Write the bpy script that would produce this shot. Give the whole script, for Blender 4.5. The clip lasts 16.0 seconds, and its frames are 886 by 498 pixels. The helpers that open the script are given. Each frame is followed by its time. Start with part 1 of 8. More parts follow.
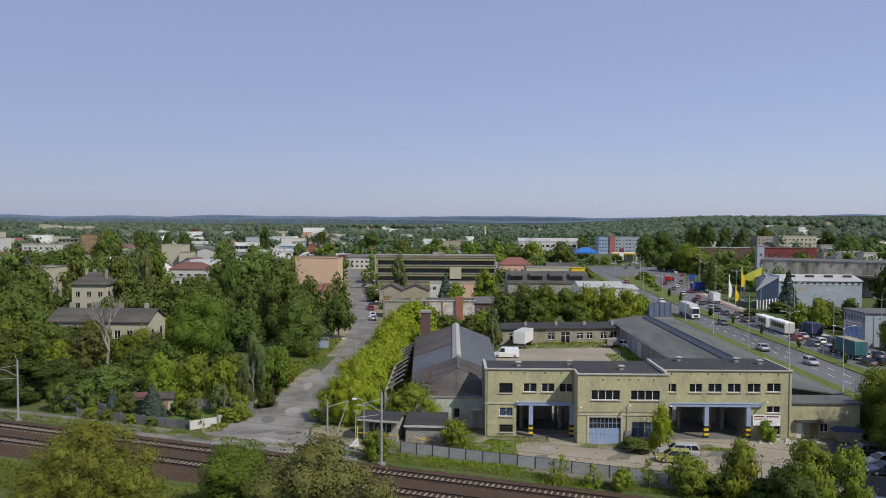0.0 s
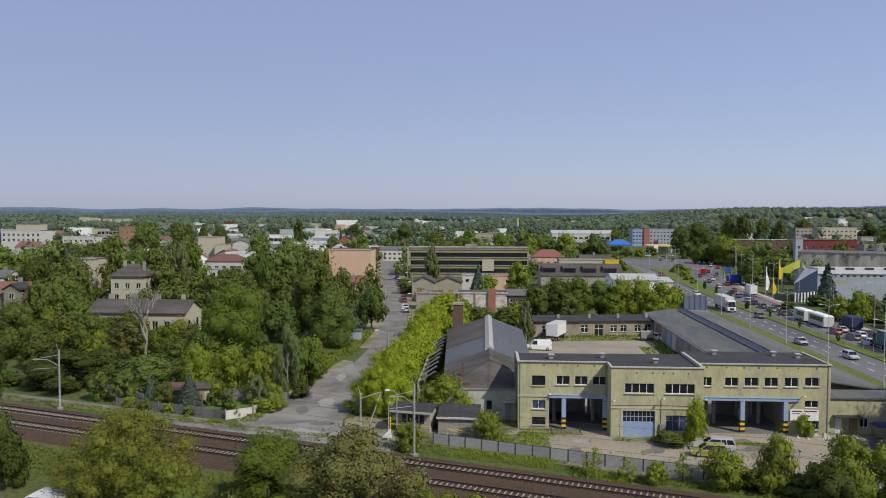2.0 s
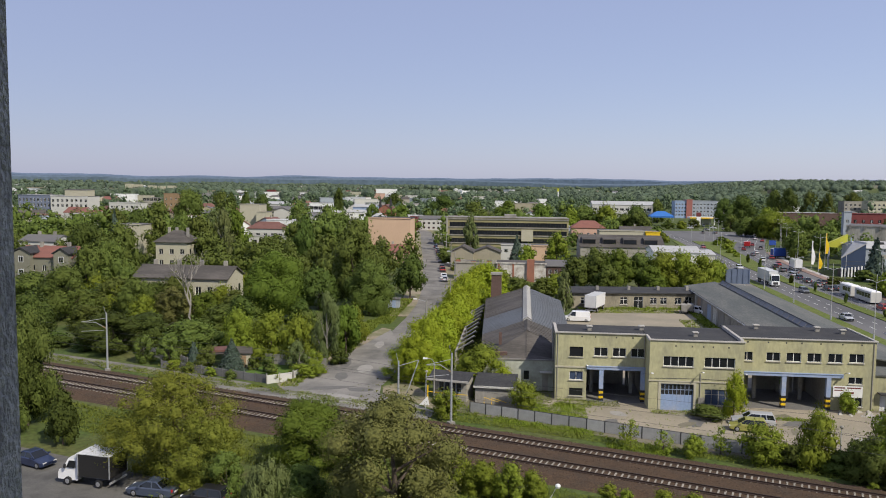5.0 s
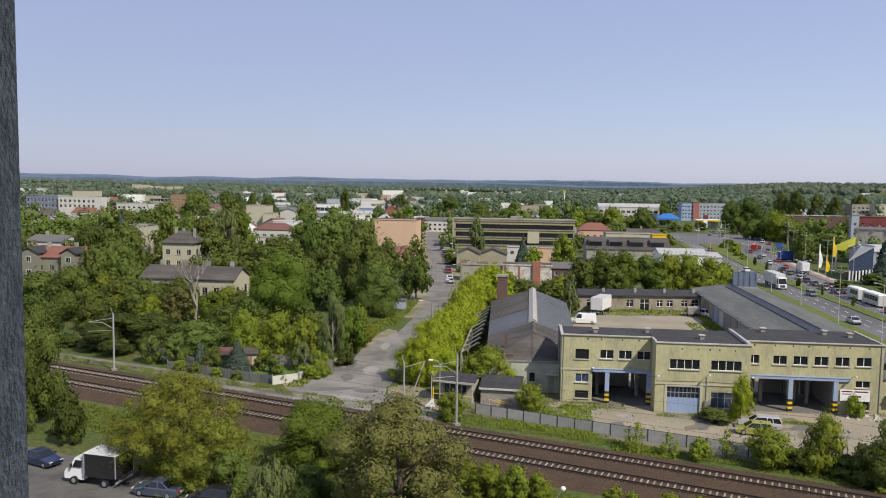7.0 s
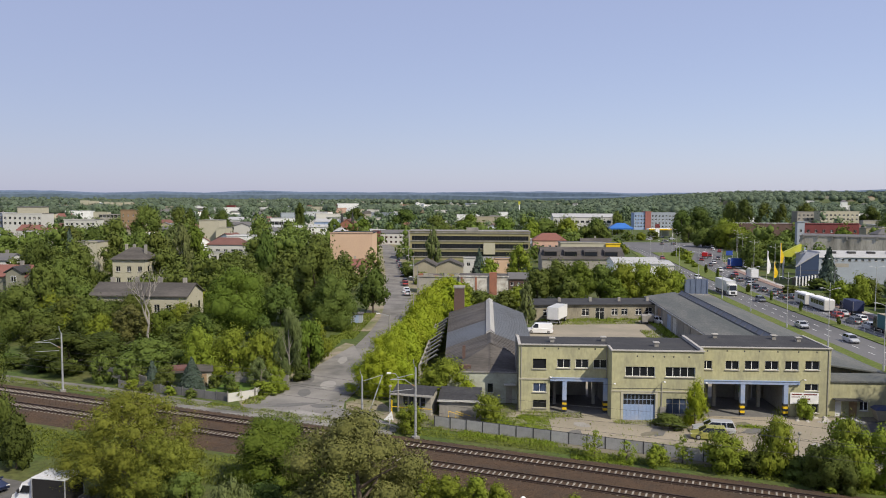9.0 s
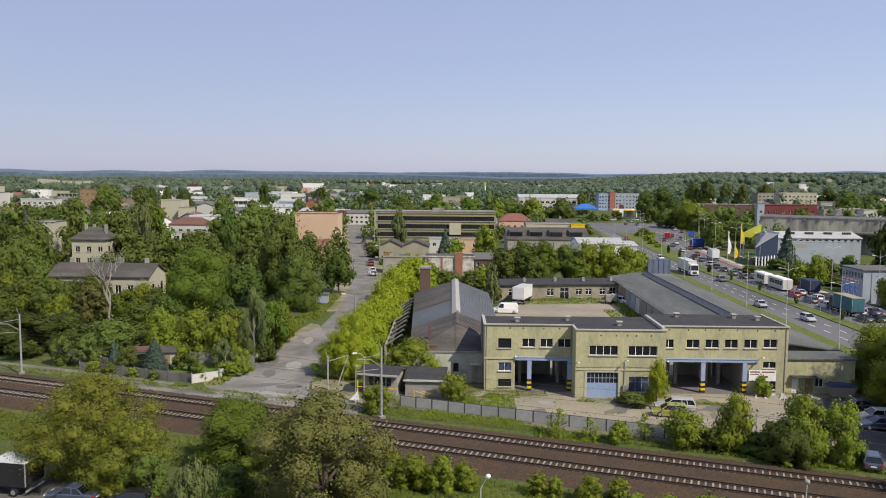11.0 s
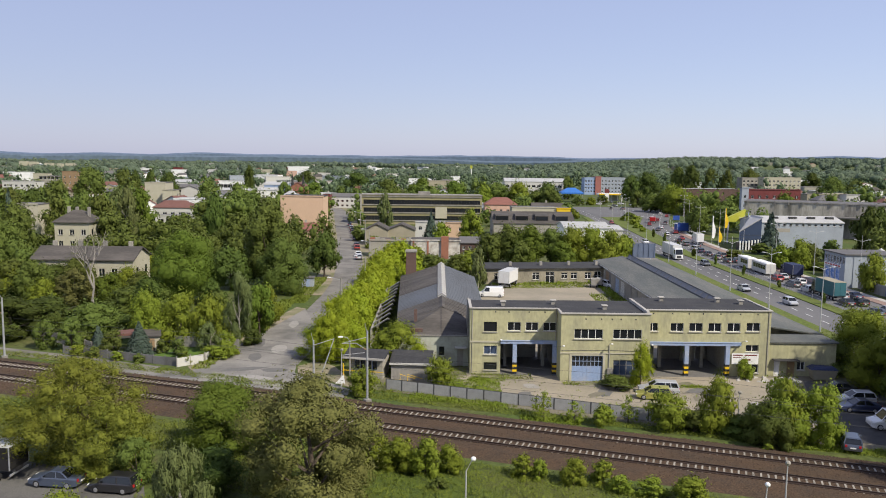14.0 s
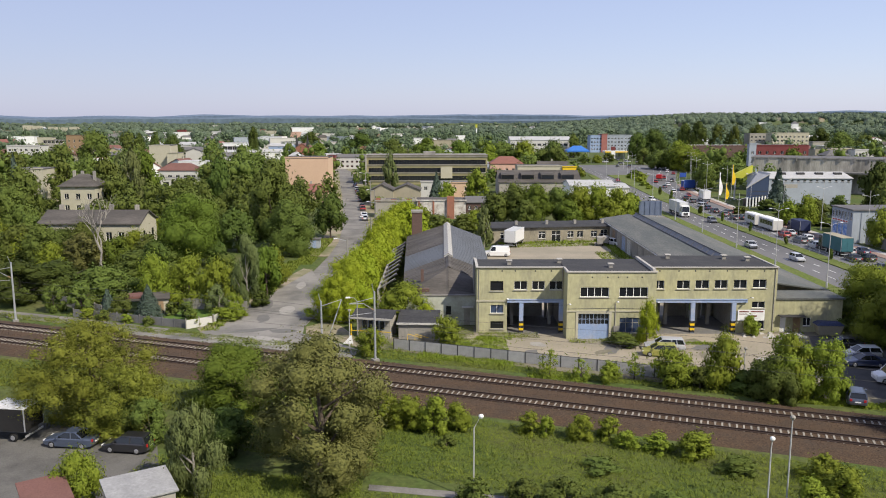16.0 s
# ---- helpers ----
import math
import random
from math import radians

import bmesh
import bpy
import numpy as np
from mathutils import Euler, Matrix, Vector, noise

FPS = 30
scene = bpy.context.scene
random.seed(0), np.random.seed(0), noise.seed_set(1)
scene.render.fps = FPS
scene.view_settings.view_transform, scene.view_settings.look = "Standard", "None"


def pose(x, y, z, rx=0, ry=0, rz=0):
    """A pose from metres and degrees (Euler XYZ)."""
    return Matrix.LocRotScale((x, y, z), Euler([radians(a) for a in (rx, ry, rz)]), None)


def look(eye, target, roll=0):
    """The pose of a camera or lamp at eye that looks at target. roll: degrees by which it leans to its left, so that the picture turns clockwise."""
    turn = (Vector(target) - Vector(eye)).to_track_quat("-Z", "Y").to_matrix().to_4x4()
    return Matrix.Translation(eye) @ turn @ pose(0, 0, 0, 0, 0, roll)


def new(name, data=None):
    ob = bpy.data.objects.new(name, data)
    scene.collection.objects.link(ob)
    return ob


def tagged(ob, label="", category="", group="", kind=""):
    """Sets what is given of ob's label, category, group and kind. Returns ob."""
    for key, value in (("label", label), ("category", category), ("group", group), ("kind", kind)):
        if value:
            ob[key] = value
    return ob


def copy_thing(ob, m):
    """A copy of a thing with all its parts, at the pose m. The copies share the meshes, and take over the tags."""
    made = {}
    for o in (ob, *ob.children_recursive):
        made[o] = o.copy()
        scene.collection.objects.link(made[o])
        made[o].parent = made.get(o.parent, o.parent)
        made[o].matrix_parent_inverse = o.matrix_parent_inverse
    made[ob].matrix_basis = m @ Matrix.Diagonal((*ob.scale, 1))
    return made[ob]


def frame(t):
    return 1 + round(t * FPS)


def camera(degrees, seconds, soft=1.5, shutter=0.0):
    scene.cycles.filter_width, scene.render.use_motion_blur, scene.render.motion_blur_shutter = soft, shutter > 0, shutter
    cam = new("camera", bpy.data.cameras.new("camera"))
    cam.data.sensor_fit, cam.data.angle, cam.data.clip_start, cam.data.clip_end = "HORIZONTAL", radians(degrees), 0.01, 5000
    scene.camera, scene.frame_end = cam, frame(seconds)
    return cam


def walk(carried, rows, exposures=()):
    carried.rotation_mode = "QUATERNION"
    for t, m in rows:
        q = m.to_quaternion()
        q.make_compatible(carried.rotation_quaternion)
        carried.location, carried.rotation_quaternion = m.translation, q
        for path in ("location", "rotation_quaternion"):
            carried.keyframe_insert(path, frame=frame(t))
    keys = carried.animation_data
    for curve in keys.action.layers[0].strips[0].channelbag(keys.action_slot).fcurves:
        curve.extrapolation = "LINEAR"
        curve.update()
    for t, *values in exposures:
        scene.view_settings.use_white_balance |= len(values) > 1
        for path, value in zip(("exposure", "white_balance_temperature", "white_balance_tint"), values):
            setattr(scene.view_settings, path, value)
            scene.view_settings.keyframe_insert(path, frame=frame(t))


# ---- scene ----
cam = camera(58.4, 16.0, 1.0)
PATH = [
    (0.0, 0.660, -2.095, -0.312),
    (0.5, 1.387, -2.268, -0.129),
    (1.0, 2.190, -2.509, 0.049),
    (1.5, 2.705, -2.824, -0.025),
    (2.0, 3.005, -2.669, -0.202),
    (2.5, 3.898, -3.075, 0.019),
    (3.0, 4.617, -3.721, -0.056),
    (3.5, 4.914, -4.301, -0.102),
    (4.0, 5.367, -4.892, -0.311),
    (6.5, 6.129, -4.820, -0.895),
    (7.0, 6.310, -4.775, -0.883),
    (7.5, 5.983, -4.657, -0.774),
    (8.0, 5.359, -4.636, -0.916),
    (8.5, 4.131, -4.329, -0.792),
    (9.0, 3.099, -3.866, -0.237),
    (9.5, 2.467, -4.170, -0.103),
    (12.0, -0.269, -5.605, -0.720),
    (12.5, -0.452, -5.718, -0.735),
    (13.0, -0.277, -6.046, -0.843),
    (13.5, -0.368, -6.084, -0.779),
    (14.0, -0.350, -6.441, -0.690),
    (14.5, -0.050, -7.463, -0.420),
    (15.0, 0.178, -8.402, -0.104),
    (15.5, 0.553, -9.061, 0.198),
    (16.0, -0.010, -9.336, -0.000),
]
walk(cam, [(t, pose(0, 0, 27.0, 90 + p, r, w)) for t, w, p, r in PATH], [(0.0, -0.29, 6150, 10), (3.0, -0.25, 6300, 10), (6.5, -0.03, 6500, 10), (12.0, 0.0, 6550, 10), (16.0, 0.18, 6550, 10)])

# world, sun
SUN = Vector((0.78, -0.70, 1.0)).normalized()
world = bpy.data.worlds.new("sky")
scene.world = world
world.use_nodes = True
wn = world.node_tree.nodes
sky = wn.new("ShaderNodeTexSky")
sky.sky_type = "NISHITA"
sky.sun_disc = False
sky.sun_elevation = math.asin(SUN.z)
sky.sun_rotation = -math.atan2(SUN.x, SUN.y)
sky.altitude = 200
sky.air_density, sky.dust_density, sky.ozone_density = 1.0, 0.6, 1.0
wn["Background"].inputs["Strength"].default_value = 0.1
# summer haze evens out the sky's colour
haze = wn.new("ShaderNodeMix")
haze.data_type = "RGBA"
haze.inputs["Factor"].default_value = 0.58
haze.inputs["B"].default_value = (4.85, 5.35, 8.4, 1)
world.node_tree.links.new(sky.outputs[0], haze.inputs["A"])
world.node_tree.links.new(haze.outputs["Result"], wn["Background"].inputs["Color"])
sun = new("sun", bpy.data.lights.new("sun", "SUN"))
sun.data.energy, sun.data.angle, sun.data.color = 5.0, radians(0.6), (1.0, 0.92, 0.79)
sun.matrix_world = look((0, 0, 200), Vector((0, 0, 200)) - SUN)


# materials
def mat(name, color, rough=0.8, var=0.25, scale=1.0, fine=12.0, bump=0.0, metal=0.0, other=None, amount=0.35, rnd=0.0, spec=0.3, stretch=(1, 1, 1), coat=0.0, emit=0.0):
    """Colour with stains of another colour at a large scale, grain at a small one, and fine relief."""
    m = bpy.data.materials.new(name)
    m.use_nodes = True
    nt = m.node_tree
    n, ln = nt.nodes, nt.links.new
    b = n["Principled BSDF"]
    b.inputs["Roughness"].default_value, b.inputs["Metallic"].default_value = rough, metal
    b.inputs["Specular IOR Level"].default_value = spec
    b.inputs["Coat Weight"].default_value = coat
    tc, mp = n.new("ShaderNodeTexCoord"), n.new("ShaderNodeMapping")
    mp.inputs["Scale"].default_value = stretch
    ln(tc.outputs["Object"], mp.inputs[0])
    big, small = n.new("ShaderNodeTexNoise"), n.new("ShaderNodeTexNoise")
    big.inputs["Scale"].default_value, big.inputs["Detail"].default_value, big.inputs["Roughness"].default_value = scale, 6, 0.62
    small.inputs["Scale"].default_value, small.inputs["Detail"].default_value = fine, 3
    ln(mp.outputs[0], big.inputs["Vector"])
    ln(mp.outputs[0], small.inputs["Vector"])
    ramp = n.new("ShaderNodeMapRange")
    ramp.inputs["From Min"].default_value, ramp.inputs["From Max"].default_value = 0.42, 0.68
    ramp.inputs["To Max"].default_value = amount
    ln(big.outputs["Fac"], ramp.inputs["Value"])
    mix = n.new("ShaderNodeMix")
    mix.data_type = "RGBA"
    ln(ramp.outputs[0], mix.inputs["Factor"])
    mix.inputs["A"].default_value = (*color, 1)
    mix.inputs["B"].default_value = (*(other or [c * 0.55 for c in color]), 1)
    hsv = n.new("ShaderNodeHueSaturation")
    ln(mix.outputs["Result"], hsv.inputs["Color"])
    val = n.new("ShaderNodeMapRange")
    val.inputs["To Min"].default_value, val.inputs["To Max"].default_value = 1 - var, 1 + var
    val.inputs["From Min"].default_value, val.inputs["From Max"].default_value = 0.25, 0.75
    ln(small.outputs["Fac"], val.inputs["Value"])
    out = val.outputs[0]
    if rnd:
        oi, mr, mu = n.new("ShaderNodeObjectInfo"), n.new("ShaderNodeMapRange"), n.new("ShaderNodeMath")
        mr.inputs["To Min"].default_value, mr.inputs["To Max"].default_value = 1 - rnd, 1 + rnd
        mu.operation = "MULTIPLY"
        ln(oi.outputs["Random"], mr.inputs["Value"])
        ln(mr.outputs[0], mu.inputs[0])
        ln(out, mu.inputs[1])
        out = mu.outputs[0]
    ln(out, hsv.inputs["Value"])
    ln(hsv.outputs[0], b.inputs["Base Color"])
    if bump:
        bp = n.new("ShaderNodeBump")
        bp.inputs["Strength"].default_value, bp.inputs["Distance"].default_value = bump, 0.05
        ln(small.outputs["Fac"], bp.inputs["Height"])
        ln(bp.outputs[0], b.inputs["Normal"])
    return m


def leaf_mat(name, color, tip, hue=0.014, val=0.22, patch=0.5, each=0.24):
    """Leaves: each leaf a little different in colour, each tree too, and light passes through."""
    m = bpy.data.materials.new(name)
    m.use_nodes = True
    nt = m.node_tree
    n, ln = nt.nodes, nt.links.new
    b, out = n["Principled BSDF"], n["Material Output"]
    b.inputs["Roughness"].default_value, b.inputs["Specular IOR Level"].default_value = 0.75, 0.12
    geo, oi, tc = n.new("ShaderNodeNewGeometry"), n.new("ShaderNodeObjectInfo"), n.new("ShaderNodeTexCoord")
    no = n.new("ShaderNodeTexNoise")
    no.inputs["Scale"].default_value, no.inputs["Detail"].default_value = patch, 2
    ln(tc.outputs["Object"], no.inputs["Vector"])
    add = n.new("ShaderNodeMath")
    add.operation = "MULTIPLY_ADD"
    add.inputs[1].default_value, add.inputs[2].default_value = each, 0.0
    ln(geo.outputs["Random Per Island"], add.inputs[0])
    add2 = n.new("ShaderNodeMath")
    add2.operation = "MULTIPLY_ADD"
    add2.inputs[1].default_value = 0.7
    ln(no.outputs["Fac"], add2.inputs[0])
    ln(add.outputs[0], add2.inputs[2])
    mix = n.new("ShaderNodeMix")
    mix.data_type = "RGBA"
    mix.inputs["A"].default_value, mix.inputs["B"].default_value = (*color, 1), (*tip, 1)
    ln(add2.outputs[0], mix.inputs["Factor"])
    hsv = n.new("ShaderNodeHueSaturation")
    ln(mix.outputs["Result"], hsv.inputs["Color"])
    hm, vm = n.new("ShaderNodeMapRange"), n.new("ShaderNodeMapRange")
    hm.inputs["To Min"].default_value, hm.inputs["To Max"].default_value = 0.5 - hue, 0.5 + hue
    vm.inputs["To Min"].default_value, vm.inputs["To Max"].default_value = 1 - val, 1 + val
    ln(oi.outputs["Random"], hm.inputs["Value"])
    ln(oi.outputs["Random"], vm.inputs["Value"])
    ln(hm.outputs[0], hsv.inputs["Hue"])
    ln(vm.outputs[0], hsv.inputs["Value"])
    ln(hsv.outputs[0], b.inputs["Base Color"])
    tr, ms = n.new("ShaderNodeBsdfTranslucent"), n.new("ShaderNodeMixShader")
    ln(hsv.outputs[0], tr.inputs["Color"])
    ms.inputs[0].default_value = 0.08
    ln(b.outputs[0], ms.inputs[1])
    ln(tr.outputs[0], ms.inputs[2])
    ln(ms.outputs[0], out.inputs["Surface"])
    return m


def glass_mat(name, color, rough=0.08):
    m = bpy.data.materials.new(name)
    m.use_nodes = True
    b = m.node_tree.nodes["Principled BSDF"]
    b.inputs["Base Color"].default_value, b.inputs["Roughness"].default_value = (*color, 1), rough
    b.inputs["Specular IOR Level"].default_value = 0.6
    return m


M_GRASS = mat("grass_ground", (0.062, 0.092, 0.018), 0.95, 0.4, 0.09, 1.6, 0.4, other=(0.11, 0.1, 0.037), amount=0.7)
M_BLADE = leaf_mat("grass_blades", (0.0702, 0.1049, 0.012), (0.2196, 0.2425, 0.0404), 0.01, 0.1, 0.3)
M_LAWN = mat("mown_grass", (0.098, 0.132, 0.022), 0.95, 0.35, 0.2, 2.5, 0.5, other=(0.14, 0.14, 0.042), amount=0.6)
M_ASPHALT = mat("worn_asphalt", (0.207, 0.195, 0.173), 0.92, 0.14, 0.22, 9.0, 0.15, other=(0.100, 0.096, 0.086), amount=0.9)
# tree shade over the parking yard is put into this darker base colour
M_SHADEASPHALT = mat("shade_darkened_asphalt", (0.073, 0.071, 0.070), 0.92, 0.14, 0.3, 9.0, 0.15, other=(0.042, 0.042, 0.043), amount=0.8)
M_ROAD = mat("road_asphalt", (0.144, 0.142, 0.140), 0.88, 0.1, 0.12, 7.0, 0.1, other=(0.083, 0.083, 0.085), amount=0.75, stretch=(1, 0.15, 1))
M_JUNCTION = mat("patched_asphalt", (0.235, 0.222, 0.197), 0.92, 0.12, 0.16, 9.0, 0.15, other=(0.112, 0.108, 0.098), amount=0.9)
# car park asphalt, toned down in colour to stand in for dappled tree shade
M_CARPARK = mat("shade_toned_asphalt", (0.125, 0.12, 0.108), 0.92, 0.16, 0.3, 9.0, 0.15, other=(0.068, 0.066, 0.06), amount=0.9)
M_DIRT = mat("pale_dirt", (0.179, 0.161, 0.119), 0.95, 0.2, 0.2, 5.0, 0.3, other=(0.100, 0.103, 0.055), amount=0.6)
M_YARD = mat("yard_concrete", (0.300, 0.262, 0.196), 0.93, 0.12, 0.12, 4.0, 0.15, other=(0.19, 0.176, 0.13), amount=0.7)
M_PAVE = mat("pavement", (0.42, 0.40, 0.36), 0.9, 0.12, 0.3, 6.0, 0.1)
M_BRICKPAVE = mat("red_paving", (0.27, 0.19, 0.155), 0.9, 0.15, 0.3, 6.0, 0.1)
M_BALLAST = mat("brown_ballast", (0.075, 0.047, 0.027), 0.95, 0.55, 0.35, 7.0, 0.9, other=(0.046, 0.036, 0.026), amount=0.7)
M_STONES = mat("ballast_stones", (0.077, 0.052, 0.036), 0.95, 0.3, 0.5, 9.0, 0.3)
M_SLEEPER = mat("concrete_sleeper", (0.312, 0.288, 0.240), 0.9, 0.2, 1.5, 9.0, 0.1, rnd=0.15)
M_RAIL = mat("rusty_rail", (0.045, 0.03, 0.024), 0.6, 0.2, 2.0, 12.0)
M_RAILTOP = mat("worn_rail", (0.075, 0.06, 0.05), 0.5, 0.1, 2.0, 12.0, metal=0.3)
M_YELLOW = mat("yellow_render", (0.41, 0.392, 0.228), 0.92, 0.15, 0.5, 3.2, 0.12, other=(0.25, 0.245, 0.17), amount=0.7, stretch=(1, 1, 0.45))
M_CREAM = mat("cream_render", (0.422, 0.396, 0.299), 0.92, 0.08, 0.5, 3.0, 0.1, other=(0.352, 0.334, 0.246), amount=0.5)
M_TAR = mat("roofing_felt", (0.04, 0.04, 0.042), 0.92, 0.2, 0.5, 4.0, 0.2, other=(0.065, 0.065, 0.062), amount=0.6)
M_TARGREY = mat("grey_roofing_felt", (0.131, 0.126, 0.120), 0.85, 0.1, 0.15, 3.0, 0.15, other=(0.099, 0.099, 0.108), amount=0.7)
M_CORR = mat("old_corrugated_roof", (0.066, 0.06, 0.053), 0.85, 0.2, 0.3, 5.0, 0.2, other=(0.135, 0.12, 0.106), amount=0.75, stretch=(0.3, 1, 1))
M_CORRBLUE = mat("blue_grey_roof", (0.112, 0.122, 0.136), 0.75, 0.12, 0.3, 5.0, 0.2, other=(0.088, 0.092, 0.096), amount=0.7, stretch=(1, 0.3, 1))
M_CORRPALE = mat("pale_roof_sheet", (0.406, 0.406, 0.394), 0.7, 0.15, 0.4, 5.0, 0.1)
M_WHITEWALL = mat("white_render", (0.504, 0.495, 0.459), 0.9, 0.06, 0.3, 3.0, 0.08, other=(0.450, 0.441, 0.396), amount=0.5)
M_GREENWALL = mat("pale_green_render", (0.40, 0.41, 0.335), 0.92, 0.08, 0.4, 3.0, 0.1, other=(0.24, 0.235, 0.19), amount=0.8)
M_GREYWALL = mat("grey_render", (0.324, 0.306, 0.261), 0.92, 0.1, 0.3, 3.0, 0.1, other=(0.216, 0.198, 0.171), amount=0.6)
M_CONCRETE = mat("weathered_concrete", (0.279, 0.265, 0.235), 0.92, 0.12, 0.3, 4.0, 0.15, other=(0.162, 0.154, 0.140), amount=0.85, stretch=(1, 1, 0.35))
M_PANEL = mat("concrete_panel", (0.33, 0.33, 0.32), 0.92, 0.1, 0.6, 5.0, 0.1, rnd=0.12)
M_ORANGE = mat("salmon_render", (0.545, 0.385, 0.262), 0.92, 0.05, 0.1, 2.0, 0.05, other=(0.48, 0.335, 0.23), amount=0.6)
M_PINK = mat("pink_render", (0.55, 0.36, 0.28), 0.9, 0.06, 0.3, 3.0)
M_BEIGE = mat("beige_render", (0.314, 0.284, 0.207), 0.9, 0.06, 0.3, 3.0)
M_BRICK = mat("red_brick", (0.30, 0.13, 0.085), 0.92, 0.2, 0.6, 9.0, 0.2, other=(0.2, 0.1, 0.075), amount=0.6)
M_SOOT = mat("sooty_brick", (0.12, 0.078, 0.065), 0.95, 0.25, 0.6, 8.0, 0.2)
M_REDWALL = mat("dark_red_wall", (0.156, 0.041, 0.040), 0.85, 0.08, 0.3, 4.0)
M_BROWN = mat("brown_cladding", (0.28, 0.19, 0.11), 0.85, 0.1, 0.4, 4.0)
M_REDROOF = mat("red_tile_roof", (0.212, 0.093, 0.072), 0.88, 0.2, 0.6, 8.0, 0.2, other=(0.145, 0.072, 0.060), amount=0.5)
M_BROWNROOF = mat("maroon_roof", (0.16, 0.08, 0.065), 0.8, 0.15, 0.5, 8.0, 0.2)
M_BLUEMETAL = mat("blue_paint", (0.24, 0.32, 0.48), 0.7, 0.1, 0.8, 6.0, other=(0.34, 0.36, 0.42), amount=0.7)
M_BLUEDEEP = mat("deep_blue_sheet", (0.03, 0.075, 0.30), 0.5, 0.05, 0.3, 4.0)
M_BLUEBRIGHT = mat("bright_blue_tarpaulin", (0.04, 0.15, 0.44), 0.5, 0.06, 0.3, 4.0)
M_BLUEPALE = mat("pale_blue_wall", (0.28, 0.36, 0.5), 0.8, 0.06, 0.3, 4.0)
M_SLATEWALL = mat("slate_blue_render", (0.17, 0.195, 0.26), 0.85, 0.08, 0.3, 4.0)
M_OLIVEWALL = mat("olive_grey_render", (0.21, 0.205, 0.155), 0.92, 0.1, 0.4, 4.0, other=(0.16, 0.155, 0.12), amount=0.6)
M_OCHRE = mat("faded_ochre_panels", (0.30, 0.268, 0.14), 0.88, 0.1, 0.3, 4.0, other=(0.22, 0.20, 0.13), amount=0.6)
M_CORAL = mat("coral_red_render", (0.31, 0.125, 0.105), 0.85, 0.06, 0.3, 4.0)
M_STAINED = mat("stained_concrete", (0.42, 0.395, 0.335), 0.95, 0.16, 0.22, 3.0, 0.15, other=(0.095, 0.092, 0.078), amount=0.9, stretch=(1, 1, 0.22))
M_YELLOWP = mat("yellow_plastic", (0.72, 0.48, 0.02), 0.5, 0.05, 0.4, 4.0)
M_LIME = mat("lime_yellow_sheet", (0.413, 0.418, 0.048), 0.5, 0.05, 0.4, 4.0)
M_BLACKSHEET = mat("black_cladding", (0.03, 0.03, 0.034), 0.45, 0.1, 0.4, 4.0)
M_WHITE = mat("white_paint", (0.78, 0.78, 0.76), 0.6, 0.04, 0.6, 5.0)
M_LINE = mat("road_paint", (0.62, 0.62, 0.6), 0.8, 0.2, 1.0, 8.0)
M_STEEL = mat("galvanised_steel", (0.42, 0.43, 0.44), 0.5, 0.1, 1.0, 8.0, metal=0.4)
M_PALEPOLE = mat("pale_painted_pole", (0.42, 0.42, 0.41), 0.6, 0.08, 1.0, 8.0)
M_DARKSTEEL = mat("dark_steel", (0.06, 0.06, 0.062), 0.6, 0.15, 1.0, 8.0)
M_INTERIOR = mat("grey_plaster", (0.3, 0.29, 0.26), 0.95, 0.15, 0.3, 3.0, other=(0.18, 0.17, 0.15), amount=0.6)
M_GARAGEFLOOR = mat("oily_concrete", (0.16, 0.155, 0.145), 0.85, 0.2, 0.3, 4.0)
M_STUCCO = mat("grey_stucco", (0.53, 0.52, 0.5), 0.95, 0.2, 45.0, 150.0, 0.5, other=(0.27, 0.265, 0.26), amount=0.9, stretch=(1, 1, 0.7))
M_BARK = mat("bark", (0.09, 0.07, 0.055), 0.95, 0.3, 2.0, 14.0, 0.4)
M_BARKGREY = mat("grey_bark", (0.27, 0.25, 0.22), 0.95, 0.25, 2.0, 14.0, 0.3)
M_GLASS = glass_mat("window_glass", (0.015, 0.017, 0.02))
M_GLASSGREY = glass_mat("dusty_grey_glass", (0.15, 0.155, 0.16), 0.55)
M_GLASSBLUE = glass_mat("sky_blue_glass", (0.05, 0.07, 0.12), 0.15)
M_CARGLASS = glass_mat("car_glass", (0.012, 0.014, 0.016), 0.05)
M_TYRE = mat("tyre_rubber", (0.02, 0.02, 0.02), 0.9, 0.1)
M_RIM = mat("wheel_rim", (0.4, 0.4, 0.41), 0.35, 0.1, metal=0.6)
M_RED = mat("red_lens", (0.4, 0.02, 0.02), 0.3, 0.05)
M_LAMP = mat("clear_lens", (0.75, 0.75, 0.72), 0.2, 0.05)
# farthest hills: the blue of the air is painted into the base colour
M_RIDGE = mat("distant_hills_haze_blue", (0.115, 0.158, 0.225), 0.95, 0.2, 0.006, 0.05, other=(0.085, 0.122, 0.175), amount=0.7)

M_WINGROOF = mat("weathered_green_grey_felt", (0.098, 0.106, 0.100), 0.9, 0.16, 0.25, 4.0, 0.2, other=(0.165, 0.162, 0.145), amount=0.75, stretch=(1, 0.25, 1))
M_OLDWALL = mat("stained_brownish_render", (0.30, 0.27, 0.2), 0.93, 0.16, 0.35, 4.0, 0.15, other=(0.13, 0.115, 0.088), amount=0.85, stretch=(1, 1, 0.5))
M_PALEROOF = mat("weathered_pale_sheet", (0.3, 0.3, 0.295), 0.7, 0.15, 0.8, 5.0, 0.1, other=(0.2, 0.2, 0.2), amount=0.7)
M_PATCHED = mat("patched_white_render", (0.56, 0.54, 0.49), 0.92, 0.15, 0.6, 3.0, 0.1, other=(0.20, 0.15, 0.12), amount=0.8)
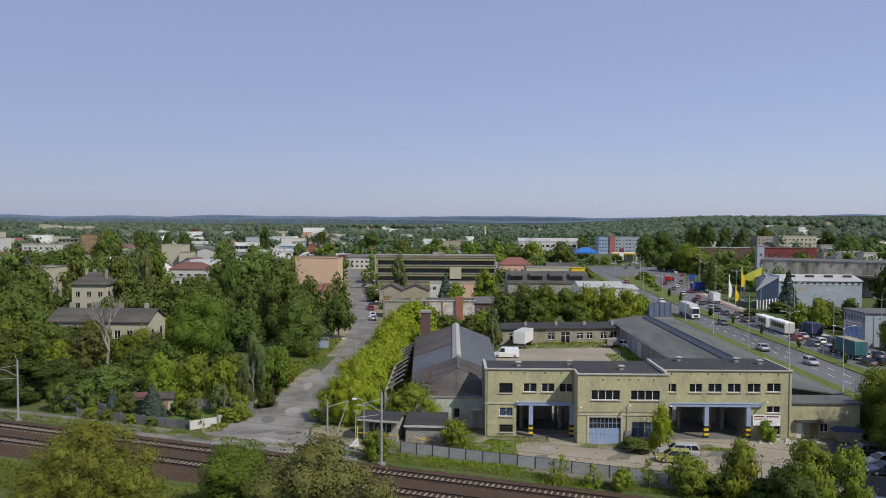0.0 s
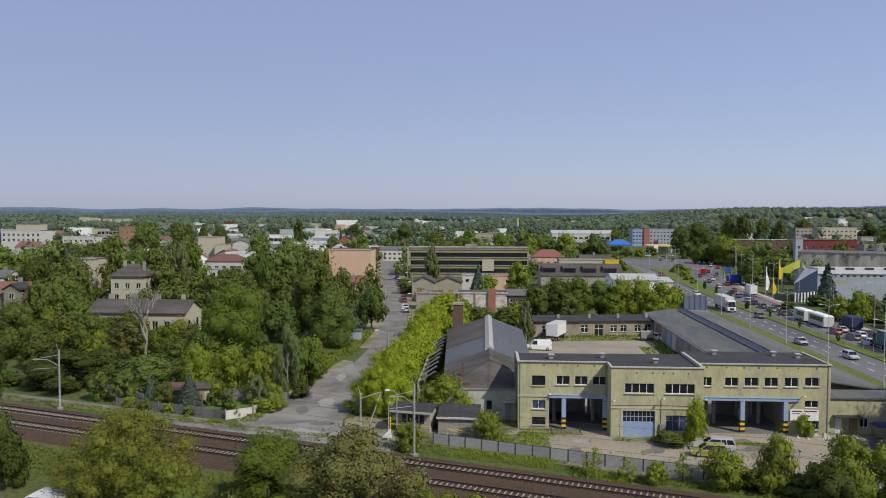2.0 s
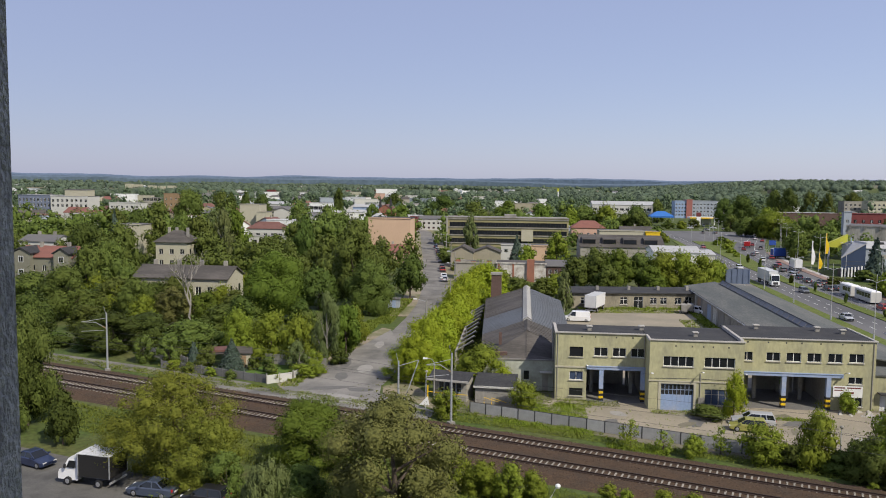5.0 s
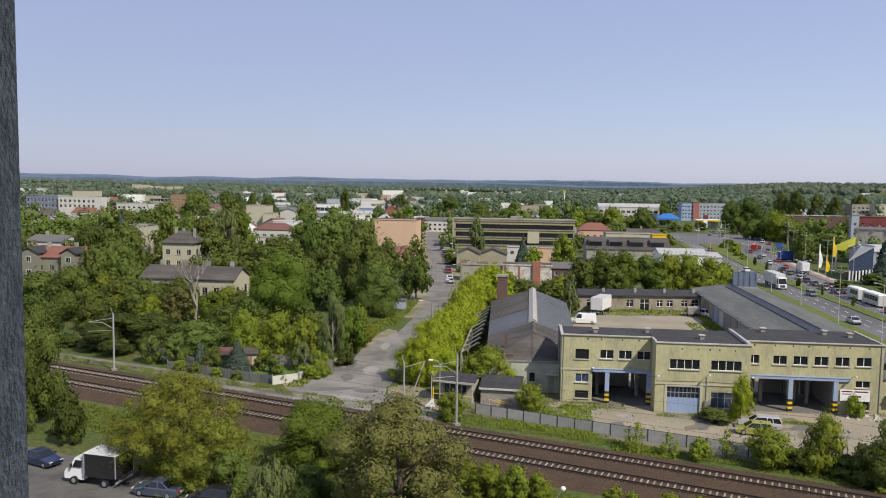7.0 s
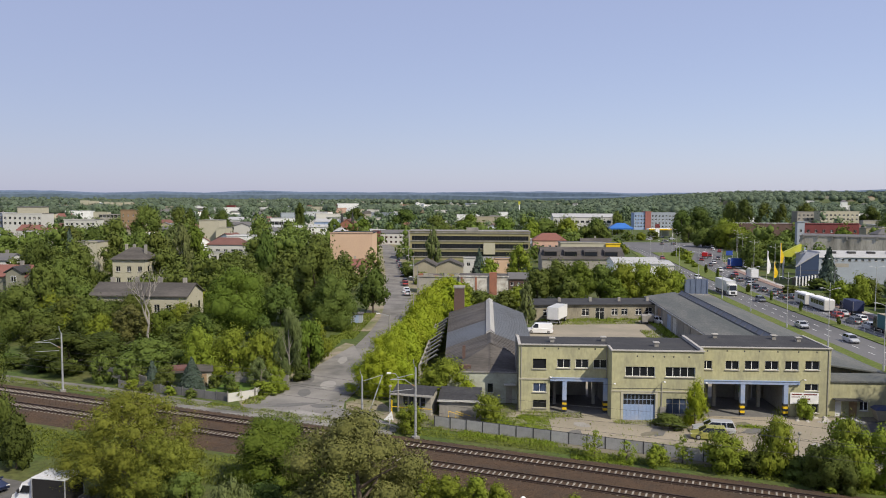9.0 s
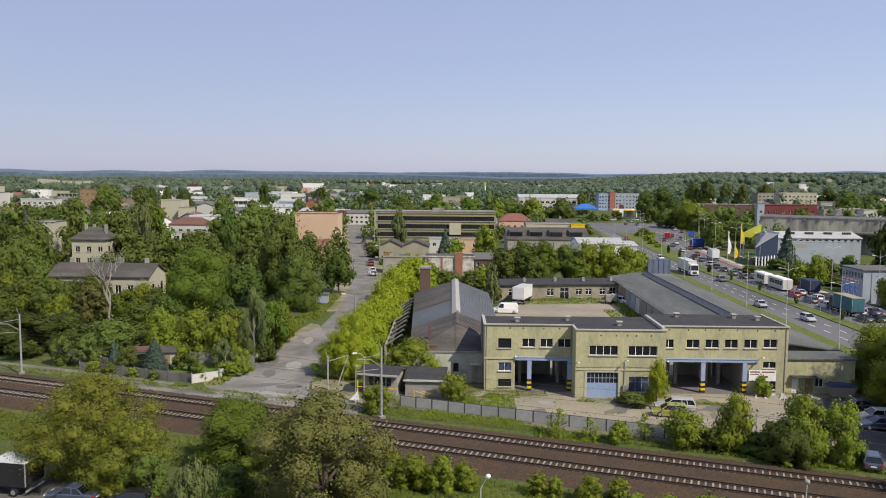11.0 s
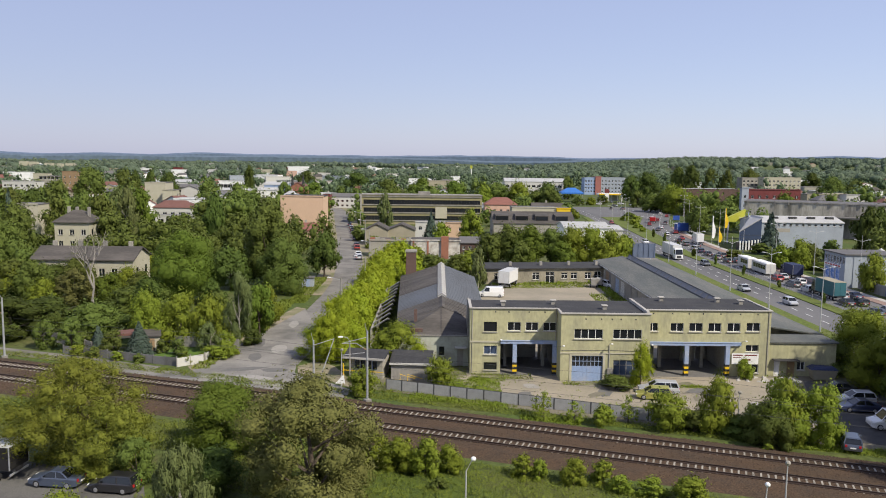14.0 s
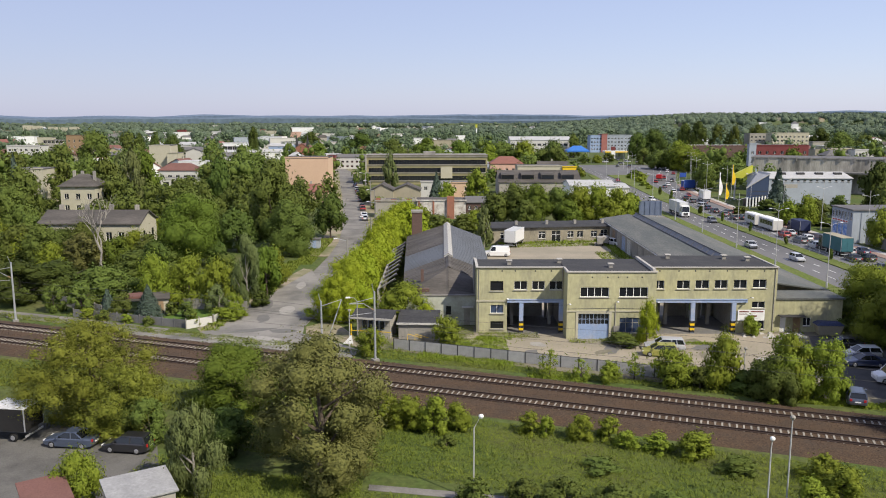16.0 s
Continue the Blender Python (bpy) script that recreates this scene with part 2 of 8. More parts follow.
M_HALLWALL = mat("pale_blue_white_render", (0.31, 0.345, 0.385), 0.9, 0.06, 0.3, 3.0, 0.05, other=(0.25, 0.275, 0.30), amount=0.6)
M_SAND = mat("trodden_sand", (0.27, 0.225, 0.16), 0.95, 0.2, 0.22, 5.0, 0.3, other=(0.10, 0.125, 0.03), amount=1.0)
# nearer hills, with a little less haze blue in the colour
M_RIDGENEAR = mat("near_hills_haze_blue", (0.10, 0.138, 0.18), 0.95, 0.25, 0.008, 0.06, other=(0.072, 0.105, 0.135), amount=0.7)
L_LUSH = leaf_mat("lush_green_leaves", (0.0519, 0.0864, 0.0105), (0.1386, 0.1858, 0.0257), 0.01, 0.12)
L_DARK = leaf_mat("dark_green_leaves", (0.0314, 0.0523, 0.0116), (0.098, 0.1293, 0.0242))
L_MID = leaf_mat("green_leaves", (0.0487, 0.0722, 0.0134), (0.1421, 0.1724, 0.0365))
L_BRIGHT = leaf_mat("yellow_green_leaves", (0.1517, 0.2016, 0.0125), (0.2947, 0.3466, 0.025), 0.006, 0.08)
L_FRESH = leaf_mat("fresh_green_leaves", (0.0856, 0.1246, 0.0121), (0.2278, 0.2651, 0.0307), 0.01, 0.12)
L_OLIVE = leaf_mat("olive_brown_leaves", (0.0608, 0.0665, 0.0162), (0.1947, 0.19, 0.0589), 0.008, 0.1)
L_WILLOW = leaf_mat("yellowing_leaves", (0.08, 0.1049, 0.0138), (0.2245, 0.241, 0.0359), 0.01, 0.1)
L_BIRCH = leaf_mat("grey_green_leaves", (0.065, 0.087, 0.028), (0.173, 0.199, 0.069), 0.012, 0.12)
L_SPRUCE = leaf_mat("blue_green_needles", (0.043, 0.067, 0.047), (0.099, 0.133, 0.103), 0.015, 0.2)


# mesh building
class Mesh:
    """Collects boxes, prisms, tubes and quads into one mesh."""

    def __init__(self):
        self.v, self.f = [], []

    def add(self, verts, faces):
        k = len(self.v)
        self.v += [tuple(p) for p in verts]
        self.f += [[i + k for i in fc] for fc in faces]
        return self

    def box(self, x0, y0, z0, x1, y1, z1):
        return self.add([(x, y, z) for z in (z0, z1) for x, y in ((x0, y0), (x1, y0), (x1, y1), (x0, y1))],
                        [(3, 2, 1, 0), (4, 5, 6, 7), (0, 1, 5, 4), (1, 2, 6, 5), (2, 3, 7, 6), (3, 0, 4, 7)])

    def prism(self, poly, z0, z1):
        n = len(poly)
        return self.add([(x, y, z0) for x, y in poly] + [(x, y, z1) for x, y in poly],
                        [tuple(range(n))[::-1], tuple(range(n, 2 * n))] + [(i, (i + 1) % n, n + (i + 1) % n, n + i) for i in range(n)])

    def loft(self, rings, caps=True):
        n, k = len(rings[0]), len(rings)
        faces = [(a * n + i, a * n + (i + 1) % n, (a + 1) * n + (i + 1) % n, (a + 1) * n + i) for a in range(k - 1) for i in range(n)]
        if caps:
            faces += [tuple(range(n))[::-1], tuple(range((k - 1) * n, k * n))]
        return self.add([p for r in rings for p in r], faces)

    def tube(self, pts, r, n=6):
        """A tube through the points; r: one radius or one for each point."""
        rr = r if isinstance(r, (list, tuple)) else [r] * len(pts)
        rings = []
        for i, p in enumerate(pts):
            d = (Vector(pts[min(i + 1, len(pts) - 1)]) - Vector(pts[max(i - 1, 0)])).normalized()
            u = d.cross(Vector((0, 0, 1)) if abs(d.z) < 0.9 else Vector((1, 0, 0))).normalized()
            w = d.cross(u)
            rings.append([Vector(p) + rr[i] * (math.cos(6.2832 * k / n) * u + math.sin(6.2832 * k / n) * w) for k in range(n)])
        return self.loft(rings)

    def data(self, name, material, smooth=False):
        me = bpy.data.meshes.new(name)
        me.from_pydata(self.v, [], self.f)
        me.materials.append(material)
        if smooth:
            me.polygons.foreach_set("use_smooth", [True] * len(me.polygons))
        me.update()
        return me


def part(name, mesh, material, parent=None, label="", smooth=False, kind=""):
    """One mesh object, under a thing or a part."""
    ob = new(name, mesh.data(name, material, smooth) if isinstance(mesh, Mesh) else mesh)
    ob.parent = parent
    return tagged(ob, label, kind=kind)


def thing(name, label, category, at=(0, 0, 0), turn=0, group="", kind=""):
    ob = new(name)
    ob.matrix_basis = pose(*at, 0, 0, turn)
    ob.empty_display_size = 0.2
    return tagged(ob, label, category, group, kind)


def structure(name, mesh, material, label, category):
    return tagged(part(name, mesh, material), label, category, kind="structure")


def smooth_step(a, b, v):
    k = min(1.0, max(0.0, (v - a) / (b - a)))
    return k * k * (3 - 2 * k)


def height(x, y):
    """The lie of the land: level round the railway, rising far away and to the east."""
    d, az = math.hypot(x, y), math.atan2(x, max(y, 1.0))
    z = 4 * smooth_step(900, 4400, d) + 26 * smooth_step(650, 2100, d) * smooth_step(0.10, 0.32, az)
    return z + (3 * noise.noise((x * 0.004, y * 0.004, 0)) * smooth_step(600, 1200, d))


# the ground, one sheet to the horizon
gx = [0.0]
while gx[-1] < 3400:
    gx.append(gx[-1] + max(12, gx[-1] * 0.11))
gx = [-v for v in gx[:0:-1]] + gx
gy = [-160.0]
while gy[-1] < 4700:
    gy.append(gy[-1] + max(12, gy[-1] * 0.09))
ground = Mesh()
ground.v = [(x, y, height(x, y)) for y in gy for x in gx]
nx = len(gx)
ground.f = [(j * nx + i, j * nx + i + 1, (j + 1) * nx + i + 1, (j + 1) * nx + i) for j in range(len(gy) - 1) for i in range(nx - 1)]
structure("ground", ground, M_GRASS, "green and dry grassland reaching the horizon", "ground").data.polygons.foreach_set("use_smooth", [True] * len(ground.f))

# wooded ridges that close the view; distance haze is put into their blue colour
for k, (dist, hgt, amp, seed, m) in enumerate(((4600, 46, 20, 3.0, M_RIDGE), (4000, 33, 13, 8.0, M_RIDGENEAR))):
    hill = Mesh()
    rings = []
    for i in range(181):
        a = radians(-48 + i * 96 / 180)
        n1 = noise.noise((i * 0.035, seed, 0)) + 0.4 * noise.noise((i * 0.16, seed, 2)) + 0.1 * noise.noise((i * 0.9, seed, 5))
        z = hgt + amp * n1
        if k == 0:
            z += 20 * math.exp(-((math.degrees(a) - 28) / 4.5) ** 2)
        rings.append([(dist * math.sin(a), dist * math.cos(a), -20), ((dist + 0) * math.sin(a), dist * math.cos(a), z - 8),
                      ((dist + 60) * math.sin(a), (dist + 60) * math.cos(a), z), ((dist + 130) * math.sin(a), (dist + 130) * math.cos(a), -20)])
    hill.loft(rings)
    structure("backdrop" if k else "backdrop_far", hill, m, "wooded hills on the horizon, coloured blue-green for haze", "hills")


def slab(name, poly, material, label, category, z=0.02, thick=0.3):
    m = Mesh()
    m.prism(poly, z - thick, z)
    return structure(name, m, material, label, category)


def ribbon(name, line, a, b, material, label, category, z=0.03, thick=0.25):
    """A strip from offset a to offset b beside a line of points."""
    rings = []
    for i, p in enumerate(line):
        d = Vector(line[min(i + 1, len(line) - 1)]) - Vector(line[max(i - 1, 0)])
        n = Vector((d.y, -d.x)).normalized()
        q0, q1 = Vector(p) + a * n, Vector(p) + b * n
        h0, h1 = height(*q0), height(*q1)
        rings.append([(q0.x, q0.y, z + h0), (q1.x, q1.y, z + h1), (q1.x, q1.y, z - thick + h1), (q0.x, q0.y, z - thick + h0)])
    m = Mesh()
    m.loft(rings)
    return structure(name, m, material, label, category)


# side street and the wide junction at the railway
STREET = [(-22.6, 104), (-21.2, 115), (-20.4, 125), (-19.8, 140), (-19.4, 155), (-19.7, 172), (-21.2, 190), (-23.0, 207), (-27.1, 240), (-33.1, 286), (-38.5, 323), (-45.0, 371), (-48.5, 399), (-58, 440), (-80, 480)]
ribbon("road_side_street", STREET, -3.3, 3.3, M_ASPHALT, "patched grey asphalt side street", "road", 0.045)
ribbon("pavement_side_street", STREET[2:], 3.3, 6.2, M_SAND, "trodden sandy verge along the street", "pavement", 0.1)
ribbon("pavement_sandy", STREET[4:], -7.0, -3.3, M_SAND, "sandy pavement with grass tufts along the street", "pavement", 0.1)
slab("road_junction", [(-40, 95.6), (-33.2, 94.8), (-29.9, 93.5), (-25.5, 92.4), (-18.5, 90.2), (-10.5, 87.4), (-9.6, 90.2), (-14.6, 95.4), (-17.8, 97.6), (-18.2, 101), (-17.6, 108), (-17.2, 118), (-23.6, 140.5), (-26.4, 123.4), (-28.4, 113), (-28.6, 106), (-29.4, 101.7), (-31.3, 97.9), (-40, 98.6)], M_JUNCTION, "cracked pale asphalt junction beside the railway", "road", 0.052)
slab("pavement_sand_patch", [(-18.0, 101), (-17.4, 97.7), (-14.4, 95.6), (-10.2, 91.6), (-9.4, 93.4), (-11.0, 96.2), (-13.2, 101), (-15.6, 104)], M_SAND, "trodden pale sand beside the junction", "ground", 0.058)
slab("pavement_verge_corner", [(-31.0, 98.4), (-29.2, 101.9), (-28.5, 106.2), (-28.3, 113.1), (-26.3, 123.5), (-23.5, 140.6), (-25.4, 142), (-27.6, 130), (-29.2, 119), (-29.4, 110), (-30.2, 104), (-32.0, 100.2)], M_SAND, "dry sandy verge with grass along the street corner", "ground", 0.07)
M_PATCHPALE = mat("pale_asphalt_repair", (0.30, 0.285, 0.255), 0.93, 0.14, 0.6, 9.0, 0.15)
M_PATCHDARK = mat("dark_asphalt_repair", (0.145, 0.14, 0.13), 0.92, 0.14, 0.6, 9.0, 0.15)
rp = random.Random(14)
for i, (x, y, a, c, turn, pale) in enumerate(((-22.4, 95.2, 3.0, 1.3, -18, 1), (-27.0, 95.0, 2.2, 0.8, -20, 1), (-20.0, 92.6, 2.4, 0.8, -18, 1), (-24.6, 99.2, 3.4, 0.9, 20, 0), (-20.6, 99.0, 1.8, 1.2, 0, 0), (-24.6, 105.5, 1.0, 2.4, 10, 0),
                                                (-22.2, 110.5, 1.2, 2.8, 4, 1), (-25.6, 113.0, 0.7, 3.6, 4, 0), (-20.4, 120.0, 0.9, 3.2, 4, 0), (-23.2, 127.0, 0.8, 3.0, 6, 1), (-20.0, 140.0, 0.9, 4.0, 2, 0), (-30.6, 95.6, 2.2, 0.6, -18, 0), (-15.6, 91.6, 2.2, 0.8, -18, 0))):
    n = 11
    rim = [((a * rp.uniform(0.75, 1.1)) * math.cos(6.2832 * k / n), (c * rp.uniform(0.75, 1.1)) * math.sin(6.2832 * k / n)) for k in range(n)]
    o = structure("road_patch", Mesh().prism(rim, 0.03, 0.06), M_PATCHPALE if pale else M_PATCHDARK, "irregular asphalt repair patch on the street", "road patch")
    o.matrix_basis = pose(x, y, 0.002 * (i % 3), 0, 0, turn)
ribbon("road_path", [(-110, 124.5), (-69, 110.6), (-50, 104.2), (-36, 98.7)], -1.5, 1.5, M_ASPHALT, "narrow grey path beside the railway", "path", 0.035)


# dual carriageway: the near one runs on north, the far one bends away to the east round a grassy island
NEAR_W = [(40, 63.8), (156, 63.8), (187, 64.1), (231, 64.9), (271, 66.4), (294, 67.3), (333, 69.8), (384, 73.0), (419, 74.0), (470, 72.0), (540, 64.0), (640, 50.0)]
NEAR_E = [(40, 72.6), (156, 72.6), (187, 72.4), (231, 72.2), (268, 72.8), (305, 75.2), (355, 78.0), (386, 79.6), (419, 81.2), (470, 81.0), (540, 75.0), (640, 62.0)]
FAR_W = [(40, 76.0), (156, 75.6), (187, 75.4), (231, 75.6), (265, 79.0), (298, 82.8), (338, 86.6), (374, 96.7), (410, 108.0), (447, 119.0), (486, 131.0), (640, 178.0)]
FAR_E = [(40, 87.5), (156, 86.0), (187, 85.8), (231, 86.0), (265, 88.0), (292, 90.5), (333, 97.9), (378, 111.0), (410, 121.0), (447, 132.0), (486, 146.0), (640, 196.0)]


def edge(line, y):
    """Where an edge of the road lies at y."""
    return float(np.interp(y, [p[0] for p in line], [p[1] for p in line]))


def strip(name, y0, y1, line_a, off_a, line_b, off_b, material, label, category, z):
    """A road surface between two edges, each with its own offset."""
    ys = [y0 + (y1 - y0) * i / 48 for i in range(49)]
    rings = []
    for y in ys:
        xa, xb = edge(line_a, y) + off_a, edge(line_b, y) + off_b
        rings.append([(xa, y, z + height(xa, y)), (xb, y, z + height(xb, y)), (xb, y, z - 0.25 + height(xb, y)), (xa, y, z - 0.25 + height(xa, y))])
    return structure(name, Mesh().loft(rings), material, label, category)


strip("road_near_carriageway", 40, 640, NEAR_W, 0, NEAR_E, 0, M_ROAD, "grey asphalt carriageway with dashed white lines", "road", 0.05)
strip("road_far_carriageway", 40, 640, FAR_W, 0, FAR_E, 0, M_ROAD, "busy grey asphalt carriageway with dashed white lines", "road", 0.056)
strip("pavement_median", 40, 384, NEAR_E, 0, FAR_W, 0, M_LAWN, "grassy kerbed median widening into an island", "median", 0.2)
strip("road_crossing", 384, 470, NEAR_E, -0.5, FAR_W, 0.5, M_ROAD, "wide grey asphalt crossing beyond the island", "road", 0.044)
strip("pavement_red", 40, 330, FAR_E, 0, FAR_E, 2.2, M_BRICKPAVE, "reddish paved cycle path beside the road", "pavement", 0.17)
strip("pavement_far", 40, 330, FAR_E, 2.2, FAR_E, 3.8, M_PAVE, "pale paved footway beside the road", "pavement", 0.175)
strip("pavement_verge", 40, 384, NEAR_W, -2.8, NEAR_W, 0, M_LAWN, "mown grass verge with a kerb along the road", "verge", 0.16)
strip("pavement_near", 40, 230, NEAR_W, -8.0, NEAR_W, -2.8, M_ASPHALT, "worn footway behind the verge", "pavement", 0.1)
dashes = Mesh()
for wa, ea in ((NEAR_W, NEAR_E), (FAR_W, FAR_E)):
    for k in (0.335, 0.665):
        for i in range(70):
            y = 60 + i * 6
            x, x2 = [edge(wa, q) + k * (edge(ea, q) - edge(wa, q)) for q in (y, y + 2.6)]
            dashes.add([(x - 0.09, y, 0.066), (x + 0.09, y, 0.066), (x2 + 0.09, y + 2.6, 0.066), (x2 - 0.09, y + 2.6, 0.066)], [(0, 1, 2, 3)])
structure("road_marking", dashes, M_LINE, "worn white dashed lane lines", "road marking")["kind"] = "stuff"

# yards round the depot
slab("yard_front", [(-9, 91.2), (-6, 90.4), (15, 81.5), (33, 75.2), (62, 66), (62, 98), (52, 105), (-9, 100.5)], M_DIRT, "sandy concrete forecourt with dry weeds", "yard", 0.03)
slab("yard_concrete", [(3, 95.5), (4, 90.5), (14, 86.0), (30, 80.5), (44, 78), (44, 97.6), (3, 97.6)], M_YARD, "pale cracked concrete in front of the depot", "yard", 0.05)
slab("yard_parking", [(41.5, 74.5), (72, 64), (72, 96.5), (46, 96.5), (43, 88)], M_SHADEASPHALT, "asphalt parking yard under trees, its colour darkened for their shade", "yard", 0.055)
slab("yard_court", [(7.5, 103.5), (37, 107), (37, 175), (12, 171.5), (7.5, 152)], M_YARD, "sunlit pale concrete courtyard", "yard", 0.04)
slab("yard_car_park", [(-60, 44), (-23, 44), (-22, 58), (-24, 63), (-40, 69.5), (-60, 76)], M_CARPARK, "grey asphalt car park below the trees", "car park", 0.04)
slab("road_foot_path", [(-5.5, 55.6), (0.2, 54.6), (5.2, 53.6), (9, 52.6), (9, 51.4), (5.2, 52.6), (0.2, 53.6), (-5.5, 54.7)], M_ASPHALT, "narrow grey footpath in the grass", "path", 0.03)

for i in range(16):
    x, y = rp.uniform(4, 42), rp.uniform(86.5, 94.5)
    if x < 14 and y < 88.5 or 10.5 < x - 4.3 < 22.5 and y > 93:
        continue
    a, c = rp.uniform(0.8, 2.6), rp.uniform(0.4, 1.3)
    rim = [((a * rp.uniform(0.6, 1.15)) * math.cos(6.2832 * k / 13), (c * rp.uniform(0.6, 1.15)) * math.sin(6.2832 * k / 13)) for k in range(13)]
    o = structure("yard_patch", Mesh().prism(rim, 0.03, 0.062), (M_PATCHPALE, M_DIRT, M_PATCHDARK)[i % 3], "worn irregular patch in the forecourt concrete", "yard patch")
    o.matrix_basis = pose(x, y, 0.002 * (i % 4), 0, 0, rp.uniform(0, 180))

# railway
RAILTURN = -19.2
bed = Mesh()
bed.loft([[(s, -7.4, -0.1), (s, -5.0, 0.26), (s, 4.6, 0.26), (s, 6.0, -0.1)] for s in range(-130, 131, 4)])
bed_ob = structure("ground_ballast", bed, M_BALLAST, "brown stone ballast of a double railway", "ballast")
bed_ob.matrix_basis = pose(0, 77.75, 0, 0, 0, RAILTURN)
rs = random.Random(5)
stones = Mesh()
for i in range(9000):
    s, v = rs.uniform(-62, 48), rs.uniform(-6.4, 5.4)
    z = 0.26 if -5.0 < v < 4.6 else 0.26 - 0.16 * (max(-5.0 - v, v - 4.6))
    r = rs.uniform(0.04, 0.1)
    stones.add([(s - r, v - r, z - 0.02), (s + r, v - r * 0.6, z - 0.02), (s + rs.uniform(-r, r), v + r, z - 0.02), (s, v, z + r * 0.9)], [(0, 1, 3), (1, 2, 3), (2, 0, 3)])
so = tagged(part("ballast_stones", stones, M_STONES), "loose brown track stones", "stones", kind="stuff")
so.matrix_basis = bed_ob.matrix_basis.copy()
sl = Mesh()
sl.loft([[(-0.11, v, 0.12), (0.11, v, 0.12), (0.075, v, z), (-0.075, v, z)] for v, z in ((-0.96, 0.25), (-0.9, 0.30), (-0.5, 0.305), (-0.4, 0.285), (0.4, 0.285), (0.5, 0.305), (0.9, 0.30), (0.96, 0.25))])
SLEEPER = sl.data("sleeper", M_SLEEPER)
for name, off in (("railway_track_far", 2.45), ("railway_track_near", -2.35)):
    tr = tagged(new(name), "railway track with rusty rails on white concrete sleepers", "railway track", "parallel tracks", "structure")
    tr.matrix_basis = bed_ob.matrix_basis @ pose(0, off, 0)
    for v in (-0.7525, 0.7525):
        r = Mesh()
        r.loft([[(s, v - 0.2, 0.29), (s, v + 0.2, 0.29), (s, v + 0.2, 0.316), (s, v + 0.02, 0.33), (s, v + 0.02, 0.41), (s, v + 0.036, 0.42), (s, v + 0.036, 0.45), (s, v - 0.036, 0.45),
                   (s, v - 0.036, 0.42), (s, v - 0.02, 0.41), (s, v - 0.02, 0.33), (s, v - 0.2, 0.316)] for s in range(-130, 131, 10)])
        rail = part("rail", r, M_RAIL, tr)
        part("rail_head", Mesh().box(-130, v - 0.03, 0.449, 130, v + 0.03, 0.456), M_RAILTOP, rail, "polished running surface")
    rest = Mesh()
    for i in range(-215, 216):
        s = i * 0.6
        if -48 < s < 41:
            o = part("sleeper", SLEEPER, None, tr)
            o.matrix_basis = pose(s + rs.uniform(-0.02, 0.02), rs.uniform(-0.03, 0.03), 0, 0, 0, rs.uniform(-0.6, 0.6))
        else:
            rest.box(s - 0.09, -1.2, 0.12, s + 0.09, 1.2, 0.295)
    part("far_sleepers", rest, M_SLEEPER, tr, kind="stuff")


# walls with openings, windows
def wall_open(m, x0, x1, z0, z1, y0, y1, holes):
    """A wall along x with holes (a, b, c, d): from a to b, from height c to d."""
    xs = sorted({x0, x1, *[h[0] for h in holes], *[h[1] for h in holes]})
    zs = sorted({z0, z1, *[h[2] for h in holes], *[h[3] for h in holes]})
    for za, zb in zip(zs, zs[1:]):
        run = None
        for xa, xb in list(zip(xs, xs[1:])) + [(x1, None)]:
            solid = xb is not None and not any(h[0] <= xa + 1e-6 and h[1] >= xb - 1e-6 and h[2] <= za + 1e-6 and h[3] >= zb - 1e-6 for h in holes)
            if solid and run is None:
                run = xa
            if not solid and run is not None:
                m.box(run, y0, za, xa, y1, zb)
                run = None
    return m


WIN = {}


def window(parent, x, z, w, h, y=0.0, turn=0, bars=1, cross=False, frame_mat=None, sill=True, deep=0.12, glass=None, pane=True, origin=None):
    """A window in a wall's hole: frame with bars, pane and sill; x and z of its lower left corner as seen from outside."""
    fm, gm = frame_mat or M_WHITE, glass or M_GLASS
    fine = parent.name in ("depot_building", "depot_annex")
    key = (round(w, 2), round(h, 2), bars, cross, fm.name, gm.name, sill, pane, fine)
    if key not in WIN:
        f, t = Mesh(), min(0.055, w * 0.05 + 0.02)
        rect = lambda e, yy: [(e, yy, e), (w - e, yy, e), (w - e, yy, h - e), (e, yy, h - e)]
        f.loft([rect(t, 0.08), rect(t, 0), rect(0, 0), rect(0, 0.08), rect(t, 0.08)], False)
        for i in range(0 if fine else bars):
            c = w * (i + 1) / (bars + 1)
            f.box(c - t * 0.6, 0.003, t, c + t * 0.6, 0.077, h - t)
        if cross and not fine:
            f.box(t, 0.006, h * 0.66 - t * 0.5, w - t, 0.074, h * 0.66 + t * 0.5)
        WIN[key] = (f.data("window_frame", fm), Mesh().box(t * 0.5, 0.03, t * 0.5, w - t * 0.5, 0.05, h - t * 0.5).data("pane", gm),
                    Mesh().box(-0.08, -0.14 - deep, -0.09, w + 0.08, -0.005, -0.015).data("sill", M_PAVE))
    o = part("window", WIN[key][0], None, parent)
    o.matrix_basis = (origin or Matrix()) @ pose(0, 0, 0, 0, 0, turn) @ pose(x, y + deep, z)
    t = min(0.055, w * 0.05 + 0.02)
    for i in range(bars if fine else 0):
        c = w * (i + 1) / (bars + 1)
        part("glazing_bar", Mesh().box(c - t * 0.6, 0.003, t, c + t * 0.6, 0.077, h - t), fm, o)
    if cross and fine:
        part("glazing_bar", Mesh().box(t, 0.006, h * 0.66 - t * 0.5, w - t, 0.074, h * 0.66 + t * 0.5), fm, o)
    if pane:
        part("pane", WIN[key][1], None, o)
    if sill:
        part("sill", WIN[key][2], None, o)
    return o


